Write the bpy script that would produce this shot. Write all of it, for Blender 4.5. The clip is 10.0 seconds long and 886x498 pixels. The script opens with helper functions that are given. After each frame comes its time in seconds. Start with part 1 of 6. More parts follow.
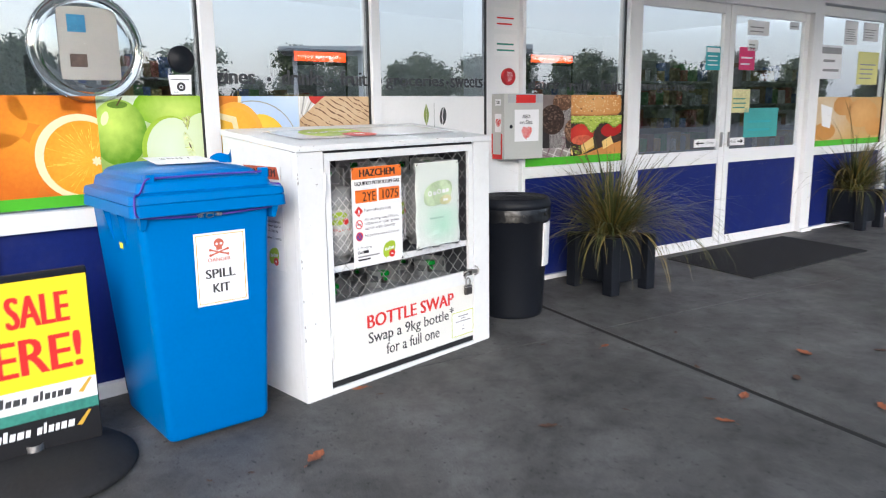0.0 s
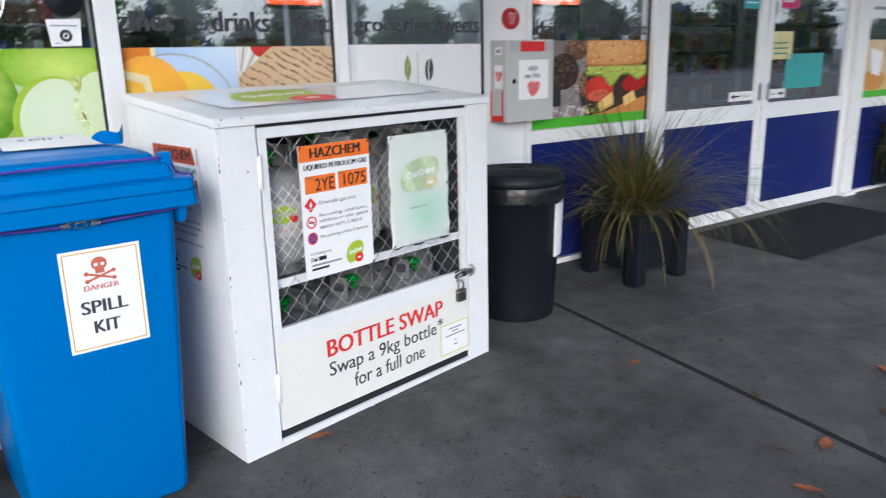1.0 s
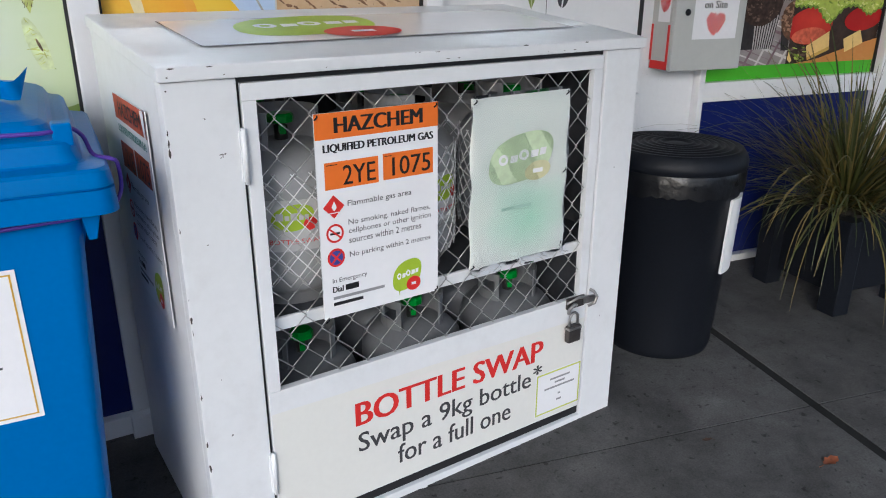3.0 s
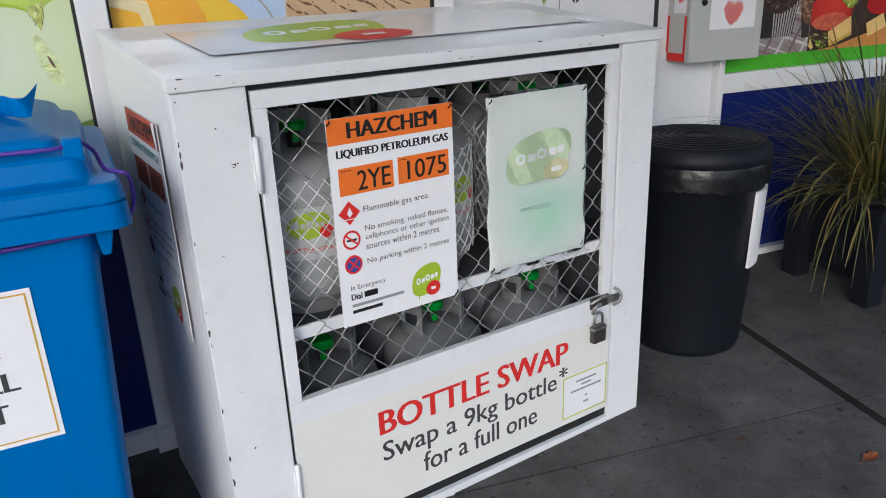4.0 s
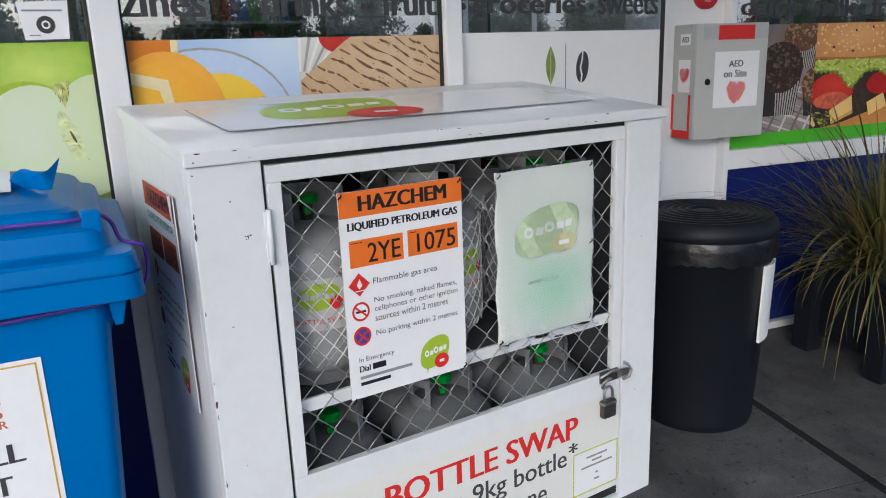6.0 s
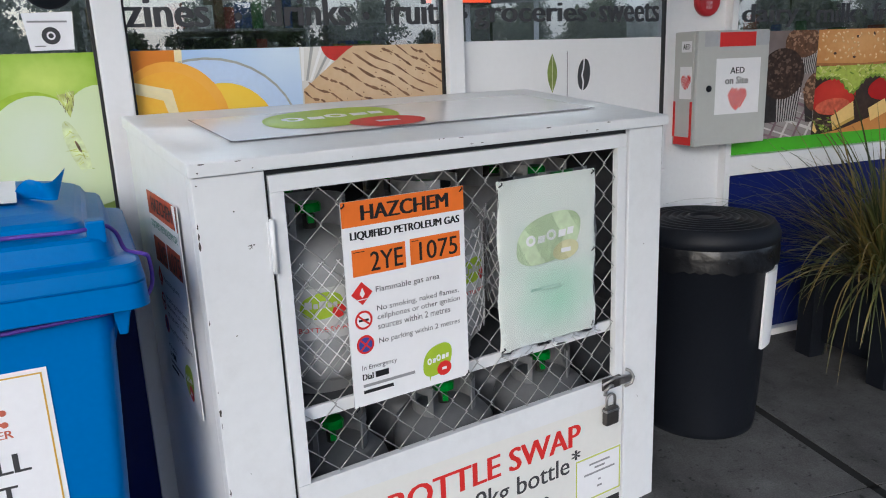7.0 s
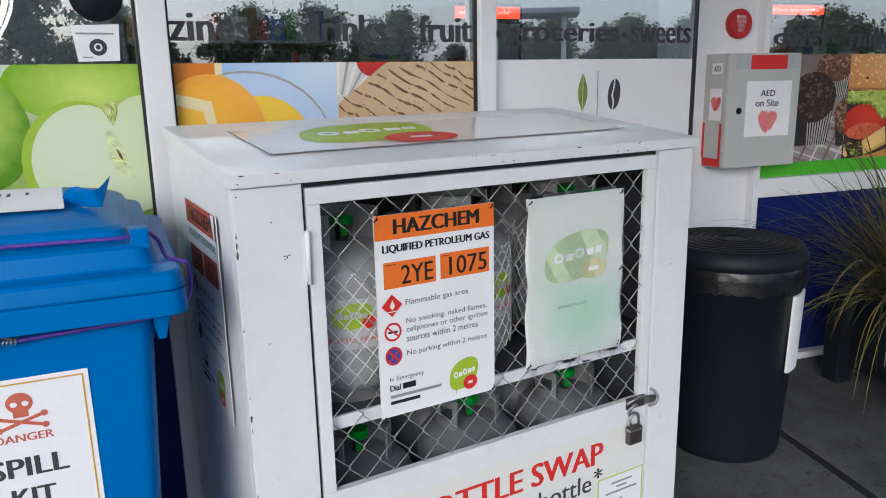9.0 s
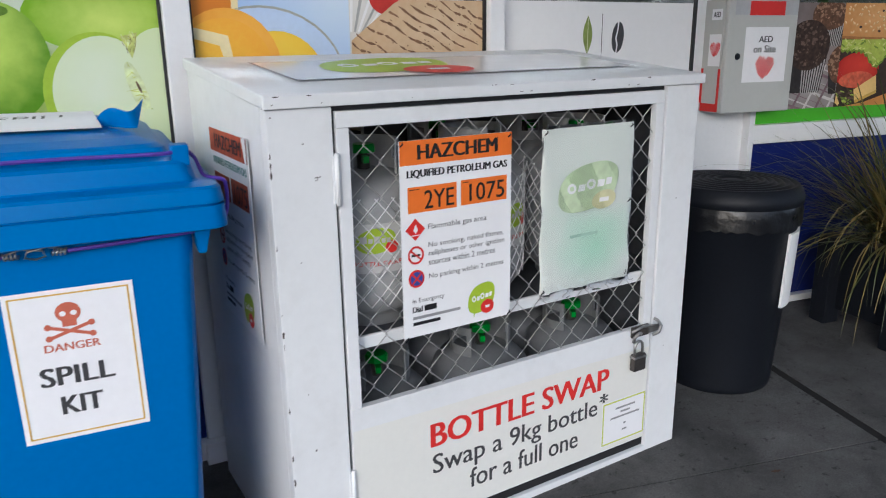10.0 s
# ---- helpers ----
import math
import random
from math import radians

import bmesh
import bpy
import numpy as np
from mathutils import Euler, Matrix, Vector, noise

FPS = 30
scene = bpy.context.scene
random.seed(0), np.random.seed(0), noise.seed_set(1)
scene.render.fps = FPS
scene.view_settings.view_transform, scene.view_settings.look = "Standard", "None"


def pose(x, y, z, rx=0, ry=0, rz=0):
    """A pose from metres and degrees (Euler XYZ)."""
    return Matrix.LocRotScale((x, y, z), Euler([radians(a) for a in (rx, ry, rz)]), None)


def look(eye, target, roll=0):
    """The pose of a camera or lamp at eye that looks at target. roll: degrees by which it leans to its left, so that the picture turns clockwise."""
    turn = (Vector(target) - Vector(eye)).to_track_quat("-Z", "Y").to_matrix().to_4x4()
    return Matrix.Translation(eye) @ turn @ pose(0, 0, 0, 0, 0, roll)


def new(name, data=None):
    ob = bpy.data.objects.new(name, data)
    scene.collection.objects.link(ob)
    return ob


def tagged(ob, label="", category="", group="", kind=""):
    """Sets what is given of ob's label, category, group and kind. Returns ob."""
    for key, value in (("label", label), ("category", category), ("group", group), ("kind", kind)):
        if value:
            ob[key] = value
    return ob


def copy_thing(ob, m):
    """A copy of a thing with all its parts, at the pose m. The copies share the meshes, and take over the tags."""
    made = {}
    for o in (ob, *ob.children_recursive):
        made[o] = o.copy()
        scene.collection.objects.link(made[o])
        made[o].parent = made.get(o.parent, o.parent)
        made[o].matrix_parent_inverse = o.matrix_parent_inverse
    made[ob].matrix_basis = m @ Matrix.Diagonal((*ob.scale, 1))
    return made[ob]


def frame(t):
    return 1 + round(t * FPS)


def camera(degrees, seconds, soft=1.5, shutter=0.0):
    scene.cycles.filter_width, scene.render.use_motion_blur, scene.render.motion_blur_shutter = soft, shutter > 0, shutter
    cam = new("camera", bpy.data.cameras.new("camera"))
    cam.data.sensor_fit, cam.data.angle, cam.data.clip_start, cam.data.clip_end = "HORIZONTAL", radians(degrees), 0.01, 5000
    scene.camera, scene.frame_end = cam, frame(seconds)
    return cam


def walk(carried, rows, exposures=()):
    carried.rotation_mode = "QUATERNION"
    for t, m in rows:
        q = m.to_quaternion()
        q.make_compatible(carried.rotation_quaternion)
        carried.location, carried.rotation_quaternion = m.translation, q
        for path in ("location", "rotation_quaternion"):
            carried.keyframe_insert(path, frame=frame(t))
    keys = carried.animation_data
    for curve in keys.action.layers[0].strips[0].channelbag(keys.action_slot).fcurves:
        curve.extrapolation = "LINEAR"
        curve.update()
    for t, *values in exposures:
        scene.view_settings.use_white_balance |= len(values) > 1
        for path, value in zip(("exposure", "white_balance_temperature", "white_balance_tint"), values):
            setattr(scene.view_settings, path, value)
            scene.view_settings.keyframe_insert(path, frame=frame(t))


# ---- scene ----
cam = camera(61.9, 10.0, soft=1.05, shutter=0.3)
PATH = [
    (0, (-1.862, -2.666, 1.283), (-0.448, -1.301, 0.914), -0.7),
    (0.3, (-1.674, -2.434, 1.339), (-0.278, -1.052, 0.96), -1.6),
    (0.5, (-1.54, -2.289, 1.362), (-0.115, -0.963, 0.899), -1.9),
    (0.8, (-1.309, -2.12, 1.345), (0.185, -0.875, 0.879), -2.4),
    (1, (-1.155, -2.078, 1.309), (0.234, -0.731, 0.805), -1.3),
    (1.2, (-1.029, -1.951, 1.313), (0.323, -0.593, 0.742), -0.3),
    (1.5, (-0.87, -1.747, 1.313), (0.429, -0.349, 0.715), -0.6),
    (1.7, (-0.791, -1.652, 1.311), (0.579, -0.302, 0.762), -2.0),
    (2, (-0.696, -1.548, 1.323), (0.603, -0.169, 0.683), -3.5),
    (2.2, (-0.625, -1.504, 1.295), (0.643, -0.106, 0.634), -3.8),
    (2.5, (-0.485, -1.468, 1.292), (0.587, 0.104, 0.674), -4.5),
    (2.7, (-0.405, -1.422, 1.298), (0.676, 0.115, 0.613), 0.3),
    (3.8, (-0.304, -1.412, 1.289), (0.688, 0.173, 0.579), -1.5),
    (4, (-0.321, -1.396, 1.286), (0.689, 0.188, 0.602), -2.3),
    (4.5, (-0.325, -1.399, 1.278), (0.679, 0.192, 0.599), -2.5),
    (5, (-0.326, -1.396, 1.286), (0.7, 0.201, 0.658), -2.2),
    (5.5, (-0.327, -1.403, 1.291), (0.7, 0.221, 0.736), -1.6),
    (6, (-0.329, -1.406, 1.289), (0.7, 0.236, 0.793), -2.1),
    (7.5, (-0.333, -1.414, 1.306), (0.687, 0.238, 0.826), -2.2),
    (8, (-0.345, -1.41, 1.31), (0.674, 0.245, 0.837), -1.9),
    (8.5, (-0.35, -1.415, 1.305), (0.663, 0.247, 0.841), -2.0),
    (9, (-0.36, -1.423, 1.31), (0.62, 0.262, 0.863), -1.1),
    (9.5, (-0.364, -1.433, 1.296), (0.619, 0.221, 0.75), -0.4),
    (10, (-0.482, -1.444, 1.237), (0.529, 0.196, 0.698), -0.7),
]
walk(cam, [(t, look(eye, target, roll)) for t, eye, target, roll in PATH],
     [(0.0, 0.50, 5620, 10), (0.5, 0.31, 5480, 10), (1.0, 0.22, 5390, 10), (2.0, 0.02, 5370, 10), (2.5, -0.07, 5390, 10), (4.0, -0.18, 5490, 10), (5.0, -0.20, 5490, 10), (6.0, -0.18, 5490, 10), (10.0, -0.16, 5420, 10)])

# ---- light ----
SUN_DIRECTION = Vector((0.66, 0.64, -0.38)).normalized()
world = bpy.data.worlds.new("world")
scene.world = world
world.use_nodes = True
wn = world.node_tree
sky = wn.nodes.new("ShaderNodeTexSky")
sky.sky_type = "NISHITA"
sky.sun_disc = False
sky.sun_elevation = math.asin(-SUN_DIRECTION.z)
sky.sun_rotation = math.atan2(-SUN_DIRECTION.x, -SUN_DIRECTION.y)
sky.air_density, sky.dust_density, sky.ozone_density = 1.0, 4.0, 1.0
veil = wn.nodes.new("ShaderNodeVectorMath")
veil.operation = "ADD"
veil.inputs[1].default_value = (3.85, 4.0, 4.3)
wn.links.new(sky.outputs[0], veil.inputs[0])
wn.links.new(veil.outputs[0], wn.nodes["Background"].inputs[0])
wn.nodes["Background"].inputs[1].default_value = 0.15
sun_data = bpy.data.lights.new("sun", "SUN")
sun_data.energy, sun_data.angle, sun_data.color = 1.0, radians(30), (1.0, 0.98, 0.95)
sun = new("sun", sun_data)
sun.matrix_world = look((-8, -12, 14), Vector((-8, -12, 14)) + SUN_DIRECTION)


# ---- materials ----
def nodes_of(m):
    m.use_nodes = True
    t = m.node_tree
    return t, t.nodes["Principled BSDF"]


def surface(name, color, rough=0.5, metal=0.0, vary=0.08, scale=6.0, fine=60.0, bump=0.1, dirt=None, dirt_amount=0.0, dirt_scale=3.0, coat=0.0):
    """Paint, plastic, stone: two scales of variation, a fine relief, and stains."""
    m = bpy.data.materials.new(name)
    t, b = nodes_of(m)
    co = t.nodes.new("ShaderNodeTexCoord")
    big = t.nodes.new("ShaderNodeTexNoise")
    big.inputs["Scale"].default_value, big.inputs["Detail"].default_value = scale, 5
    small = t.nodes.new("ShaderNodeTexNoise")
    small.inputs["Scale"].default_value, small.inputs["Detail"].default_value = fine, 3
    for n in (big, small):
        t.links.new(co.outputs["Object"], n.inputs["Vector"])
    add = t.nodes.new("ShaderNodeMath")
    add.operation = "ADD"
    t.links.new(big.outputs[0], add.inputs[0])
    t.links.new(small.outputs[0], add.inputs[1])
    ramp = t.nodes.new("ShaderNodeMapRange")
    ramp.inputs["From Min"].default_value, ramp.inputs["From Max"].default_value = 0.6, 1.4
    ramp.inputs["To Min"].default_value, ramp.inputs["To Max"].default_value = 1 - vary, 1 + vary
    t.links.new(add.outputs[0], ramp.inputs[0])
    mul = t.nodes.new("ShaderNodeVectorMath")
    mul.operation = "SCALE"
    mul.inputs[0].default_value = color
    t.links.new(ramp.outputs[0], mul.inputs["Scale"])
    out = mul.outputs[0]
    if dirt:
        spots = t.nodes.new("ShaderNodeTexNoise")
        spots.inputs["Scale"].default_value, spots.inputs["Detail"].default_value = dirt_scale, 8
        spots.inputs["Roughness"].default_value = 0.7
        t.links.new(co.outputs["Object"], spots.inputs["Vector"])
        cut = t.nodes.new("ShaderNodeMapRange")
        cut.inputs["From Min"].default_value, cut.inputs["From Max"].default_value = 0.5, 0.75
        cut.inputs["To Max"].default_value = dirt_amount
        t.links.new(spots.outputs[0], cut.inputs[0])
        mix = t.nodes.new("ShaderNodeMix")
        mix.data_type = "RGBA"
        t.links.new(cut.outputs[0], mix.inputs[0])
        t.links.new(out, mix.inputs[6])
        mix.inputs[7].default_value = (*dirt, 1)
        out = mix.outputs[2]
    t.links.new(out, b.inputs["Base Color"])
    rr = t.nodes.new("ShaderNodeMapRange")
    rr.inputs["To Min"].default_value, rr.inputs["To Max"].default_value = max(0.02, rough - 0.08), min(1, rough + 0.08)
    t.links.new(big.outputs[0], rr.inputs[0])
    t.links.new(rr.outputs[0], b.inputs["Roughness"])
    b.inputs["Metallic"].default_value = metal
    b.inputs["Coat Weight"].default_value = coat
    b.inputs["Specular IOR Level"].default_value = 0.5 if bump else 0.25
    if bump:
        bp = t.nodes.new("ShaderNodeBump")
        bp.inputs["Strength"].default_value, bp.inputs["Distance"].default_value = bump, 0.004
        t.links.new(small.outputs[0], bp.inputs["Height"])
        t.links.new(bp.outputs[0], b.inputs["Normal"])
    return m


def graded(name, center, radii, inner, outer, rough=0.35, grain=25.0, vary=0.12):
    """A printed patch whose ink runs from one colour in its middle to another at its rim, in the sheet's own plane."""
    m = bpy.data.materials.new(name)
    t, b = nodes_of(m)
    co = t.nodes.new("ShaderNodeTexCoord")
    mp = t.nodes.new("ShaderNodeMapping")
    mp.vector_type = "TEXTURE"
    mp.inputs["Location"].default_value = (center[0], 0, center[1])
    mp.inputs["Scale"].default_value = (radii[0], 50, radii[1])
    t.links.new(co.outputs["Object"], mp.inputs["Vector"])
    g = t.nodes.new("ShaderNodeTexGradient")
    g.gradient_type = "SPHERICAL"
    t.links.new(mp.outputs[0], g.inputs[0])
    n = t.nodes.new("ShaderNodeTexNoise")
    n.inputs["Scale"].default_value, n.inputs["Detail"].default_value = grain, 4
    t.links.new(co.outputs["Object"], n.inputs["Vector"])
    k = t.nodes.new("ShaderNodeMath")
    k.operation = "MULTIPLY_ADD"
    k.inputs[1].default_value, k.inputs[2].default_value = vary * 4, -vary * 2
    t.links.new(n.outputs[0], k.inputs[0])
    s = t.nodes.new("ShaderNodeMath")
    s.use_clamp = True
    t.links.new(g.outputs[0], s.inputs[0])
    t.links.new(k.outputs[0], s.inputs[1])
    mix = t.nodes.new("ShaderNodeMix")
    mix.data_type = "RGBA"
    t.links.new(s.outputs[0], mix.inputs[0])
    mix.inputs[6].default_value, mix.inputs[7].default_value = (*outer, 1), (*inner, 1)
    t.links.new(mix.outputs[2], b.inputs["Base Color"])
    b.inputs["Roughness"].default_value = rough
    b.inputs["Specular IOR Level"].default_value = 0.25
    return m


def glass(name, tint=(1, 1, 1), rough=0.0, ior=1.5, sheen=(1, 1, 1)):
    m = bpy.data.materials.new(name)
    t, b = nodes_of(m)
    b.inputs["Base Color"].default_value = (*tint, 1)
    b.inputs["Transmission Weight"].default_value = 1
    b.inputs["Roughness"].default_value = rough
    b.inputs["IOR"].default_value = ior
    b.inputs["Specular Tint"].default_value = (*sheen, 1)
    return m


def glow(name, color, strength):
    m = bpy.data.materials.new(name)
    t, b = nodes_of(m)
    b.inputs["Base Color"].default_value = (*color, 1)
    b.inputs["Emission Color"].default_value = (*color, 1)
    b.inputs["Emission Strength"].default_value = strength
    return m


def concrete(name, color):
    """Worn concrete: cloudy tone, grit, dark stains and paler scuffs."""
    m = bpy.data.materials.new(name)
    t, b = nodes_of(m)
    co = t.nodes.new("ShaderNodeTexCoord")

    def noise_node(scale, detail, rough=0.6, distort=0.0):
        n = t.nodes.new("ShaderNodeTexNoise")
        n.inputs["Scale"].default_value, n.inputs["Detail"].default_value = scale, detail
        n.inputs["Roughness"].default_value, n.inputs["Distortion"].default_value = rough, distort
        t.links.new(co.outputs["Object"], n.inputs["Vector"])
        return n.outputs[0]

    def ranged(src, a, c, lo, hi):
        n = t.nodes.new("ShaderNodeMapRange")
        for k, v in zip(("From Min", "From Max", "To Min", "To Max"), (a, c, lo, hi)):
            n.inputs[k].default_value = v
        t.links.new(src, n.inputs[0])
        return n.outputs[0]

    def times(a, c):
        n = t.nodes.new("ShaderNodeMath")
        n.operation = "MULTIPLY"
        t.links.new(a, n.inputs[0])
        t.links.new(c, n.inputs[1])
        return n.outputs[0]
    cloud = ranged(noise_node(0.9, 6, 0.68, 0.6), 0.3, 0.7, 0.55, 1.45)
    blot = ranged(noise_node(5.5, 7, 0.7, 0.3), 0.32, 0.68, 0.68, 1.30)
    grit = noise_node(170, 3)
    gritty = ranged(grit, 0.3, 0.7, 0.78, 1.22)
    stain = ranged(noise_node(2.6, 8, 0.75, 1.2), 0.60, 0.72, 1.0, 0.55)
    speck = ranged(noise_node(38, 2), 0.64, 0.72, 1.0, 0.42)
    k = times(times(times(cloud, blot), gritty), times(stain, speck))
    sc = t.nodes.new("ShaderNodeVectorMath")
    sc.operation = "SCALE"
    sc.inputs[0].default_value = color
    t.links.new(k, sc.inputs["Scale"])
    t.links.new(sc.outputs[0], b.inputs["Base Color"])
    t.links.new(ranged(noise_node(3.0, 5), 0.3, 0.7, 0.45, 0.75), b.inputs["Roughness"])
    bp = t.nodes.new("ShaderNodeBump")
    bp.inputs["Strength"].default_value, bp.inputs["Distance"].default_value = 0.4, 0.003
    t.links.new(grit, bp.inputs["Height"])
    t.links.new(bp.outputs[0], b.inputs["Normal"])
    return m


WHITE_STEEL = surface("white_steel", (0.74, 0.75, 0.76), 0.38, vary=0.03, scale=4, fine=40, bump=0.04, dirt=(0.45, 0.43, 0.4), dirt_amount=0.22, dirt_scale=6)
CHIP = surface("bare_steel_chip", (0.06, 0.05, 0.045), 0.7, vary=0.3)
# steel inside the cage, its colour darkened for the shade behind the bottles
SHADED_INSIDE = surface("shade_darkened_steel", (0.075, 0.08, 0.088), 0.6, vary=0.15, scale=5)
BLACK_GAP = surface("black_gasket_and_gap", (0.012, 0.012, 0.013), 0.6, vary=0.1)
WIRE = surface("galvanised_wire", (0.50, 0.50, 0.49), 0.42, metal=0.85, vary=0.15, scale=30, bump=0)
STEEL = surface("dull_steel", (0.36, 0.35, 0.34), 0.4, metal=0.9, vary=0.15, scale=30)
DARK_STEEL = surface("dark_brown_steel", (0.10, 0.09, 0.085), 0.45, metal=0.7, vary=0.2, scale=30)
CREAM = surface("cream_sign_face", (0.74, 0.735, 0.69), 0.32, vary=0.025, scale=3, bump=0.02)
SIGN_WHITE = surface("white_sign_face", (0.80, 0.80, 0.81), 0.35, vary=0.02, bump=0.0)
GLOSS_WHITE = surface("glossy_white_plate", (0.78, 0.78, 0.79), 0.14, vary=0.02, bump=0.01)
PAPER = surface("white_paper", (0.80, 0.80, 0.82), 0.55, vary=0.03, bump=0.03)
ORANGE_INK = surface("orange_ink", (0.76, 0.17, 0.02), 0.4, vary=0.05, bump=0)
WEATHERED_RED = surface("weathered_red_ink", (0.42, 0.085, 0.04), 0.5, vary=0.3, scale=25, bump=0)
BLACK_INK = surface("black_ink", (0.015, 0.015, 0.017), 0.45, vary=0.1, bump=0)
GREY_INK = surface("grey_ink", (0.28, 0.28, 0.29), 0.5, vary=0.1, bump=0)
DARK_GREY_INK = surface("dark_grey_ink", (0.055, 0.055, 0.058), 0.45, vary=0.1, bump=0)
RED_INK = surface("red_ink", (0.62, 0.03, 0.025), 0.4, vary=0.06, bump=0)
BLUE_INK = surface("blue_ink", (0.05, 0.07, 0.30), 0.4, vary=0.06, bump=0)
YELLOW_INK = surface("yellow_ink", (0.88, 0.66, 0.015), 0.4, vary=0.04, bump=0)
GOLD_INK = surface("gold_ink", (0.62, 0.38, 0.05), 0.4, vary=0.08, bump=0)
LIME_INK = surface("lime_ink", (0.36, 0.50, 0.03), 0.4, vary=0.06, bump=0)
FADED_LIME = surface("faded_lime_ink", (0.56, 0.67, 0.44), 0.4, vary=0.16, scale=14, bump=0)
FADED_ORANGE = surface("faded_orange_ink", (0.62, 0.60, 0.36), 0.4, vary=0.1, bump=0)
PALE_GREEN = graded("washed_green_print", (0.90, 0.71), (0.15, 0.14), (0.50, 0.76, 0.60), (0.83, 0.86, 0.81), 0.28, 7, 0.26)
TEAL_INK = surface("teal_ink", (0.06, 0.24, 0.19), 0.4, vary=0.25, scale=20, bump=0)
BIN_BLUE = surface("blue_polyethylene", (0.0, 0.140, 0.44), 0.40, vary=0.05, scale=3, fine=90, bump=0.12)
BIN_BLACK = surface("black_plastic", (0.0075, 0.009, 0.013), 0.5, vary=0.2, scale=5, fine=80, bump=0.1)
BAG_BLACK = surface("black_liner_film", (0.004, 0.004, 0.005), 0.3, vary=0.2, scale=18, fine=50, bump=0.5)
RUBBER = surface("black_rubber", (0.02, 0.02, 0.021), 0.7, vary=0.25, scale=8, bump=0.3)
MAT_FIBRE = surface("black_mat_fibre", (0.018, 0.018, 0.02), 0.95, vary=0.35, scale=12, fine=220, bump=0.9)
CORD = surface("purple_cord", (0.075, 0.03, 0.30), 0.6, vary=0.2, scale=60, fine=300, bump=0.3)
ALU = surface("white_powder_coat", (0.77, 0.775, 0.79), 0.34, vary=0.025, scale=2, bump=0.02, dirt=(0.5, 0.49, 0.46), dirt_amount=0.15, dirt_scale=5)
WALL_WHITE = surface("white_panel", (0.76, 0.77, 0.79), 0.42, vary=0.03, scale=2, bump=0.05)
NAVY = surface("navy_panel", (0.008, 0.016, 0.122), 0.38, vary=0.12, scale=2.5, fine=40, bump=0.04, dirt=(0.05, 0.055, 0.12), dirt_amount=0.3, dirt_scale=4)
GREEN_STRIP = surface("green_vinyl", (0.09, 0.42, 0.02), 0.35, vary=0.05, bump=0)
BOX_GREY = surface("grey_box_paint", (0.47, 0.48, 0.46), 0.42, vary=0.03, bump=0.06)
CONCRETE = concrete("concrete_slab", (0.079, 0.0785, 0.078))
ASPHALT = surface("asphalt", (0.05, 0.05, 0.052), 0.85, vary=0.3, scale=1.5, fine=160, bump=0.5)
JOINT = surface("joint_filler", (0.006, 0.006, 0.006), 0.9, vary=0.3, scale=20)
SOFFIT = surface("soffit_board", (0.50, 0.51, 0.52), 0.6, vary=0.05, scale=1.5)
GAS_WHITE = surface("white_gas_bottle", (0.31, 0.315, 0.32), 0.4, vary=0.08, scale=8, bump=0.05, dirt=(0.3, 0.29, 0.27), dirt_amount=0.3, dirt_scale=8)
# the bottle paint again, darkened for the shade low in the cage
GAS_SHADED = surface("shaded_gas_bottle", (0.18, 0.185, 0.19), 0.4, vary=0.1, scale=8, bump=0.05)
GREEN_CAP = surface("green_plastic_cap", (0.008, 0.22, 0.02), 0.35, vary=0.1, bump=0)
GLASS = glass("window_glass", (0.92, 0.94, 0.92), 0.0, 3.6, (1.0, 0.95, 0.87))
ACRYLIC = glass("clear_acrylic", (0.97, 0.99, 1.0), 0.03)
SLEEVE_FILM = glass("wrinkled_sleeve_film", (0.98, 0.99, 0.99), 0.08, 1.75)
LABEL_FILM = surface("label_film", (0.50, 0.50, 0.50), 0.4, vary=0.06, scale=12, bump=0)
for dull in (BIN_BLUE, BIN_BLACK, RUBBER, CONCRETE, MAT_FIBRE, NAVY):
    dull.node_tree.nodes["Principled BSDF"].inputs["Specular IOR Level"].default_value = 0.22
DOME_CLEAR = glass("clear_dome_acrylic", (0.98, 0.99, 0.99), 0.0, 1.09)
SHOP_WALL = surface("shop_wall", (0.42, 0.43, 0.42), 0.7, vary=0.06, scale=1)
SHOP_FLOOR = surface("shop_floor_vinyl", (0.22, 0.22, 0.21), 0.35, vary=0.08, scale=2)
SHELF_METAL = surface("shelf_metal", (0.22, 0.22, 0.23), 0.5, vary=0.1)
DRY_LEAF = surface("dry_leaf", (0.24, 0.075, 0.03), 0.7, vary=0.4, scale=30, bump=0.3)
DARK_LEAF = surface("old_leaf", (0.07, 0.035, 0.022), 0.75, vary=0.4, scale=30, bump=0.3)
BARK = surface("bark", (0.09, 0.065, 0.045), 0.9, vary=0.3, scale=8, bump=0.6)
SOIL = surface("potting_soil", (0.03, 0.022, 0.016), 0.95, vary=0.4, scale=40, bump=0.8)


def foliage(name, a, b2, c):
    """Leaves of three tones, told apart blade by blade."""
    m = bpy.data.materials.new(name)
    t, b = nodes_of(m)
    geo = t.nodes.new("ShaderNodeNewGeometry")
    r = t.nodes.new("ShaderNodeValToRGB")
    r.color_ramp.elements[0].color, r.color_ramp.elements[1].color = (*a, 1), (*c, 1)
    e = r.color_ramp.elements.new(0.5)
    e.color = (*b2, 1)
    t.links.new(geo.outputs["Random Per Island"], r.inputs[0])
    t.links.new(r.outputs[0], b.inputs["Base Color"])
    b.inputs["Roughness"].default_value = 0.5
    return m


BLADE = foliage("tussock_blade", (0.022, 0.034, 0.009), (0.066, 0.078, 0.020), (0.21, 0.15, 0.042))
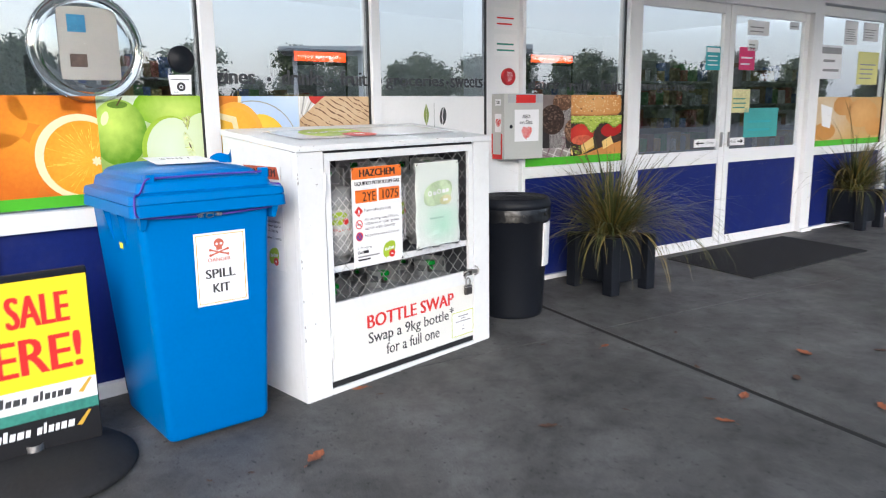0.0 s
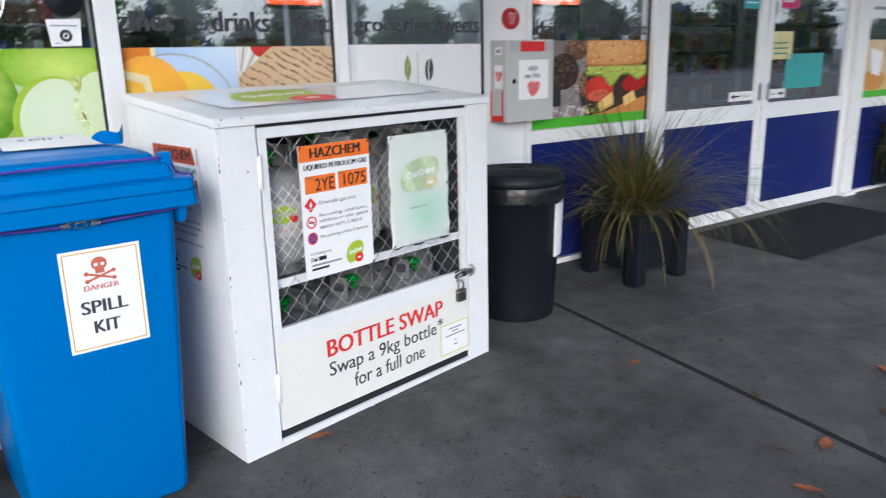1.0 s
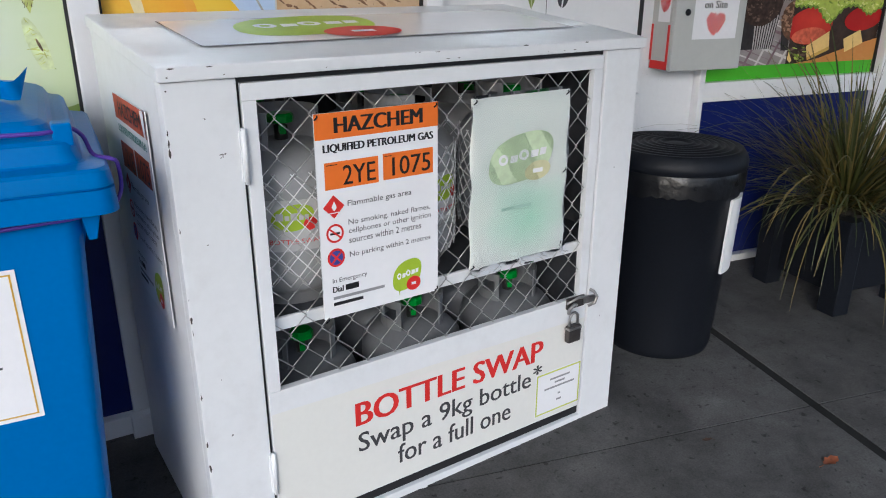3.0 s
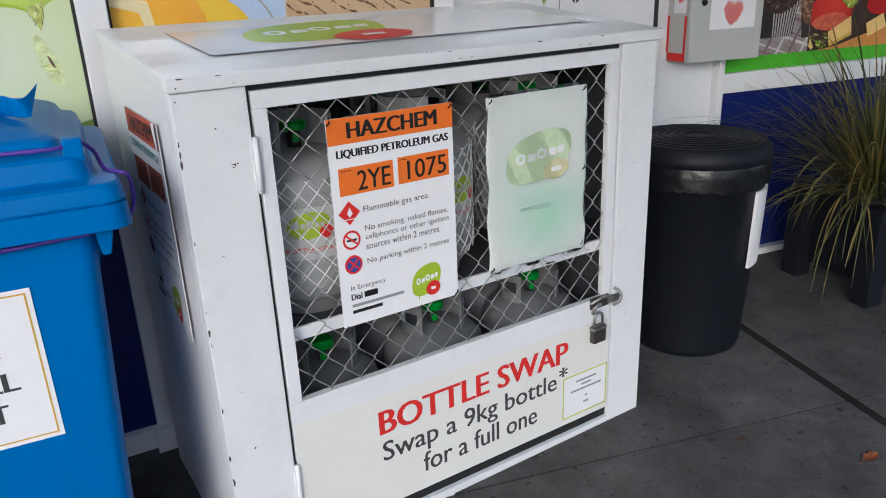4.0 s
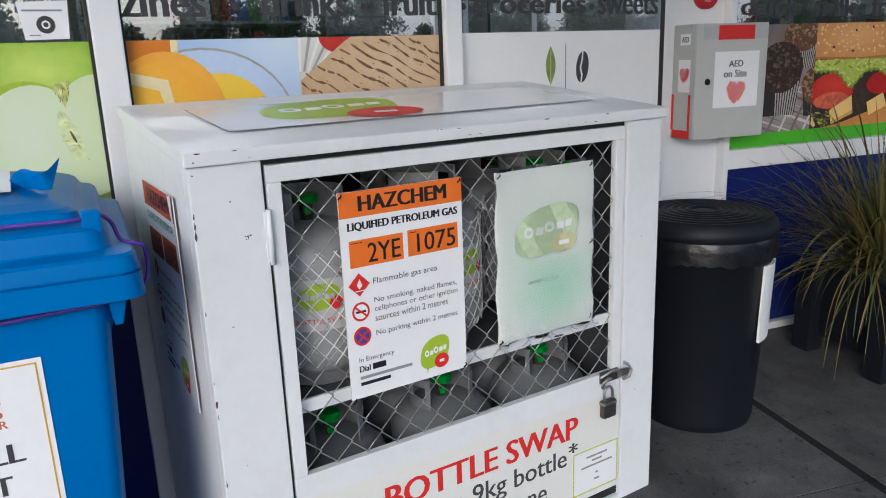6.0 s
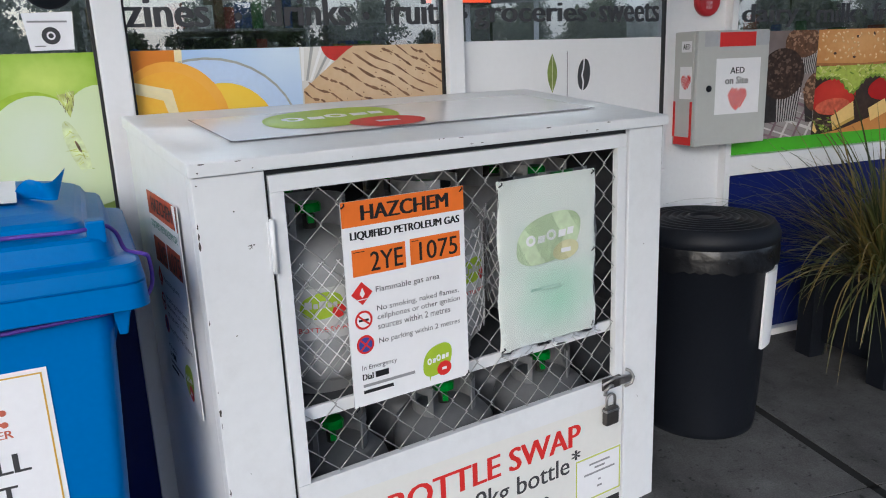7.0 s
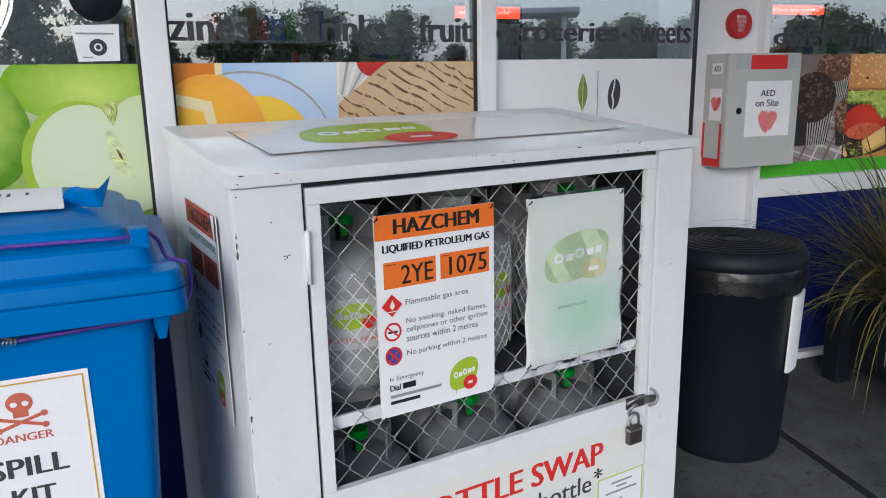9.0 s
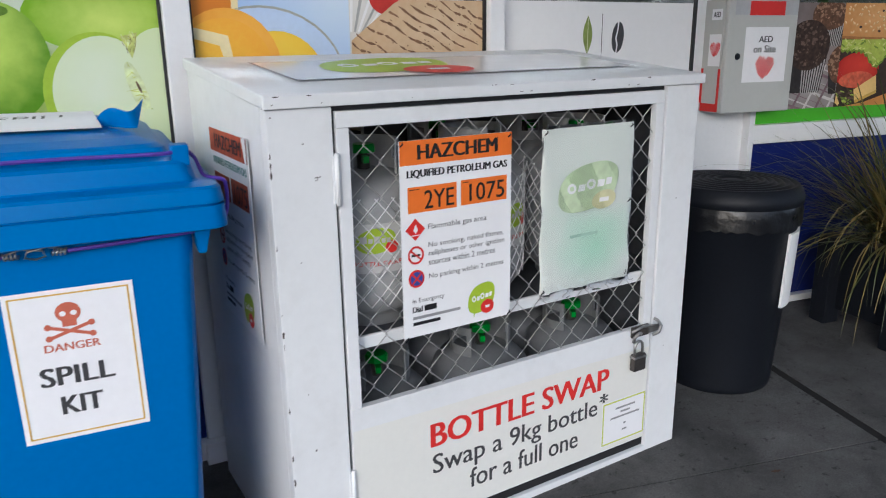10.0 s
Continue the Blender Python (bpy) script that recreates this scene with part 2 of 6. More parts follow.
TREE_LEAF = foliage("tree_leaf", (0.03, 0.05, 0.016), (0.05, 0.075, 0.022), (0.085, 0.11, 0.03))


# ---- mesh helpers ----
class Geo:
    """Faces gathered into one mesh, with a material for each face."""

    def __init__(self):
        self.v, self.f, self.m, self.s = [], [], [], []
        self.mats = []

    def slot(self, mat):
        if mat not in self.mats:
            self.mats.append(mat)
        return self.mats.index(mat)

    def add(self, verts, faces, mat, smooth=False):
        k, n = self.slot(mat), len(self.v)
        self.v += [tuple(p) for p in verts]
        self.f += [tuple(i + n for i in f) for f in faces]
        self.m += [k] * len(faces)
        self.s += [smooth] * len(faces)
        return self

    def box(self, x0, x1, y0, y1, z0, z1, mat):
        p = [(x, y, z) for z in (z0, z1) for y in (y0, y1) for x in (x0, x1)]
        return self.add(p, [(0, 2, 3, 1), (4, 5, 7, 6), (0, 1, 5, 4), (2, 6, 7, 3), (0, 4, 6, 2), (1, 3, 7, 5)], mat)

    def lathe(self, profile, mat, seg=32, center=(0, 0, 0), smooth=True):
        cx, cy, cz = center
        v = [(cx + r * math.cos(2 * math.pi * i / seg), cy + r * math.sin(2 * math.pi * i / seg), cz + z) for r, z in profile for i in range(seg)]
        f = [(j * seg + i, j * seg + (i + 1) % seg, (j + 1) * seg + (i + 1) % seg, (j + 1) * seg + i) for j in range(len(profile) - 1) for i in range(seg)]
        if profile[0][0] > 1e-6:
            f.append(tuple(reversed(range(seg))))
        if profile[-1][0] > 1e-6:
            f.append(tuple((len(profile) - 1) * seg + i for i in range(seg)))
        return self.add(v, f, mat, smooth)

    def tube(self, pts, r, mat, seg=6, closed=False, smooth=True):
        pts = [Vector(p) for p in pts]
        n = len(pts)
        v, last = [], Vector((0.123, 0.31, 1)).normalized()
        for i, p in enumerate(pts):
            d = (pts[(i + 1) % n] - pts[i - 1]) if closed else (pts[min(i + 1, n - 1)] - pts[max(i - 1, 0)])
            d.normalize()
            a = (last - d * last.dot(d)).normalized()
            last = a
            b = d.cross(a)
            rr = r[i] if isinstance(r, (list, tuple)) else r
            v += [p + (a * math.cos(2 * math.pi * k / seg) + b * math.sin(2 * math.pi * k / seg)) * rr for k in range(seg)]
        f = [(i * seg + k, i * seg + (k + 1) % seg, ((i + 1) % n) * seg + (k + 1) % seg, ((i + 1) % n) * seg + k) for i in range(n if closed else n - 1) for k in range(seg)]
        if not closed:
            f += [tuple(reversed(range(seg))), tuple((n - 1) * seg + k for k in range(seg))]
        return self.add(v, f, mat, smooth)

    def prism(self, outline, z0, z1, mat):
        n = len(outline)
        v = [(x, y, z0) for x, y in outline] + [(x, y, z1) for x, y in outline]
        f = [tuple(reversed(range(n))), tuple(range(n, 2 * n))] + [(i, (i + 1) % n, n + (i + 1) % n, n + i) for i in range(n)]
        return self.add(v, f, mat)

    def mesh(self, name):
        me = bpy.data.meshes.new(name)
        me.from_pydata(self.v, [], self.f)
        for mat in self.mats:
            me.materials.append(mat)
        me.polygons.foreach_set("material_index", self.m)
        me.polygons.foreach_set("use_smooth", self.s)
        me.update()
        return me


def soften(me, width, segments=2):
    """Round the sharp edges of a mesh."""
    bm = bmesh.new()
    bm.from_mesh(me)
    bmesh.ops.remove_doubles(bm, verts=bm.verts, dist=1e-5)
    edges = [e for e in bm.edges if len(e.link_faces) == 2 and e.calc_face_angle() > 0.5]
    bmesh.ops.bevel(bm, geom=edges, offset=width, segments=segments, affect="EDGES", profile=0.6, clamp_overlap=True)
    bm.to_mesh(me)
    bm.free()
    return me


def thing(name, m, label, category, group="", kind=""):
    ob = new(name)
    ob.matrix_world = m
    ob.empty_display_size = 0.05
    return tagged(ob, label, category, group, kind)


def part(name, geo, parent, label="", bevel=0.0, m=None):
    me = geo.mesh(name) if isinstance(geo, Geo) else geo
    if bevel:
        soften(me, bevel)
    ob = new(name, me)
    ob.parent = parent
    if m:
        ob.matrix_basis = m
    return tagged(ob, label)


def single(name, geo, m, label, category, group="", kind="", bevel=0.0):
    me = geo.mesh(name)
    if bevel:
        soften(me, bevel)
    ob = new(name, me)
    ob.matrix_world = m
    return tagged(ob, label, category, group, kind)


def letters(body):
    """The outline of a line of text as flat triangles, with its bounds."""
    cu = bpy.data.curves.new("letters", "FONT")
    cu.body, cu.resolution_u = body, 3
    ob = bpy.data.objects.new("letters", cu)
    scene.collection.objects.link(ob)
    dg = bpy.context.evaluated_depsgraph_get()
    me = bpy.data.meshes.new_from_object(ob.evaluated_get(dg))
    v = [(p.co.x, p.co.y) for p in me.vertices]
    f = [tuple(p.vertices) for p in me.polygons]
    bpy.data.objects.remove(ob)
    bpy.data.curves.remove(cu)
    bpy.data.meshes.remove(me)
    return v, f


def lettering(name, parent, at, body, a0, a1, b0, b1, inks, step=0.0007):
    """A word whose letters are parts; inks are (material, layer, how much bolder)."""
    v, f = letters(body)
    home = list(range(len(v)))

    def find(i):
        while home[i] != i:
            home[i] = home[home[i]]
            i = home[i]
        return i
    for face in f:
        for i in face[1:]:
            home[find(i)] = find(face[0])
    spans = {}
    for i, p in enumerate(v):
        lo, hi = spans.get(find(i), (9e9, -9e9))
        spans[find(i)] = (min(lo, p[0]), max(hi, p[0]))
    glyphs = []
    for k, (lo, hi) in sorted(spans.items(), key=lambda e: e[1]):
        if glyphs and (lo + hi) / 2 < glyphs[-1][1]:
            glyphs[-1][0].add(k)
            glyphs[-1][1] = max(glyphs[-1][1], hi)
        else:
            glyphs.append([{k}, hi])
    x0, x1 = min(p[0] for p in v), max(p[0] for p in v)
    y0, y1 = min(p[1] for p in v), max(p[1] for p in v)
    for roots, _ in glyphs:
        faces = [face for face in f if find(face[0]) in roots]
        used = sorted({i for face in faces for i in face})
        back = {i: k for k, i in enumerate(used)}
        g = Geo()
        for mat, layer, bold in inks:
            for k in (-bold, 0.0, bold):
                w = (layer + 0.12 * (k > 0) - 0.12 * (k < 0)) * step
                g.add([at(a0 + k + (v[i][0] - x0) / (x1 - x0) * (a1 - a0), b0 + (v[i][1] - y0) / (y1 - y0) * (b1 - b0), w) for i in used], [tuple(back[i] for i in face) for face in faces], mat)
        part(name, g, parent)


class Sheet(Geo):
    """A printed sheet: flat shapes in layers. at(a, b, w) gives the place of a point a across, b up, w proud of the sheet."""

    def __init__(self, at, step=0.0007):
        self.v, self.f, self.m, self.s, self.mats = [], [], [], [], []
        self.at, self.step = at, step

    def poly(self, pts, mat, layer=1):
        return self.add([self.at(a, b, layer * self.step) for a, b in pts], [tuple(range(len(pts)))], mat)

    def rect(self, a0, a1, b0, b1, mat, layer=1, slant=0.0):
        return self.poly([(a0, b0), (a1, b0 + slant), (a1, b1 + slant), (a0, b1)], mat, layer)

    def oval(self, a, b, ra, rb, mat, layer=1, turn=0.0, n=36, clip=None):
        c, s = math.cos(radians(turn)), math.sin(radians(turn))
        pts = [(a + ra * math.cos(t) * c - rb * math.sin(t) * s, b + ra * math.cos(t) * s + rb * math.sin(t) * c) for t in [2 * math.pi * i / n for i in range(n)]]
        if clip:
            pts = cut(pts, *clip)
        return self.poly(pts, mat, layer) if len(pts) > 2 else self

    def ring(self, a, b, r0, r1, mat, layer=1, n=32):
        v = [self.at(a + r * math.cos(2 * math.pi * i / n), b + r * math.sin(2 * math.pi * i / n), layer * self.step) for r in (r0, r1) for i in range(n)]
        return self.add(v, [(i, n + i, n + (i + 1) % n, (i + 1) % n) for i in range(n)], mat)

    def shape(self, pts, mat, layer=1, clip=None):
        pts = cut(pts, *clip) if clip else pts
        return self.poly(pts, mat, layer) if len(pts) > 2 else self

    def text(self, body, a0, a1, b0, b1, mat, layer=2, bold=0.0):
        v, f = letters(body)
        x0, x1 = min(p[0] for p in v), max(p[0] for p in v)
        y0, y1 = min(p[1] for p in v), max(p[1] for p in v)
        for k in ((0.0,) if not bold else (-bold, 0.0, bold)):
            self.add([self.at(a0 + k + (x - x0) / (x1 - x0) * (a1 - a0), b0 + (y - y0) / (y1 - y0) * (b1 - b0), (layer + 0.12 * (k > 0) - 0.12 * (k < 0)) * self.step) for x, y in v], f, mat)
        return self

    def bars(self, a0, a1, b0, b1, rows, mat, layer=2, seed=1):
        """Writing too small to read: a few plain bars."""
        rnd = random.Random(seed)
        h = (b1 - b0) / rows
        for i in range(rows):
            self.rect(a0, a1 - (a1 - a0) * rnd.uniform(0, 0.3), b1 - (i + 0.64) * h, b1 - (i + 0.36) * h, mat, layer)
        return self


def cut(pts, a0, a1, b0, b1):
    """A polygon cut to a rectangle."""
    for axis, side, limit in ((0, 1, a0), (0, -1, a1), (1, 1, b0), (1, -1, b1)):
        out = []
        for i, p in enumerate(pts):
            q = pts[i - 1]
            ip, iq = (p[axis] - limit) * side >= 0, (q[axis] - limit) * side >= 0
            if ip != iq:
                k = (limit - q[axis]) / (p[axis] - q[axis])
                out.append((q[0] + k * (p[0] - q[0]), q[1] + k * (p[1] - q[1])))
            if ip:
                out.append(p)
        pts = out
        if not pts:
            return []
    return pts


def front(y):
    """A sheet that faces the walker, at that depth."""
    return lambda a, b, w: (a, y - w, b)


def scribble(s, a, b, size, mat, layer=2, seed=6):
    """A heart filled in with slanting strokes of a broad pen, whose ends run past its outline."""
    rnd = random.Random(seed)

    def inside(x, y):
        x, y = (x - a) / size * 2.15, (y - b) / size * 2.15 + 0.12
        return (x * x + y * y - 0.62) ** 3 < 1.15 * x * x * y ** 3
    dx, dy = 0.55, 0.835
    n = 13
    for k in range(n):
        o = (k / (n - 1) - 0.5) * size * 1.12
        run = [t for t in [size * (i / 60 - 0.5) * 1.5 for i in range(61)] if inside(a + dy * o + dx * t, b - dx * o + dy * t)]
        if len(run) < 3:
            continue
        t0, t1, w = run[0] - size * rnd.uniform(0, 0.07), run[-1] + size * rnd.uniform(0, 0.07), size * rnd.uniform(0.055, 0.078)
        p, q = (a + dy * o + dx * t0, b - dx * o + dy * t0), (a + dy * o + dx * t1, b - dx * o + dy * t1)
        s.poly([(p[0], p[1]), (p[0] + dy * w, p[1] - dx * w), (q[0] + dy * w, q[1] - dx * w), (q[0] + dx * w * 0.6, q[1] + dy * w * 0.6), q], mat, layer + 0.02 * k)


def logo(s, a, b, ra, rb, lime, white, red, layer=2, spot=(0.55, -0.55, 0.42)):
    """The gas seller's mark as plain shapes: a lime leaf-shaped field, pale bars across it and a red oval on its lower edge."""
    n = 48
    pts = []
    for i in range(n):
        t = 2 * math.pi * i / n
        c, q = math.cos(t), math.sin(t)
        x, y = math.copysign(abs(c) ** 0.82, c), math.copysign(abs(q) ** 0.82, q)
        pts.append((a + ra * (x + 0.10 * y), b + rb * (y + 0.16 * x)))
    s.poly(pts, lime, layer)
    u0 = -0.72
    for k, (w, h) in enumerate(((0.30, 0.44), (0.22, 0.30), (0.32, 0.44), (0.24, 0.30), (0.20, 0.30))):
        x, y = a + ra * u0, b + rb * (-0.10 + 0.16 * u0)
        if k in (0, 2):
            m = 16
            v = [s.at(x + ra * w * 0.5 + ra * w * f * math.cos(6.2832 * i / m), y + rb * h * 0.5 + rb * h * f * math.sin(6.2832 * i / m), (layer + 1) * s.step) for f in (0.24, 0.5) for i in range(m)]
            s.add(v, [(i, m + i, m + (i + 1) % m, (i + 1) % m) for i in range(m)], white)
        else:
            s.poly([(x, y), (x + ra * w, y + 0.02 * rb), (x + ra * (w + 0.03), y + rb * h), (x + ra * 0.03, y + rb * h)], white, layer + 1)
        u0 += w + 0.05
    s.oval(a + ra * spot[0], b + rb * spot[1], ra * spot[2], rb * spot[2] * 0.95, red, layer + 2, turn=6)
    s.rect(a + ra * (spot[0] - 0.16), a + ra * (spot[0] + 0.16), b + rb * (spot[1] - 0.09), b + rb * (spot[1] + 0.09), white, layer + 3)


def stand(x, y):
    """The height of the pavement, which falls a little away from the shop."""
    return -0.030 + 0.012 * max(-8, min(5, x)) + 0.030 * max(-5, min(0.75, y))


def weld(me):
    bm = bmesh.new()
    bm.from_mesh(me)
    bmesh.ops.remove_doubles(bm, verts=bm.verts, dist=1e-5)
    bm.to_mesh(me)
    bm.free()
    return me


LEFT = pose(0, 0.7182, 0, 0, 0, -4.12)
RIGHT = pose(2.3402, 0.6330, 0, 0, 0, -11.05)
PAVE = pose(1.852, -0.372, 0, 0, 0, -16.0)
I4 = Matrix.Identity(4)

# ---- ground ----
def pavement():
    """Concrete slabs, laid along the shop front, with a wide filled joint and a fine one."""
    root = thing("pavement", I4, "worn grey concrete forecourt slabs with dark joints", "pavement", kind="structure")
    for u0, u1, v0, v1 in ((-9, -0.02, 0.0035, 1.4), (0.02, 14, 0.0035, 1.8), (-9, -0.02, -8, -0.0035), (0.02, 14, -8, -0.0035)):
        g = Geo()
        nu, nv = 24, 12
        top = []
        for j in range(nv + 1):
            for i in range(nu + 1):
                p = PAVE @ Vector((u0 + (u1 - u0) * i / nu, v0 + (v1 - v0) * j / nv, 0))
                top.append((p.x, p.y, stand(p.x, p.y)))
        f = [(j * (nu + 1) + i, j * (nu + 1) + i + 1, (j + 1) * (nu + 1) + i + 1, (j + 1) * (nu + 1) + i) for j in range(nv) for i in range(nu)]
        g.add(top, f, CONCRETE)
        rim = [i for i in range(nu + 1)] + [j * (nu + 1) + nu for j in range(1, nv + 1)] + [nv * (nu + 1) + i for i in range(nu - 1, -1, -1)] + [j * (nu + 1) for j in range(nv - 1, 0, -1)]
        ring = [top[i] for i in rim]
        n = len(ring)
        g.add(ring + [(x, y, z - 0.03) for x, y, z in ring], [(i, n + i, n + (i + 1) % n, (i + 1) % n) for i in range(n)], CONCRETE)
        part("slab", g, root)


def ground():
    g = Geo()
    xs = [-900, -60, -8, -2, 2, 6, 12, 60, 900]
    ys = [-900, -60, -20, -5, -2, 0.75, 8, 60, 900]
    v = [(x, y, stand(x, y) - 0.03) for y in ys for x in xs]
    n = len(xs)
    g.add(v, [(j * n + i, j * n + i + 1, (j + 1) * n + i + 1, (j + 1) * n + i) for j in range(len(ys) - 1) for i in range(n - 1)], ASPHALT)
    single("ground", g, I4, "dark asphalt forecourt round the shop", "ground", kind="structure")
    h = Geo()
    for a, b, w in (((0, -8), (0, 1.3), 0.06), ((-9, 0), (14, 0), 0.02)):
        d = (Vector((*b, 0)) - Vector((*a, 0)))
        nrm = Vector((-d.y, d.x, 0)).normalized() * w / 2
        steps = 40
        pts = []
        for i in range(steps + 1):
            for s in (-1, 1):
                p = PAVE @ (Vector((*a, 0)) + d * i / steps + nrm * s)
                pts.append((p.x, p.y, stand(p.x, p.y) - 0.004))
        h.add(pts, [(2 * i, 2 * i + 1, 2 * i + 3, 2 * i + 2) for i in range(steps)], JOINT)
    single("joint_filler", h, I4, "dark filler in the joints of the concrete", "joint", kind="structure")


# ---- shop front ----
BASE = -0.25


def window(name, frame_m, u0, u1, head, label, split=True, panel=True):
    """One bay: sill, navy panel below, pane above, head."""
    root = thing(name, frame_m, label, "window", kind="structure")
    part("window_head", Geo().box(u0, u1, -0.02, 0.07, head, head + 0.09, ALU), root, bevel=0.003)
    part("window_sill", Geo().box(u0, u1, -0.03, 0.07, 0.79, 0.872, ALU), root, bevel=0.004)
    part("apron_panel", Geo().box(u0, u1, 0.0, 0.06, 0.05, 0.79, NAVY), root, "glossy navy blue panel")
    part("plinth", Geo().box(u0, u1, -0.035, 0.06, BASE, 0.05, ALU), root, bevel=0.004)
    pane = part("pane", Geo().box(u0, u1, 0.010, 0.016, 0.872, head, GLASS), root)
    pane.visible_shadow = False
    g = Geo()
    for a in (u0, u1 - 0.008):
        g.box(a, a + 0.008, -0.006, 0.009, 0.872, head, BLACK_GAP)
    part("gasket", g, root)
    return root


def mullion(frame_m, u0, u1, front_y=-0.045, z1=2.32):
    root = thing("mullion", frame_m, "white powder-coated aluminium mullion of the shop front", "mullion", "mullions", "structure")
    part("post", Geo().box(u0, u1, front_y, 0.08, BASE, z1, ALU), root, bevel=0.004)
    part("foot", Geo().box(u0 - 0.012, u1 + 0.012, front_y - 0.035, front_y, BASE, 0.06, ALU), root, bevel=0.003)


def sliding_leaf(u0, u1, handle_side):
    root = thing("door_1" if handle_side > 0 else "door_2", RIGHT, "white framed sliding glass door leaf with a navy lower panel", "door", "sliding doors", "structure")
    s = 0.075
    part("stile", Geo().box(u0, u0 + s, 0.0, 0.045, 0.0, 2.16, ALU), root, bevel=0.004)
    part("stile", Geo().box(u1 - s, u1, 0.0, 0.045, 0.0, 2.16, ALU), root, bevel=0.004)
    part("bottom_rail", Geo().box(u0 + s, u1 - s, 0.002, 0.043, 0.0, 0.115, ALU), root, bevel=0.003)
    part("middle_rail", Geo().box(u0 + s, u1 - s, 0.002, 0.043, 0.785, 0.905, ALU), root, bevel=0.003)
    part("top_rail", Geo().box(u0 + s, u1 - s, 0.002, 0.043, 2.08, 2.16, ALU), root, bevel=0.003)
    part("lower_panel", Geo().box(u0 + s, u1 - s, 0.012, 0.035, 0.115, 0.785, NAVY), root, "glossy navy blue panel")
    pane = part("pane", Geo().box(u0 + s, u1 - s, 0.02, 0.026, 0.905, 2.08, GLASS), root)
    pane.visible_shadow = False
    a = u1 - 0.05 if handle_side > 0 else u0 + 0.05
    part("handle", Geo().box(a - 0.014, a + 0.014, -0.012, 0.0, 0.93, 1.06, STEEL), root, "recessed steel pull", bevel=0.003)
    sh = Sheet(front(0.0195))
    b0, b1 = (u1 - 0.40, u1 - 0.09) if handle_side > 0 else (u0 + 0.09, u0 + 0.33)
    sh.rect(b0, b1, 0.935, 1.005, SIGN_WHITE, 1)
    mid = 0.97
    w = (b1 - b0)
    if handle_side > 0:
        sh.rect(b0 + 0.05, b0 + w * 0.45, mid - 0.006, mid + 0.006, BLACK_INK, 2)
        sh.poly([(b0 + 0.02, mid), (b0 + 0.06, mid - 0.02), (b0 + 0.06, mid + 0.02)], BLACK_INK, 2)
        sh.text("Slide", b0 + w * 0.55, b1 - 0.03, mid - 0.012, mid + 0.014, GREY_INK, 2)
    else:
        sh.rect(b1 - w * 0.45, b1 - 0.05, mid - 0.006, mid + 0.006, BLACK_INK, 2)
        sh.poly([(b1 - 0.02, mid), (b1 - 0.06, mid + 0.02), (b1 - 0.06, mid - 0.02)], BLACK_INK, 2)
        sh.text("Slide", b0 + 0.03, b0 + w * 0.45, mid - 0.012, mid + 0.014, GREY_INK, 2)
    part("slide_sticker", sh, root, "white sticker with a black arrow")


def shop_front():
    window("window_1", LEFT, -1.99, -1.05, 2.23, "shop window with a printed lower band")
    window("window_2", LEFT, -0.99, -0.028, 2.23, "shop window with orange and apple prints below")
    window("window_3", LEFT, 0.043, 0.985, 2.23, "shop window with citrus and toast prints below")
    window("window_4", LEFT, 1.043, 1.93, 2.23, "shop window with a plain white band below")
    for a, b in ((-2.05, -1.99), (-1.05, -0.99), (-0.028, 0.043), (0.985, 1.043)):
        mullion(LEFT, a, b, -0.032)
    mullion(LEFT, 1.93, 1.952, 0.0)
    window("window_5", RIGHT, 0.03, 1.09, 2.16, "shop window with muffin and burger prints below")
    window("window_6", RIGHT, 3.89, 5.33, 2.16, "shop window with bread prints and taped notices")
    window("window_7", RIGHT, 5.45, 6.9, 2.16, "shop window with a green print below")
    for a, b in ((0.0, 0.03), (1.09, 1.21), (3.72, 3.89), (5.33, 5.45), (6.9, 7.02)):
        mullion(RIGHT, a, b)
    sliding_leaf(1.215, 2.432, 1)
    sliding_leaf(2.445, 3.715, -1)
    single("door_track", Geo().box(1.21, 3.72, -0.05, 0.09, 2.16, 2.27, ALU), RIGHT, "white header box over the sliding doors", "door header", kind="structure", bevel=0.004)
    single("door_threshold", Geo().box(1.21, 3.72, -0.05, 0.08, BASE, -0.005, STEEL), RIGHT, "worn metal threshold under the doors", "threshold", kind="structure", bevel=0.003)
    # the white pier where the front turns
    g = Geo().prism([(1.949, 0.590), (2.04, 0.688), (2.34, 0.630), (2.37, 0.79), (2.0, 0.85)], BASE, 2.9, WALL_WHITE)
    single("pier", g, I4, "white clad pier between two runs of windows", "pier", kind="structure")
    for m, a, b, nm in ((LEFT, -6.0, -2.05, "wall_west"), (RIGHT, 7.02, 12.0, "wall_east")):
        single(nm, Geo().box(a, b, 0.0, 0.12, BASE, 2.9, WALL_WHITE), m, "plain white wall beside the windows", "wall", kind="structure")
    single("fascia_west", Geo().box(-6, 2.02, -0.04, 0.1, 2.32, 2.9, WALL_WHITE), LEFT, "white fascia over the shop windows", "fascia", kind="structure")
    single("fascia_east", Geo().box(-0.01, 12, -0.05, 0.1, 2.27, 2.9, WALL_WHITE), RIGHT, "white fascia over the shop windows and door", "fascia", kind="structure")
    # unseen roof slab, its outline set to block sky light and leave the west open
    g = Geo()
    v = [(-1.9, 1.0), (1.9, 0.75), (12.5, -1.3), (12.0, -4.3), (1.6, -3.8), (-1.9, -3.0)]
    single("soffit", g.prism(v, 2.9, 3.15, SOFFIT), I4, "unseen pale roof slab added to shade the shop front", "soffit", kind="structure")


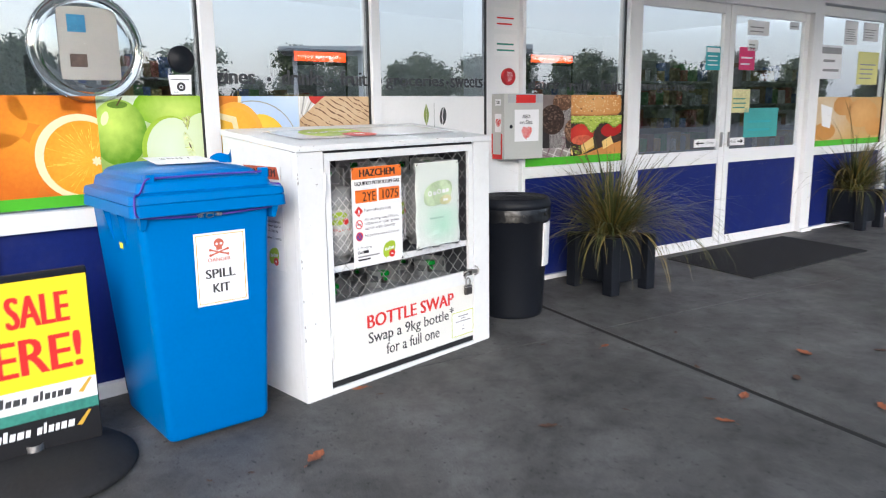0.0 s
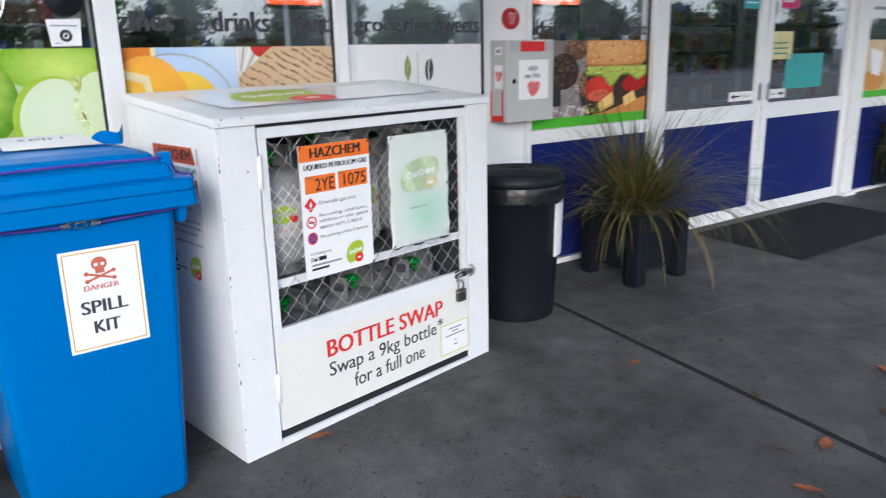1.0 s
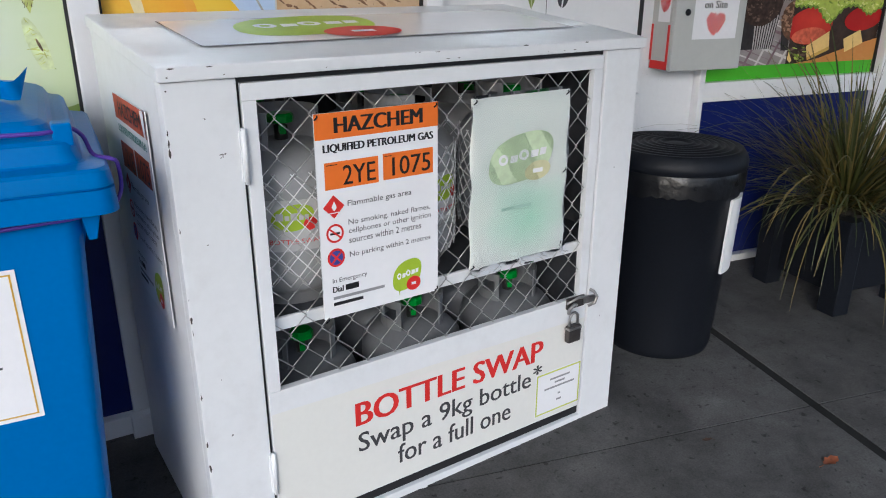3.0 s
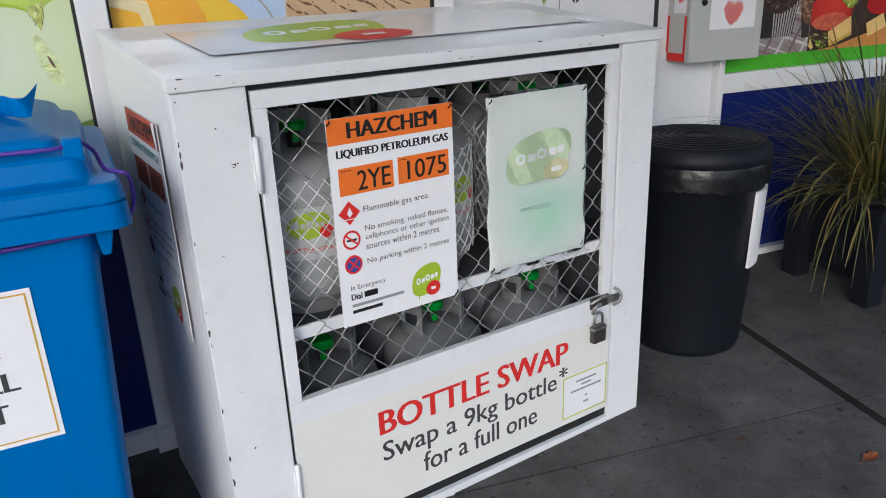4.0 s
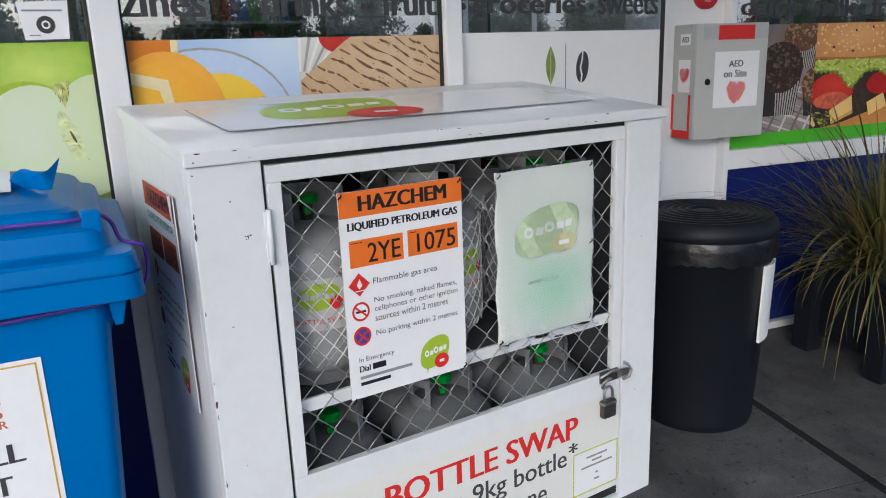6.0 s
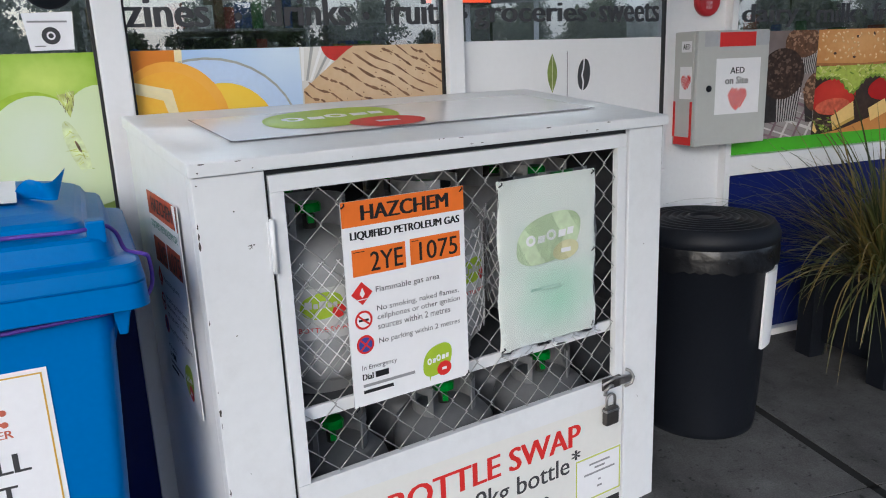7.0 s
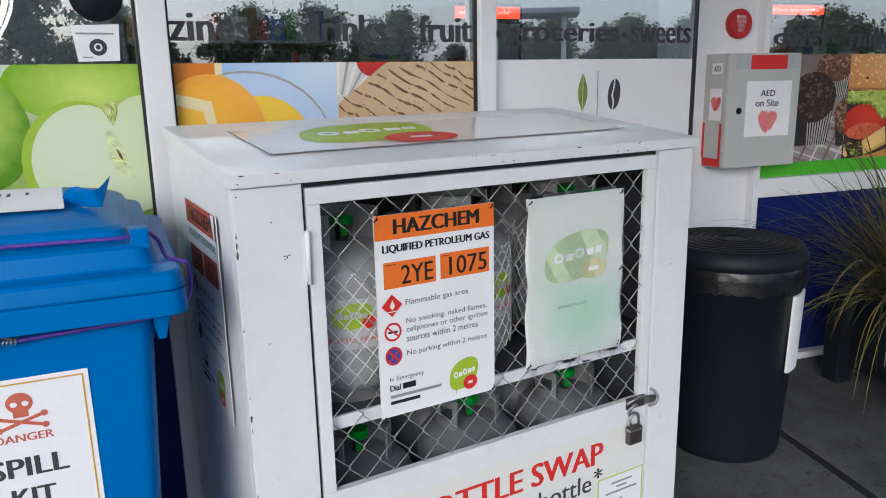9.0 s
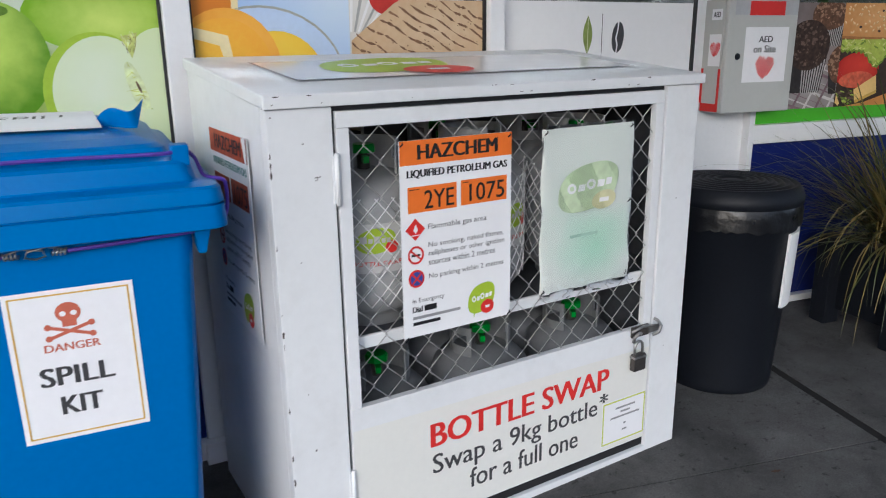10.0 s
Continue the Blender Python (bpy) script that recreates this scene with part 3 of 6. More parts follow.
# ---- the inside of the shop ----
def shelf_unit(x, y, turn, seed, tall=1.6, width=1.2):
    root = thing("shelf_unit", pose(x, y, 0.0, 0, 0, turn), "dark metal shop shelving packed with small goods", "shelving", "shop shelving")
    part("back", Geo().box(-width / 2, width / 2, 0.18, 0.2, 0, tall, SHELF_METAL), root)
    for a in (-width / 2, width / 2 - 0.03):
        part("upright", Geo().box(a, a + 0.03, -0.2, 0.18, 0, tall, SHELF_METAL), root)
    rnd = random.Random(seed)
    rows = int(tall / 0.3)
    for k in range(rows):
        z = 0.1 + k * 0.3
        part("shelf", Geo().box(-width / 2 + 0.03, width / 2 - 0.03, -0.2, 0.18, z, z + 0.02, SHELF_METAL), root)
    return root, rows, rnd, width


GOODS = [surface("goods_" + n, c, 0.45, vary=0.15, scale=14) for n, c in (("red", (0.22, 0.03, 0.025)), ("white", (0.5, 0.5, 0.48)), ("blue", (0.03, 0.06, 0.2)), ("yellow", (0.28, 0.19, 0.06)), ("green", (0.04, 0.14, 0.04)), ("brown", (0.12, 0.06, 0.03)), ("grey", (0.2, 0.2, 0.2)))]


def goods(root, rows, rnd, width):
    for k in range(rows):
        x = -width / 2 + 0.04
        g = Geo()
        while x < width / 2 - 0.16:
            w, h = rnd.uniform(0.06, 0.12), rnd.uniform(0.12, 0.25)
            g.box(x, x + w, -0.19, rnd.uniform(-0.05, 0.1), 0.121 + k * 0.3, 0.12 + k * 0.3 + h, rnd.choice(GOODS))
            x += w + 0.01
        tagged(single("shelf_goods", g, root.matrix_world, "row of small packets and boxes on a shelf", "groceries", "shelf goods"), kind="stuff")


def shop_inside():
    single("shop_floor", Geo().prism([(-6, 0.95), (1.95, 0.80), (2.4, 0.78), (11.5, -0.95), (12, 6), (-6, 6)], -0.08, 0.0, SHOP_FLOOR), I4, "grey vinyl shop floor", "floor", kind="structure")
    single("shop_ceiling", Geo().prism([(-6, 0.95), (1.95, 0.80), (2.4, 0.78), (11.5, -0.95), (12, 6), (-6, 6)], 2.75, 2.85, SOFFIT), I4, "pale tiled shop ceiling", "ceiling", kind="structure")
    single("wall_north", Geo().box(-6, 12, 6, 6.1, -0.1, 2.85, SHOP_WALL), I4, "plain grey back wall of the shop", "wall", kind="structure")
    for a, nm in ((-6.1, "wall_inside_west"), (12, "wall_inside_east")):
        single(nm, Geo().box(a, a + 0.1, -1.4, 6.1, -0.1, 2.85, SHOP_WALL), I4, "plain grey side wall of the shop", "wall", kind="structure")
    for i, (x, y, turn, tall, w) in enumerate(((-1.3, 2.6, 8, 1.5, 1.5), (1.2, 4.4, 0, 1.8, 1.6), (2.9, 4.7, 0, 1.7, 1.2), (4.9, 1.9, -60, 1.5, 1.1), (7.4, 2.2, -20, 1.9, 1.4), (10.7, 5.2, 0, 1.7, 1.6), (8.8, 1.4, -25, 1.8, 1.2), (3.3, 2.7, -10, 1.35, 1.0))):
        goods(*shelf_unit(x, y, turn, 10 + i, tall, w))
    # serving counter with a till behind the left windows
    c = thing("counter", pose(0.4, 1.75, 0, 0, 0, -4), "dark shop counter seen through the window", "counter")
    part("body", Geo().box(-0.9, 1.0, -0.3, 0.3, 0, 1.0, SHELF_METAL), c, bevel=0.01)
    part("worktop", Geo().box(-0.95, 1.05, -0.34, 0.34, 1.0, 1.04, DARK_GREY_INK), c, bevel=0.006)
    t = thing("till", pose(0.55, 1.6, 1.04, 0, 0, 10), "black cash till on the shop counter", "till")
    part("drawer", Geo().box(-0.2, 0.2, -0.2, 0.2, 0, 0.12, BIN_BLACK), t, bevel=0.01)
    part("screen", Geo().box(-0.16, 0.16, 0.0, 0.03, 0.15, 0.40, BIN_BLACK), t, bevel=0.01)
    part("neck", Geo().box(-0.03, 0.03, 0.02, 0.05, 0.12, 0.16, BIN_BLACK), t)
    for k, (x, y, h, mt) in enumerate(((0.25, 1.62, 0.34, GOODS[0]), (0.02, 1.66, 0.26, GOODS[1]), (-0.25, 1.6, 0.3, GOODS[6]), (0.95, 1.62, 0.3, GOODS[5]), (1.15, 1.58, 0.36, GOODS[3]))):
        single("counter_display", Geo().box(-0.07, 0.07, -0.07, 0.07, 0, h, mt), pose(x, y, 1.04, 0, 0, 7 * k), "small box of goods on the shop counter", "display box", "counter displays", bevel=0.006)
    # lit drink coolers with orange headers
    orange = glow("lit_orange_header", (1.0, 0.075, 0.005), 2.3)
    pale = glow("lit_white_letter", (1.0, 0.75, 0.55), 1.6)
    for x, y, z, turn, k in ((4.13, 5.3, 1.92, -8, 1.25), (8.96, 5.13, 2.07, -12, 1.6)):
        c = thing("drink_cooler", pose(x, y, 0, 0, 0, turn), "upright drink cooler with a lit orange header", "cooler", "drink coolers")
        part("cabinet", Geo().box(-0.33 * k, 0.33 * k, 0.0, 0.6, 0.0, z + 0.16, BIN_BLACK), c, bevel=0.01)
        part("door", Geo().box(-0.29 * k, 0.29 * k, -0.03, -0.003, 0.12, z - 0.05, SHELF_METAL), c, bevel=0.006)
        sh = Sheet(front(-0.031))
        sh.rect(-0.30 * k, 0.30 * k, z, z + 0.12, orange, 1)
        sh.text("enjoy ice cold", -0.26 * k, 0.2 * k, z + 0.03, z + 0.085, pale, 2)
        part("header", Geo().box(-0.32 * k, 0.32 * k, -0.03, -0.003, z - 0.02, z + 0.14, BIN_BLACK), c)
        part("header_print", sh, c, "lit orange header strip")
    tube_light = glow("fluorescent_tube", (0.98, 1.0, 0.94), 100.0)
    lamp = thing("ceiling_light", pose(0.6, 3.0, 2.75, 0, 0, 0), "fluorescent batten on the shop ceiling", "ceiling light", "shop lights")
    part("batten", Geo().box(-0.62, 0.62, -0.05, 0.05, -0.05, 0.0, ALU), lamp)
    part("tube", Geo().tube([(-0.6, 0, -0.075), (0.6, 0, -0.075)], 0.014, tube_light), lamp)
    for x, y in ((3.4, 3.0), (6.2, 2.6), (9.0, 2.2), (-2.4, 3.0)):
        copy_thing(lamp, pose(x, y, 2.75))


# ---- prints and notices on the windows ----
def window_prints():
    O = front(0.009)
    # oranges and apples
    c1, c2 = (-0.982, -0.522, 0.935, 1.366), (-0.522, -0.036, 0.935, 1.366)
    s = Sheet(O)
    s.rect(-0.982, -0.036, 0.885, 0.935, GREEN_STRIP, 1)
    s.rect(c1[0], c1[1], 0.935, 1.366, graded("orange_ground", (-0.8, 1.2), (0.4, 0.3), (0.72, 0.24, 0.015), (0.55, 0.14, 0.01)), 1)
    peel = graded("orange_peel", (-0.78, 1.2), (0.25, 0.25), (0.80, 0.33, 0.02), (0.62, 0.15, 0.008), grain=60)
    for a, b, ra, rb in ((-0.93, 1.27, 0.13, 0.12), (-0.72, 1.33, 0.15, 0.09), (-0.58, 1.34, 0.09, 0.08), (-0.90, 1.05, 0.14, 0.16)):
        s.oval(a, b, ra, rb, peel, 2, clip=c1)
    pith, flesh = surface("orange_pith", (0.80, 0.70, 0.42), 0.4, vary=0.08, bump=0), graded("orange_flesh", (-0.6, 1.09), (0.2, 0.2), (0.82, 0.42, 0.03), (0.76, 0.29, 0.012), grain=70, vary=0.25)
    s.oval(-0.615, 1.10, 0.20, 0.20, peel, 3, clip=c1)
    s.oval(-0.605, 1.10, 0.185, 0.187, pith, 4, clip=c1)
    s.oval(-0.595, 1.095, 0.160, 0.163, flesh, 5, clip=c1)
    juice = surface("orange_juice_sacs", (0.86, 0.50, 0.06), 0.35, vary=0.2, scale=40, bump=0)
    rnd = random.Random(2)
    for k in range(90):
        t, r0, r1 = rnd.uniform(0.9, 5.4), rnd.uniform(0.03, 0.12), rnd.uniform(0.02, 0.05)
        dx, dy = math.cos(t), math.sin(t)
        s.shape([(-0.555 + r0 * dx, 1.08 + r0 * dy), (-0.555 + (r0 + r1) * dx - 0.0022 * dy, 1.08 + (r0 + r1) * dy + 0.0022 * dx), (-0.555 + (r0 + r1) * dx + 0.0022 * dy, 1.08 + (r0 + r1) * dy - 0.0022 * dx)], juice, 5.5 + 0.005 * k, clip=c1)
    for k in range(8):
        t = radians(75 + 29 * k)
        s.shape([(-0.555, 1.08), (-0.595 + 0.155 * math.cos(t - 0.008), 1.095 + 0.158 * math.sin(t - 0.008)), (-0.595 + 0.155 * math.cos(t + 0.008), 1.095 + 0.158 * math.sin(t + 0.008))], juice, 6.2, clip=c1)
    for k in range(7):
        t = 0.9 * k
        s.oval(-0.54 + 0.010 * math.cos(t), 1.078 + 0.010 * math.sin(t), 0.012, 0.006, pith, 7 + 0.1 * k, turn=52 * k, clip=c1, n=12)
    sheet = thing("window_print", LEFT, "vinyl print of oranges and green apples on the window", "window print", "window prints")
    part("orange_picture", s, sheet)
    s = Sheet(O)
    s.rect(c2[0], c2[1], 0.935, 1.366, graded("apple_ground", (-0.3, 1.35), (0.4, 0.2), (0.62, 0.68, 0.60), (0.30, 0.42, 0.10)), 1)
    a1 = graded("apple_skin", (-0.46, 1.25), (0.17, 0.19), (0.60, 0.77, 0.14), (0.10, 0.25, 0.008))
    a2 = graded("apple_skin_far", (-0.16, 1.30), (0.20, 0.11), (0.58, 0.72, 0.16), (0.20, 0.40, 0.008))
    cutf = graded("apple_flesh", (-0.2, 1.14), (0.16, 0.2), (0.66, 0.74, 0.58), (0.60, 0.70, 0.42), grain=12)
    rim = surface("apple_rim", (0.34, 0.50, 0.04), 0.4, vary=0.1, bump=0)
    s.oval(-0.17, 1.315, 0.19, 0.095, a2, 2, clip=c2)
    s.oval(-0.43, 1.20, 0.125, 0.15, a1, 3, clip=c2)
    s.oval(-0.43, 1.325, 0.045, 0.016, surface("apple_hollow", (0.12, 0.22, 0.02), 0.4, vary=0.3, scale=30, bump=0), 4, clip=c2)
    s.shape([(-0.436, 1.322), (-0.428, 1.322), (-0.405, 1.358), (-0.412, 1.360)], surface("apple_stalk", (0.09, 0.06, 0.02), 0.5, vary=0.2, bump=0), 4.5, clip=c2)
    s.oval(-0.49, 1.265, 0.016, 0.032, surface("apple_highlight", (0.74, 0.84, 0.42), 0.35, vary=0.1, bump=0), 4, turn=-18, clip=c2)
    s.oval(-0.205, 1.125, 0.13, 0.150, rim, 5, turn=-12, clip=c2)
    s.oval(-0.193, 1.123, 0.120, 0.142, cutf, 6, turn=-12, clip=c2)
    s.oval(-0.03, 1.17, 0.10, 0.115, cutf, 6.5, turn=10, clip=c2)
    core = surface("apple_core", (0.62, 0.71, 0.40), 0.4, vary=0.25, scale=40, bump=0)
    core_deep = surface("apple_core_deep", (0.50, 0.56, 0.16), 0.4, vary=0.3, scale=60, bump=0)
    husk = surface("apple_husk", (0.15, 0.11, 0.06), 0.5, vary=0.4, scale=60, bump=0)
    rnd = random.Random(7)
    s.oval(-0.107, 1.125, 0.020, 0.075, core, 7, turn=16, clip=c2)
    for k in range(60):
        b = rnd.uniform(1.045, 1.195)
        a = -0.107 - 0.28 * (b - 1.12)
        d = rnd.choice((-1, 1)) * rnd.uniform(0.008, 0.032) * (1 - abs(b - 1.12) / 0.11)
        s.shape([(a, b), (a + d, b + rnd.uniform(-0.014, 0.006)), (a + 0.001, b + 0.0035)], core if k % 3 else core_deep, 7.2 + 0.008 * k, clip=c2)
    s.oval(-0.104, 1.13, 0.0032, 0.017, husk, 8, turn=20)
    s.oval(-0.094, 1.105, 0.0015, 0.009, core_deep, 8, turn=14)
    s.shape([(-0.138, 1.262), (-0.094, 1.272), (-0.100, 1.235), (-0.112, 1.205), (-0.120, 1.225)], core_deep, 7.7, clip=c2)
    for k in range(26):
        a, b = rnd.uniform(-0.130, -0.100), rnd.uniform(1.215, 1.265)
        s.shape([(a, b), (a + 0.002, b), (a + rnd.uniform(-0.008, 0.008), b + 0.016)], husk if k % 2 else core, 7.8 + 0.01 * k, clip=c2)
    s.oval(-0.09, 1.02, 0.09, 0.05, cutf, 7.5, clip=c2)
    part("apple_picture", s, sheet)
    # citrus slices, plate and grilled toast
    s = Sheet(O)
    d1, d2 = (0.05, 0.511, 0.935, 1.366), (0.511, 0.978, 0.935, 1.366)
    s.rect(0.05, 0.978, 0.885, 0.935, GREEN_STRIP, 1)
    s.rect(d1[0], d1[1], 0.935, 1.366, graded("plate_ground", (0.5, 1.38), (0.35, 0.3), (0.62, 0.73, 0.88), (0.36, 0.52, 0.80), grain=5), 1)
    s.rect(0.05, 0.165, 1.15, 1.366, graded("rust_corner", (0.1, 1.36), (0.2, 0.2), (0.62, 0.20, 0.02), (0.70, 0.25, 0.02)), 2)
    s.shape([(0.162, 1.366), (0.182, 1.366), (0.178, 1.30), (0.160, 1.30)], pith, 3)
    grey = surface("plate_rim", (0.36, 0.37, 0.36), 0.4, vary=0.2, bump=0)
    plate = surface("plate_face", (0.50, 0.62, 0.84), 0.4, vary=0.06, scale=5, bump=0)
    s.oval(0.24, 1.12, 0.255, 0.225, grey, 3, clip=d1)
    s.oval(0.239, 1.117, 0.251, 0.2215, plate, 4, clip=d1)
    lemon = graded("lemon", (0.25, 1.2), (0.25, 0.2), (0.86, 0.62, 0.07), (0.82, 0.50, 0.03))
    s.oval(0.28, 1.12, 0.15, 0.155, lemon, 5, clip=d1)
    s.oval(0.14, 1.165, 0.155, 0.172, graded("citrus_rind", (0.2, 1.25), (0.2, 0.2), (0.86, 0.46, 0.07), (0.78, 0.33, 0.03), grain=50), 6, clip=d1)
    s.oval(0.132, 1.155, 0.140, 0.155, graded("citrus_flesh", (0.1, 1.15), (0.16, 0.16), (0.86, 0.56, 0.06), (0.84, 0.42, 0.04), grain=60, vary=0.2), 7, clip=d1)
    s.shape([(0.05, 1.285), (0.05, 1.255), (0.12, 1.235), (0.15, 1.12), (0.17, 1.12), (0.145, 1.262)], pith, 8, clip=d1)
    sheet = thing("window_print", LEFT, "vinyl print of citrus slices, a plate and grilled toast", "window print", "window prints")
    part("citrus_picture", s, sheet)
    s = Sheet(O)
    s.rect(d2[0], d2[1], 0.935, 1.366, graded("cloth_ground", (0.55, 1.36), (0.25, 0.2), (0.72, 0.71, 0.69), (0.55, 0.53, 0.50)), 1)
    for k in range(6):
        s.shape([(0.515 + 0.03 * k, 1.366), (0.525 + 0.03 * k, 1.366), (0.519 + 0.012 * k, 1.27), (0.512 + 0.012 * k, 1.27)], grey if k % 2 else SIGN_WHITE, 2, clip=d2)
    s.oval(0.632, 1.372, 0.055, 0.05, surface("berry", (0.50, 0.04, 0.03), 0.35, vary=0.2, bump=0), 3, clip=d2)
    toast = graded("toast", (0.8, 1.27), (0.35, 0.2), (0.66, 0.50, 0.33), (0.56, 0.38, 0.21), grain=45, vary=0.25)
    s.shape([(0.515, 1.245), (0.60, 1.31), (0.66, 1.355), (0.68, 1.366), (0.978, 1.366), (0.978, 1.12), (0.60, 1.10), (0.515, 1.20)], toast, 4, clip=d2)
    char = surface("toast_char", (0.20, 0.11, 0.06), 0.5, vary=0.4, scale=50, bump=0)
    rnd = random.Random(12)
    for a, b, n in ((0.515, 1.235, 0.10), (0.53, 1.262, 0.14), (0.565, 1.288, 0.19), (0.61, 1.308, 0.21), (0.64, 1.328, 0.22), (0.675, 1.342, 0.24), (0.715, 1.352, 0.25), (0.77, 1.358, 0.21), (0.82, 1.36, 0.16), (0.87, 1.360, 0.11)):
        t = 0.0
        while t < 0.97:
            t1 = min(1.0, t + rnd.uniform(0.12, 0.4))
            q = [t + (t1 - t) * i / 5 for i in range(6)]
            mid = [(a + n * x, b - n * x * 0.52 + 0.004 * math.sin(x * 11 + a * 40)) for x in q]
            w = [0.0008] + [rnd.uniform(0.002, 0.0052) for _ in range(4)] + [0.0008]
            s.shape([(p[0], p[1] + w[i]) for i, p in enumerate(mid)] + [(p[0], p[1] - w[i]) for i, p in reversed(list(enumerate(mid)))], char, 5, clip=d2)
            t = t1 + rnd.uniform(-0.02, 0.06)
    for k in range(70):
        a, b = rnd.uniform(0.54, 0.97), rnd.uniform(1.11, 1.35)
        if b < 1.23 + (a - 0.515) * 0.75:
            s.oval(a, b, rnd.uniform(0.001, 0.004), rnd.uniform(0.001, 0.002), char, 5.3, turn=-28, n=7)
    part("toast_picture", s, sheet)
    # white band with leaf and bean
    s = Sheet(O)
    band = thing("window_print", LEFT, "white vinyl band with a green leaf and a coffee bean", "window print", "window prints")
    part("vinyl", s.rect(1.052, 1.922, 0.885, 1.37, SIGN_WHITE, 1), band)
    s = Sheet(O)
    leaf = [(1.416 + 0.021 * math.sin(math.pi * i / 12) * (1 if k else -1), 1.189 + 0.134 * i / 12) for k in (0, 1) for i in (range(13) if k == 0 else range(12, -1, -1))]
    s.poly(leaf, surface("olive_leaf_ink", (0.22, 0.28, 0.07), 0.4, vary=0.2, scale=30, bump=0), 2)
    s.poly([(1.4145, 1.195), (1.4175, 1.195), (1.4175, 1.315), (1.4145, 1.315)], surface("pale_leaf_vein", (0.55, 0.58, 0.36), 0.4, bump=0), 3)
    part("leaf", s, band)
    part("line", Sheet(O).rect(1.4795, 1.482, 1.10, 1.329, BLACK_INK, 2), band)
    s = Sheet(O)
    s.oval(1.555, 1.247, 0.028, 0.055, DARK_GREY_INK, 2, turn=-6)
    s.shape([(1.553, 1.301), (1.559, 1.301), (1.556, 1.27), (1.549, 1.245), (1.556, 1.22), (1.551, 1.193), (1.546, 1.193), (1.549, 1.22), (1.542, 1.245), (1.550, 1.27)], SIGN_WHITE, 3)
    part("coffee_bean", s, band)
    # muffins and burger
    s = Sheet(O)
    e1, e2 = (0.04, 0.525, 0.93, 1.385), (0.525, 1.08, 0.93, 1.385)
    rnd = random.Random(4)
    s.rect(0.04, 1.08, 0.872, 0.93, GREEN_STRIP, 1)
    s.rect(e1[0], e1[1], 0.93, 1.385, graded("cloth_ground", (0.36, 1.05), (0.3, 0.3), (0.36, 0.33, 0.33), (0.20, 0.16, 0.15), grain=12, vary=0.3), 1)
    check = surface("cloth_check", (0.20, 0.13, 0.15), 0.5, vary=0.3, scale=40, bump=0)
    pale = surface("cloth_thread", (0.58, 0.55, 0.54), 0.5, vary=0.2, scale=40, bump=0)
    for k in range(9):
        b = 0.92 + 0.03 * k
        s.shape([(0.04, b + 0.09), (0.525, b - 0.06), (0.525, b - 0.046 - 0.008 * (k % 3)), (0.04, b + 0.098)], (check, pale)[k % 2], 1.5 + 0.05 * k, clip=e1)
    for k in range(7):
        a = 0.06 + 0.07 * k
        s.shape([(a, 0.93), (a + 0.014, 0.93), (a + 0.115, 1.12), (a + 0.103, 1.12)], (pale, check)[k % 2], 2.1 + 0.05 * k, clip=e1)

    def muffin(a, b, ra, rb, dark, crumb, cup_to, layer):
        """A muffin in a pleated paper cup, seen from a little above."""
        pleat = (surface("cup_fold", (0.44, 0.42, 0.41), 0.5, vary=0.2, scale=30, bump=0), surface("cup_crease", (0.03, 0.026, 0.025), 0.5, vary=0.3, scale=30, bump=0))
        n = 15
        for k in range(n):
            t0, t1 = -1 + 2 * k / n, -1 + 2 * (k + 1) / n
            for q, (u0, u1) in enumerate(((t0, (t0 + t1) / 2), ((t0 + t1) / 2, t1))):
                top0, top1 = b - rb * 0.45 * math.sqrt(max(0, 1 - u0 * u0)) - 0.008 * q, b - rb * 0.45 * math.sqrt(max(0, 1 - u1 * u1)) - 0.008 * (1 - q)
                s.shape([(a + ra * u0, top0 + 0.01), (a + ra * u1, top1 + 0.01), (a + ra * u1 * 0.72, cup_to), (a + ra * u0 * 0.72, cup_to)], pleat[1] if q or k < n * 0.4 else pleat[0], layer, clip=e1)
        s.oval(a, b, ra, rb, dark, layer + 0.4, clip=e1)
        for k in range(170):
            t, r = rnd.uniform(0, 6.283), math.sqrt(rnd.random())
            x, y = a + ra * 0.96 * r * math.cos(t), b + rb * 0.96 * r * math.sin(t)
            d = rnd.uniform(0.004, 0.012)
            s.oval(x, y, d, d * rnd.uniform(0.4, 0.8), crumb if rnd.random() < 0.25 + 0.4 * (y > b) else dark, layer + 0.5 + 0.004 * k, turn=rnd.uniform(-60, 60), clip=e1, n=6)
    cocoa = surface("cocoa_crust", (0.045, 0.026, 0.018), 0.5, vary=0.5, scale=60, bump=0)
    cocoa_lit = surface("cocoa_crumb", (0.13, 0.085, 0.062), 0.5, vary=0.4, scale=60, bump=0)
    brown = surface("brown_crust", (0.13, 0.065, 0.035), 0.5, vary=0.4, scale=60, bump=0)
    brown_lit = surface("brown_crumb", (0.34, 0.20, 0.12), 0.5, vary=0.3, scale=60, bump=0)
    muffin(0.44, 1.335, 0.10, 0.065, brown, brown_lit, 1.20, 3)
    muffin(0.535, 1.12, 0.075, 0.085, brown, brown_lit, 0.99, 5)
    muffin(0.33, 1.205, 0.125, 0.108, cocoa, cocoa_lit, 1.00, 7)
    sheet = thing("window_print", RIGHT, "vinyl print of chocolate muffins and a burger", "window print", "window prints")
    part("muffin_picture", s, sheet)
    s = Sheet(O)
    s.rect(e2[0], e2[1], 0.93, 1.385, surface("burger_ground", (0.045, 0.028, 0.02), 0.4, vary=0.4, scale=20, bump=0), 1)
    bun = graded("bun", (0.76, 1.33), (0.36, 0.15), (0.76, 0.42, 0.16), (0.56, 0.24, 0.06), grain=50, vary=0.16)
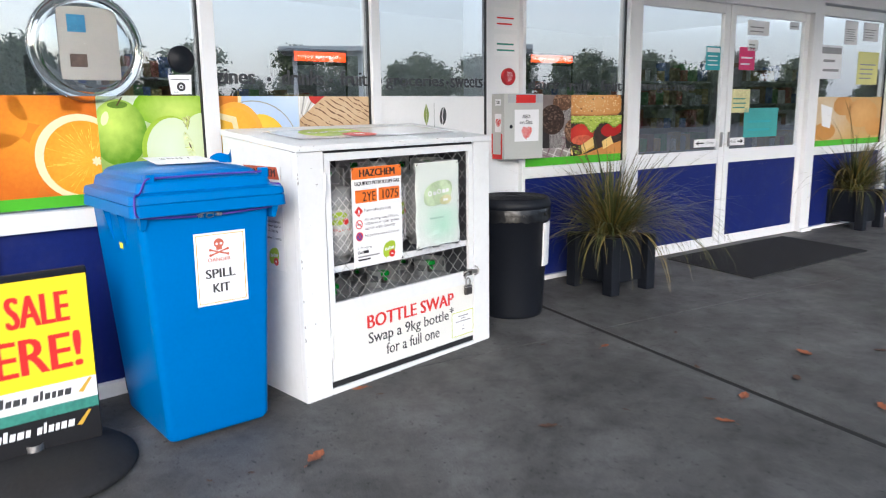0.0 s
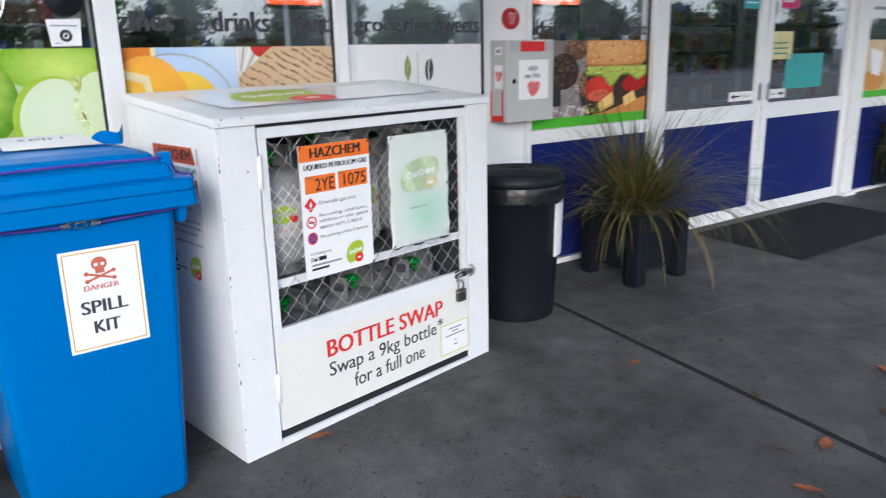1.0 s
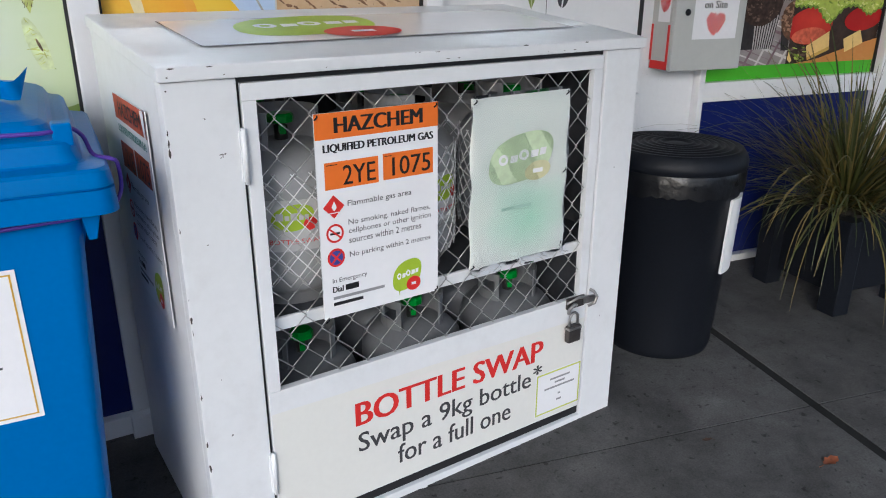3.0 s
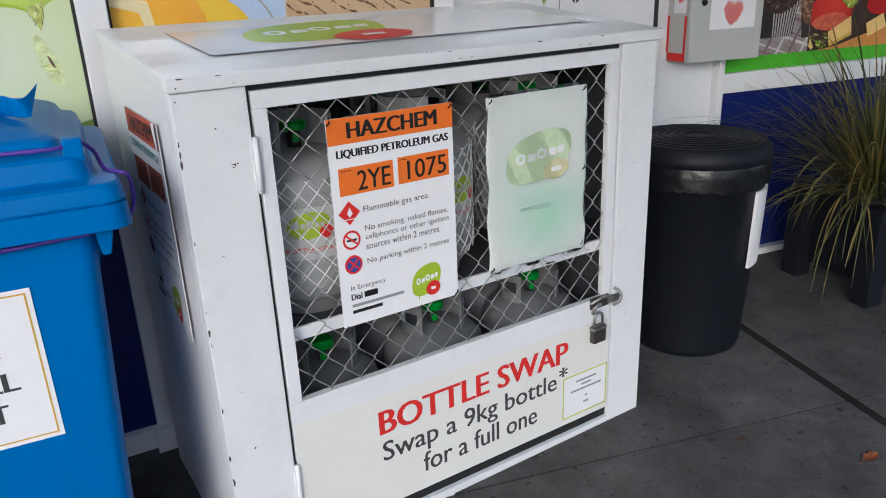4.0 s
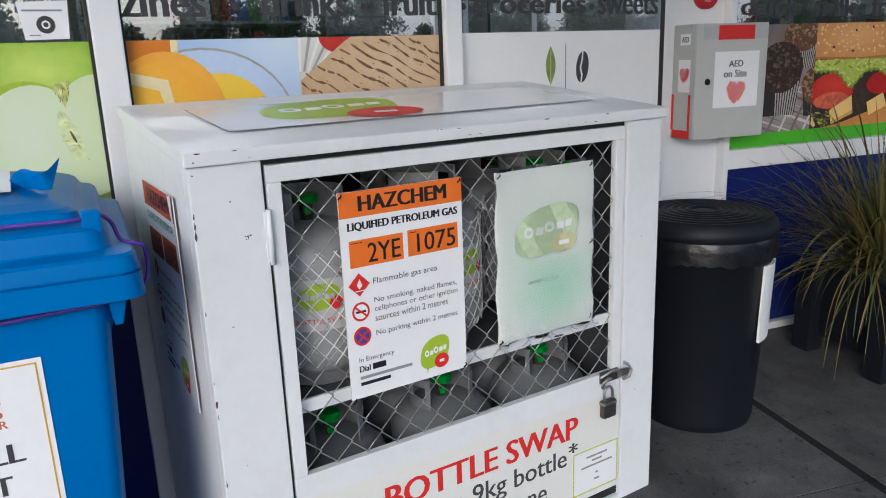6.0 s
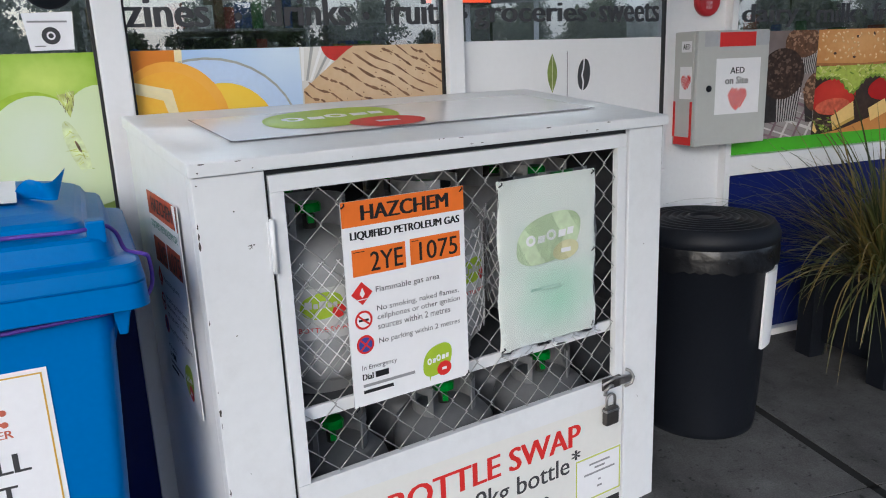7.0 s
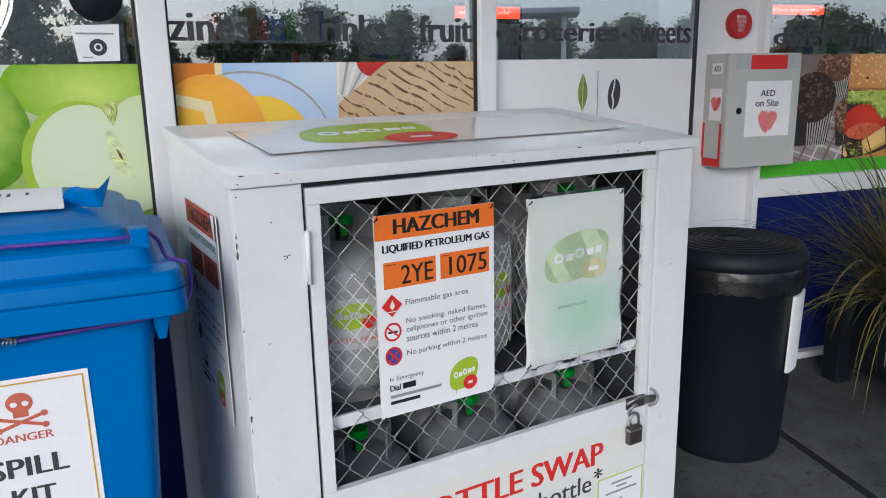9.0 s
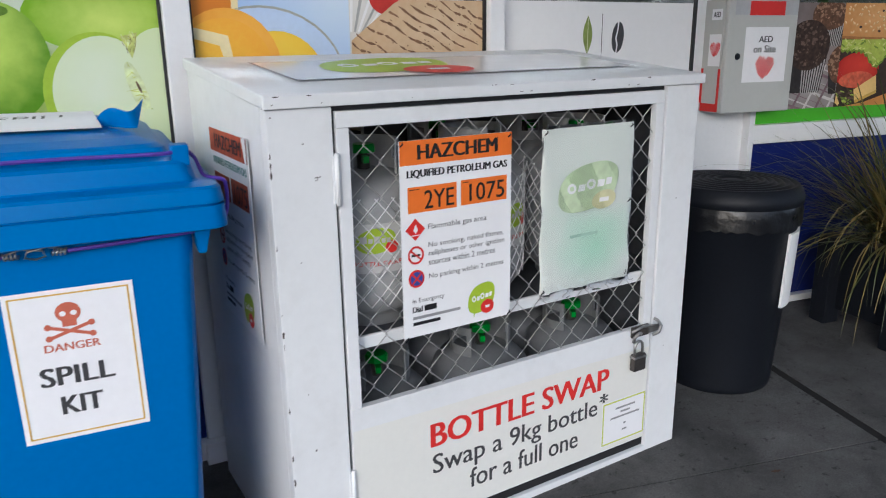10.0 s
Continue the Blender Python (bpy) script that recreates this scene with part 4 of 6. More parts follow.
    s.shape([(0.525, 1.232), (0.525, 1.385), (1.06, 1.385), (1.075, 1.33), (1.07, 1.26), (1.03, 1.23), (0.80, 1.222)], bun, 3, clip=e2)
    s.shape([(0.525, 1.232), (0.80, 1.222), (1.03, 1.23), (1.05, 1.244), (0.80, 1.234), (0.525, 1.243)], surface("bun_edge", (0.40, 0.17, 0.05), 0.4, vary=0.2, scale=40, bump=0), 3.3, clip=e2)
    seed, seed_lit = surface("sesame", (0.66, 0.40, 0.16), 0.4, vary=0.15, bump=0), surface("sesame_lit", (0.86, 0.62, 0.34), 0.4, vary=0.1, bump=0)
    for k in range(80):
        a, b, t = rnd.uniform(0.535, 1.05), rnd.uniform(1.255, 1.38), rnd.uniform(-70, 70)
        s.oval(a, b - 0.0015, 0.0095, 0.0058, DARK_LEAF if k % 17 == 0 else seed, 4, turn=t, n=8, clip=e2)
        if k % 17:
            s.oval(a, b + 0.001, 0.0068, 0.0036, seed_lit, 4.4, turn=t, n=8, clip=e2)
    tomato = graded("tomato", (0.66, 1.115), (0.20, 0.11), (0.66, 0.055, 0.03), (0.40, 0.012, 0.01), grain=20)
    tomato_cut = surface("tomato_cut", (0.58, 0.12, 0.06), 0.4, vary=0.3, scale=30, bump=0)
    s.oval(0.97, 1.12, 0.12, 0.055, tomato, 4.8, turn=6, clip=e2)
    s.oval(0.640, 1.092, 0.135, 0.080, tomato, 5, turn=4, clip=e2)
    s.oval(0.640, 1.050, 0.105, 0.036, tomato_cut, 5.3, turn=3, clip=e2)
    greens = [surface("lettuce_" + n, c, 0.4, vary=0.25, scale=40, bump=0) for n, c in (("pale", (0.62, 0.66, 0.22)), ("mid", (0.42, 0.52, 0.08)), ("deep", (0.18, 0.28, 0.03)))]
    for layer, mat, drop in ((5.6, greens[2], 0.012), (6.0, greens[1], 0.0)):
        edge = []
        for i in range(41):
            u = 0.525 + 0.555 * i / 40
            sag = 0.045 + 0.075 * math.exp(-((u - 0.75) / 0.06) ** 2) + 0.04 * math.exp(-((u - 1.0) / 0.06) ** 2)
            edge.append((u, 1.235 - sag - drop - (0.012 if i % 2 else 0) * rnd.uniform(0.5, 1.2)))
        s.shape([(0.525, 1.228), (1.08, 1.226)] + edge[::-1], mat, layer, clip=e2)
    for k in range(130):
        u = rnd.uniform(0.53, 1.07)
        sag = 0.045 + 0.075 * math.exp(-((u - 0.75) / 0.06) ** 2) + 0.04 * math.exp(-((u - 1.0) / 0.06) ** 2)
        s.oval(u, 1.232 - sag * rnd.random() - 0.004, rnd.uniform(0.004, 0.016), rnd.uniform(0.002, 0.005), greens[rnd.choice((0, 0, 1, 2))], 6.3 + 0.004 * k, turn=rnd.uniform(-50, 50), n=8, clip=e2)
    cheese, cheese_side = surface("cheese", (0.80, 0.56, 0.20), 0.4, vary=0.08, bump=0), surface("cheese_side", (0.62, 0.38, 0.08), 0.4, vary=0.1, bump=0)
    s.shape([(0.632, 1.005), (0.762, 1.068), (0.775, 1.000), (0.645, 0.955)], cheese, 7, clip=e2)
    s.shape([(0.645, 0.955), (0.775, 1.000), (0.778, 0.985), (0.65, 0.942)], cheese_side, 7.2, clip=e2)
    s.shape([(0.86, 1.03), (0.96, 1.07), (0.99, 1.01), (0.88, 0.97)], cheese, 7, clip=e2)
    s.shape([(0.57, 0.93), (0.70, 0.945), (0.86, 0.985), (1.08, 1.03), (1.08, 0.93)], bun, 6.8, clip=e2)
    for k in range(26):
        a = rnd.uniform(0.53, 0.63)
        s.oval(a, rnd.uniform(0.94, 1.0), rnd.uniform(0.006, 0.02), rnd.uniform(0.003, 0.007), (greens[2], cocoa, cocoa_lit, greens[1])[k % 4], 6.9 + 0.01 * k, turn=rnd.uniform(-50, 50), n=7, clip=e2)
    s.shape([(0.53, 0.985), (0.555, 0.945), (0.545, 0.935), (0.526, 0.95)], cheese, 7.3, clip=e2)
    part("burger_picture", s, sheet)
    # bread
    s = Sheet(O)
    s.rect(3.90, 5.32, 0.872, 0.93, GREEN_STRIP, 1)
    bread = graded("bread_rolls", (4.9, 1.2), (0.6, 0.3), (0.72, 0.42, 0.14), (0.52, 0.24, 0.05), grain=14)
    s.rect(3.90, 5.32, 0.93, 1.37, graded("bread_ground", (4.2, 1.2), (0.6, 0.4), (0.66, 0.56, 0.40), (0.56, 0.34, 0.12)), 1)
    for a, b, ra, rb in ((4.15, 1.02, 0.22, 0.09), (4.9, 1.2, 0.34, 0.15), (5.2, 1.05, 0.2, 0.1), (4.5, 1.28, 0.2, 0.1)):
        s.oval(a, b, ra, rb, bread, 2, clip=(3.9, 5.32, 0.93, 1.37))
    s.shape([(4.05, 1.30), (4.28, 1.26), (4.26, 1.05), (4.10, 1.08)], PAPER, 3)
    single("window_print", s, RIGHT, "vinyl print of golden bread rolls", "window print", "window prints")
    s = Sheet(O)
    s.rect(5.46, 6.89, 0.872, 0.93, GREEN_STRIP, 1)
    s.rect(5.46, 6.89, 0.93, 1.37, graded("pear_print", (5.8, 1.2), (0.5, 0.3), (0.42, 0.56, 0.10), (0.16, 0.30, 0.03)), 1)
    single("window_print", s, RIGHT, "green vinyl fruit print on the far window", "window print", "window prints")
    # the line of words
    def words(m, y, label, rows, dots):
        root = thing("window_lettering", m, label, "lettering", "window lettering")
        for body, a0, a1, b0, b1 in rows:
            lettering("letter", root, front(y), body, a0, a1, b0, b1, ((DARK_GREY_INK, 1, 0.0035),))
        for a in dots:
            part("dot", Sheet(front(y)).oval(a, 1.452, 0.011, 0.011, DARK_GREY_INK, 1, n=18), root)
    words(LEFT, 0.0085, "dark vinyl words along the shop windows", (("zines", 0.052, 0.263, 1.425, 1.498), ("drinks", 0.422, 0.676, 1.425, 1.503), ("fruit", 0.79, 0.972, 1.425, 1.505), ("groceries", 1.108, 1.565, 1.408, 1.492), ("sweets", 1.625, 1.905, 1.425, 1.492)), (0.345, 0.728, 1.07, 1.595))
    words(RIGHT, 0.0085, "dark vinyl words along the window by the door", (("dairy", 0.10, 0.40, 1.40, 1.495), ("milk", 0.51, 0.74, 1.415, 1.495), ("fruit", 0.84, 1.07, 1.415, 1.495)), (0.455, 0.79))
    words(RIGHT, 0.0195, "dark vinyl word across the sliding door", (("magazines", 1.31, 2.0, 1.40, 1.49),), ())


def notice(m, y, a0, a1, b0, b1, base, label, rows=4, head=None, ink=GREY_INK, seed=1):
    root = thing("notice", m, label, "notice", "notices")
    h, w = b1 - b0, a1 - a0
    part("sheet", Sheet(front(y)).rect(a0, a1, b0, b1, base, 1), root)
    if head:
        part("heading", Sheet(front(y)).rect(a0 + 0.01, a1 - 0.01, b1 - 0.25 * h, b1 - 0.06 * h, head, 2), root)
    rnd = random.Random(seed)
    step = 0.56 * h / rows
    for i in range(rows):
        b = b1 - 0.32 * h - (i + 0.5) * step
        part("text_line", Sheet(front(y)).rect(a0 + 0.12 * w, a1 - 0.1 * w - 0.78 * w * rnd.uniform(0, 0.3), b - 0.14 * step, b + 0.14 * step, ink, 2), root)


def notices():
    # notice beside the counter window, with a dark round emblem
    s = Sheet(front(0.0078))
    s.poly([(-0.185, 1.462), (-0.071, 1.466), (-0.077, 1.374), (-0.176, 1.372)], PAPER, 1)
    s.ring(-0.126, 1.408, 0.010, 0.021, DARK_GREY_INK, 2)
    s.oval(-0.126, 1.408, 0.006, 0.006, DARK_GREY_INK, 2, n=12)
    s.bars(-0.175, -0.082, 1.434, 1.450, 1, GREY_INK, 2)
    s.bars(-0.165, -0.14, 1.378, 1.388, 1, GREY_INK, 2)
    single("notice", s, LEFT, "small white notice with a round black emblem", "notice", "notices")
    g = Geo().lathe([(0.0, 0.028), (0.03, 0.028), (0.036, 0.02), (0.058, 0.018), (0.064, 0.008), (0.064, 0)], BIN_BLACK, 28)
    single("window_speaker", g, LEFT @ pose(-0.118, 0.0095, 1.535, 90), "black round speaker grille on the window", "speaker")
    # clear acrylic dome over the night hatch
    ring = [(0.19, 0.0), (0.235, 0.004), (0.238, 0.012), (0.228, 0.03), (0.205, 0.05), (0.17, 0.075), (0.12, 0.088), (0.05, 0.092), (0.0, 0.093)]
    hood = thing("hatch_dome", LEFT @ pose(-0.535, 0.009, 1.572, 90), "clear acrylic speaking dome on the window", "window dome")
    part("dome", Geo().lathe(ring + [(0.0, 0.089), (0.05, 0.088), (0.118, 0.084), (0.167, 0.071), (0.2, 0.048), (0.19, 0.004)], DOME_CLEAR, 48), hood)
    part("rim", Geo().tube([(0.232 * math.cos(t), 0.232 * math.sin(t), 0.008) for t in [2 * math.pi * i / 40 for i in range(40)]], 0.006, ACRYLIC, 8, True), hood)
    board = part("backing", Geo().box(-0.115, 0.135, -0.14, 0.17, 0.0005, 0.006, surface("beige_board", (0.42, 0.40, 0.36), 0.5, vary=0.05, scale=4)), hood, "pale beige board under the dome", bevel=0.004)
    part("blue_card", Geo().box(-0.075, 0.0, 0.062, 0.135, 0.006, 0.008, surface("blue_card", (0.05, 0.22, 0.40), 0.5, vary=0.25, scale=20)), board, "small blue card")
    part("brown_card", Geo().box(-0.075, -0.005, -0.085, -0.03, 0.006, 0.008, surface("brown_card", (0.12, 0.08, 0.06), 0.5, vary=0.3, scale=20)), board, "small brown card")
    # papers on the pier and the door
    P = -0.004
    notice(RIGHT, P, -0.225, -0.02, 1.82, 1.96, PAPER, "white paper notice with red writing on the pier", 2, None, RED_INK, 3)
    notice(RIGHT, P, -0.225, -0.02, 1.645, 1.79, PAPER, "white paper notice with a small picture on the pier", 2, None, TEAL_INK, 4)
    D = 0.0195
    notice(RIGHT, D, 2.72, 3.06, 1.92, 2.05, PAPER, "white paper notice taped on the door glass", 2, None, GREY_INK, 5)
    notice(RIGHT, D, 2.74, 2.90, 1.78, 1.88, PAPER, "small white notice taped on the door glass", 2, None, BLACK_INK, 6)
    notice(RIGHT, D, 3.40, 3.56, 2.0, 2.07, PAPER, "small white sticker on the door glass", 1, None, GREY_INK, 7)
    pink = surface("pink_card", (0.60, 0.03, 0.14), 0.4, vary=0.1, bump=0)
    notice(RIGHT, D, 2.62, 2.86, 1.61, 1.81, pink, "pink card on the door glass", 2, None, PAPER, 8)
    aqua = surface("aqua_card", (0.05, 0.36, 0.40), 0.4, vary=0.15, bump=0)
    notice(RIGHT, D, 2.14, 2.34, 1.60, 1.80, aqua, "aqua opening-hours card on the door glass", 3, PAPER, PAPER, 9)
    notice(RIGHT, D, 2.53, 2.82, 1.23, 1.44, surface("yellow_map_card", (0.62, 0.58, 0.30), 0.4, vary=0.25, scale=15, bump=0), "yellowish picture card on the door glass", 3, None, TEAL_INK, 10)
    notice(RIGHT, D, 2.75, 3.30, 1.0, 1.27, surface("teal_poster", (0.07, 0.34, 0.33), 0.4, vary=0.12, bump=0), "teal poster low on the door glass", 2, None, aqua, 11)
    W = 0.0085
    notice(RIGHT, W, 4.40, 4.66, 1.90, 2.14, PAPER, "white typed notice on the window", 6, None, GREY_INK, 12)
    notice(RIGHT, W, 4.78, 5.1, 1.95, 2.14, PAPER, "white notice on the far window", 4, None, GREY_INK, 13)
    notice(RIGHT, W, 4.72, 5.16, 1.50, 1.84, surface("lemon_paper", (0.66, 0.64, 0.24), 0.5, vary=0.06, bump=0), "pale yellow paper notice on the window", 4, None, GREY_INK, 14)
    notice(RIGHT, W, 3.98, 4.38, 1.55, 1.88, PAPER, "white photo notice on the window", 2, GREY_INK, GREY_INK, 15)


def alarm_box():
    """Grey defibrillator box with a hinged front."""
    u0, u1, z0, z1, d = -0.245, 0.107, 0.944, 1.388, -0.14
    root = thing("defibrillator_box", RIGHT, "light grey metal defibrillator box fixed on the white pier", "equipment box")
    part("case", Geo().box(u0, u1, d + 0.022, -0.001, z0, z1, BOX_GREY), root, bevel=0.006)
    part("door", Geo().box(u0, u1, d, d + 0.019, z0, z1, BOX_GREY), root, bevel=0.005)
    lock = part("lock", Geo().lathe([(0.0, 0.006), (0.010, 0.006), (0.013, 0.002), (0.013, 0)], BIN_BLACK, 20), root, "black round lock", m=pose(-0.186, d, 1.168, 90))
    s = Sheet(front(d - 0.0005))
    s.rect(u0 + 0.03, u1 - 0.004, 1.328, z1 - 0.004, surface("silver_strip", (0.42, 0.43, 0.45), 0.35, bump=0), 1)
    s.rect(-0.143, 0.035, 1.326, 1.380, RED_INK, 2)
    s.rect(-0.155, 0.066, 1.065, 1.281, PAPER, 1)
    s.text("AED", -0.085, -0.015, 1.222, 1.246, BLACK_INK, 2, bold=0.0008)
    s.text("on Site", -0.108, 0.005, 1.182, 1.210, BLACK_INK, 2, bold=0.0008)
    scribble(s, -0.048, 1.122, 0.10, RED_INK)
    part("door_label", s, root, "white label with a red scribbled heart")
    s = Sheet(lambda a, b, w: (u0 - w, -a, b))
    s.rect(0.045, 0.105, 1.31, 1.352, PAPER, 1)
    s.text("AED", 0.055, 0.095, 1.321, 1.341, BLACK_INK, 2, bold=0.0008)
    s.rect(0.040, 0.110, 1.13, 1.255, PAPER, 1)
    scribble(s, 0.075, 1.193, 0.066, RED_INK, seed=7)
    s.rect(0.012, 0.118, z0 + 0.004, z0 + 0.036, RED_INK, 1)
    s.rect(0.104, 0.118, z0 + 0.036, 1.12, RED_INK, 1)
    s.rect(0.004, 0.018, z0 + 0.036, 1.12, RED_INK, 1)
    part("side_label", s, root, "white labels and red tape")


def break_glass():
    root = thing("break_glass_disc", RIGHT @ pose(-0.105, -0.0, 1.506, 90), "red round break-glass key holder on the pier", "key holder")
    part("cup", Geo().lathe([(0.058, 0.0), (0.058, 0.022), (0.050, 0.03), (0.046, 0.028), (0.0, 0.027)], surface("red_plastic", (0.42, 0.02, 0.025), 0.35, vary=0.1, bump=0), 32), root)
    s = Sheet(lambda a, b, w: (a, b, 0.0275 + w))
    for i, w in enumerate(("BREAK", "GLASS", "FOR", "KEY")):
        h = 0.024 if i in (0, 1) else 0.015
        s.text(w, -h, h, 0.020 - 0.017 * i, 0.032 - 0.017 * i, PAPER, 2)
    part("legend", s, root, "white lettering")


ground()
pavement()
shop_front()
shop_inside()
window_prints()
notices()
alarm_box()
break_glass()

# ---- the gas bottle cage ----
CW, CD = 1.275, 0.60
# the cage stands a little out of true
CAGE = Matrix(((1, 0, 0, 0), (0, 1, 0, 0), (0.006, 0, 1.025, 1.031 * -0.025 - 0.006), (0, 0, 0, 1)))


def hazard_sign(name, at, label, thick, band=ORANGE_INK, words=BLACK_INK):
    """An A3-sized warning plate, 0.31 by 0.46: across from 0 to 0.31, up from 0 to 0.458."""
    s = Sheet(at)
    s.rect(0, 0.31, 0, 0.458, SIGN_WHITE, 1)
    s.rect(0, 0.31, 0.404, 0.458, band, 2)
    s.text("HAZCHEM", 0.047, 0.266, 0.415, 0.448, BLACK_INK, 3, bold=0.0022)
    s.text("LIQUIFIED PETROLEUM GAS", 0.018, 0.296, 0.373, 0.393, words, 2, bold=0.0012)
    s.rect(0.018, 0.150, 0.296, 0.355, band, 2)
    s.rect(0.162, 0.296, 0.298, 0.357, band, 2)
    s.text("2YE", 0.062, 0.142, 0.303, 0.345, BLACK_INK, 3, bold=0.0006)
    s.text("1075", 0.186, 0.288, 0.305, 0.347, BLACK_INK, 3, bold=0.0006)
    s.bars(0.022, 0.05, 0.346, 0.352, 1, BLACK_INK, 3)
    s.bars(0.166, 0.185, 0.348, 0.354, 1, BLACK_INK, 3)
    s.poly([(0.036, 0.232), (0.062, 0.258), (0.036, 0.284), (0.010, 0.258)], RED_INK, 2)
    s.poly([(0.036, 0.248), (0.043, 0.256), (0.037, 0.271), (0.030, 0.257)], SIGN_WHITE, 3)
    s.rect(0.024, 0.048, 0.2435, 0.2455, SIGN_WHITE, 3)
    s.ring(0.036, 0.198, 0.0165, 0.0215, RED_INK, 2)
    s.rect(0.024, 0.048, 0.195, 0.200, BLACK_INK, 2)
    s.poly([(0.021, 0.208), (0.024, 0.211), (0.051, 0.188), (0.048, 0.185)], RED_INK, 3)
    s.oval(0.036, 0.142, 0.0215, 0.0215, RED_INK, 2)
    s.oval(0.036, 0.142, 0.0165, 0.0165, BLUE_INK, 3)
    s.poly([(0.023, 0.152), (0.026, 0.155), (0.049, 0.132), (0.046, 0.129)], RED_INK, 4)
    s.poly([(0.023, 0.132), (0.026, 0.129), (0.049, 0.152), (0.046, 0.155)], RED_INK, 4.3)
    s.text("Flammable gas area", 0.070, 0.236, 0.250, 0.267, BLACK_INK, 2)
    s.text("No smoking, naked flames,", 0.070, 0.288, 0.208, 0.224, BLACK_INK, 2)
    s.text("cellphones or other ignition", 0.070, 0.290, 0.188, 0.204, BLACK_INK, 2)
    s.text("sources within 2 metres", 0.070, 0.262, 0.169, 0.184, BLACK_INK, 2)
    s.text("No parking within 2 metres", 0.070, 0.288, 0.133, 0.149, BLACK_INK, 2)
    s.text("In Emergency", 0.024, 0.112, 0.080, 0.094, BLACK_INK, 2)
    s.text("Dial", 0.024, 0.050, 0.060, 0.074, BLACK_INK, 2, bold=0.0007)
    s.rect(0.056, 0.090, 0.060, 0.074, BLACK_INK, 2)
    s.rect(0.024, 0.158, 0.043, 0.050, GREY_INK, 2)
    s.rect(0.024, 0.100, 0.028, 0.036, BLACK_INK, 2)
    logo(s, 0.221, 0.061, 0.040, 0.037, LIME_INK, SIGN_WHITE, RED_INK, 2, (0.42, -0.66, 0.50))
    s.poly([(0.196, 0.030), (0.202, 0.029), (0.198, 0.012)], LIME_INK, 2.5)
    v = [at(a, b, w) for w in (0, -thick) for a, b in ((0, 0), (0.31, 0), (0.31, 0.458), (0, 0.458))]
    s.add(v, [(4, 5, 6, 7), (0, 4, 5, 1), (1, 5, 6, 2), (2, 6, 7, 3), (3, 7, 4, 0)], SIGN_WHITE)
    return s


def gas_cage():
    root = thing("gas_bottle_cage", CAGE, "white steel swap cage with chain-link door standing on concrete", "cage")
    z1 = 1.116

    def lid_z(y):
        return 1.144 + 0.104 * y
    g = Geo()
    a, b, y0, y1 = -0.006, CW + 0.012, -0.012, 0.612
    v = [(a, y0, z1), (b, y0, z1), (b, y1, z1 + 0.104 * y1), (a, y1, z1 + 0.104 * y1), (a, y0, lid_z(y0)), (b, y0, lid_z(y0)), (b, y1, lid_z(y1)), (a, y1, lid_z(y1))]
    g.add(v, [(3, 2, 1, 0), (4, 5, 6, 7), (0, 1, 5, 4), (1, 2, 6, 5), (2, 3, 7, 6), (3, 0, 4, 7)], WHITE_STEEL)
    lid = part("lid", g, root, bevel=0.004)

    def side(x0, x1, name):
        g = Geo()
        v = [(x, y, z) for x in (x0, x1) for y, z in ((0.0302, stand(x, 0)), (CD, stand(x, CD) + 0.002), (CD, z1 + 0.104 * CD - 0.001), (0.0302, z1 + 0.0015))]
        g.add(v, [(0, 3, 2, 1), (4, 5, 6, 7), (0, 1, 5, 4), (1, 2, 6, 5), (2, 3, 7, 6), (3, 0, 4, 7)], WHITE_STEEL)
        part(name, g, root)
    side(0.0, 0.004, "side_panel")
    side(CW - 0.004, CW, "side_panel")
    part("stile", Geo().box(0.0, 0.143, -0.002, 0.03, 0.0, z1 - 0.001, WHITE_STEEL), root, bevel=0.003)
    part("stile", Geo().box(1.147, CW, -0.002, 0.03, -0.012, z1 - 0.001, WHITE_STEEL), root, bevel=0.003)
    part("sill", Geo().box(0.143, 1.147, -0.002, 0.03, -0.01, 0.028, WHITE_STEEL), root, bevel=0.003)
    # black strips set back in the door gap to give its shade
    g = Geo().box(0.143, 1.147, 0.012, 0.03, 0.028, 0.064, BLACK_GAP).box(0.143, 1.147, 0.012, 0.03, 1.106, 1.1155, BLACK_GAP)
    g.box(0.143, 0.151, 0.012, 0.03, 0.064, 1.106, BLACK_GAP).box(1.140, 1.147, 0.012, 0.03, 0.064, 1.106, BLACK_GAP)
    part("door_gap_shade", g, root, "black strips for the shade in the gap round the door")
    part("back_panel", Geo().box(0.004, CW - 0.004, CD - 0.012, CD - 0.006, 0.04, 1.112, SHADED_INSIDE), root)
    # dark sheets added over the white sides to deepen the shade inside
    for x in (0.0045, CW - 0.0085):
        part("shade_lining", Geo().box(x, x + 0.004, 0.034, CD - 0.014, 0.04, 1.112, SHADED_INSIDE), root)
    part("floor_plate", Geo().box(0.009, CW - 0.009, 0.03, CD - 0.012, 0.02, 0.035, SHADED_INSIDE), root)
    part("shelf", Geo().box(0.009, CW - 0.009, 0.036, CD - 0.014, 0.566, 0.578, SHADED_INSIDE), root)
    part("shelf_edge", Geo().box(0.15, 1.14, 0.026, 0.036, 0.562, 0.592, WHITE_STEEL), root, bevel=0.002)
    # bare chips along the lid and the corner
    g = Geo()
    rnd = random.Random(11)

    def chip(x, z, w, h, y=-0.0125):
        n = 7
        pts = [(x + w * math.cos(6.283 * k / n) * rnd.uniform(0.3, 1), y, z + h * math.sin(6.283 * k / n) * rnd.uniform(0.3, 1)) for k in range(n)]
        g.add(pts, [tuple(range(n))], CHIP)
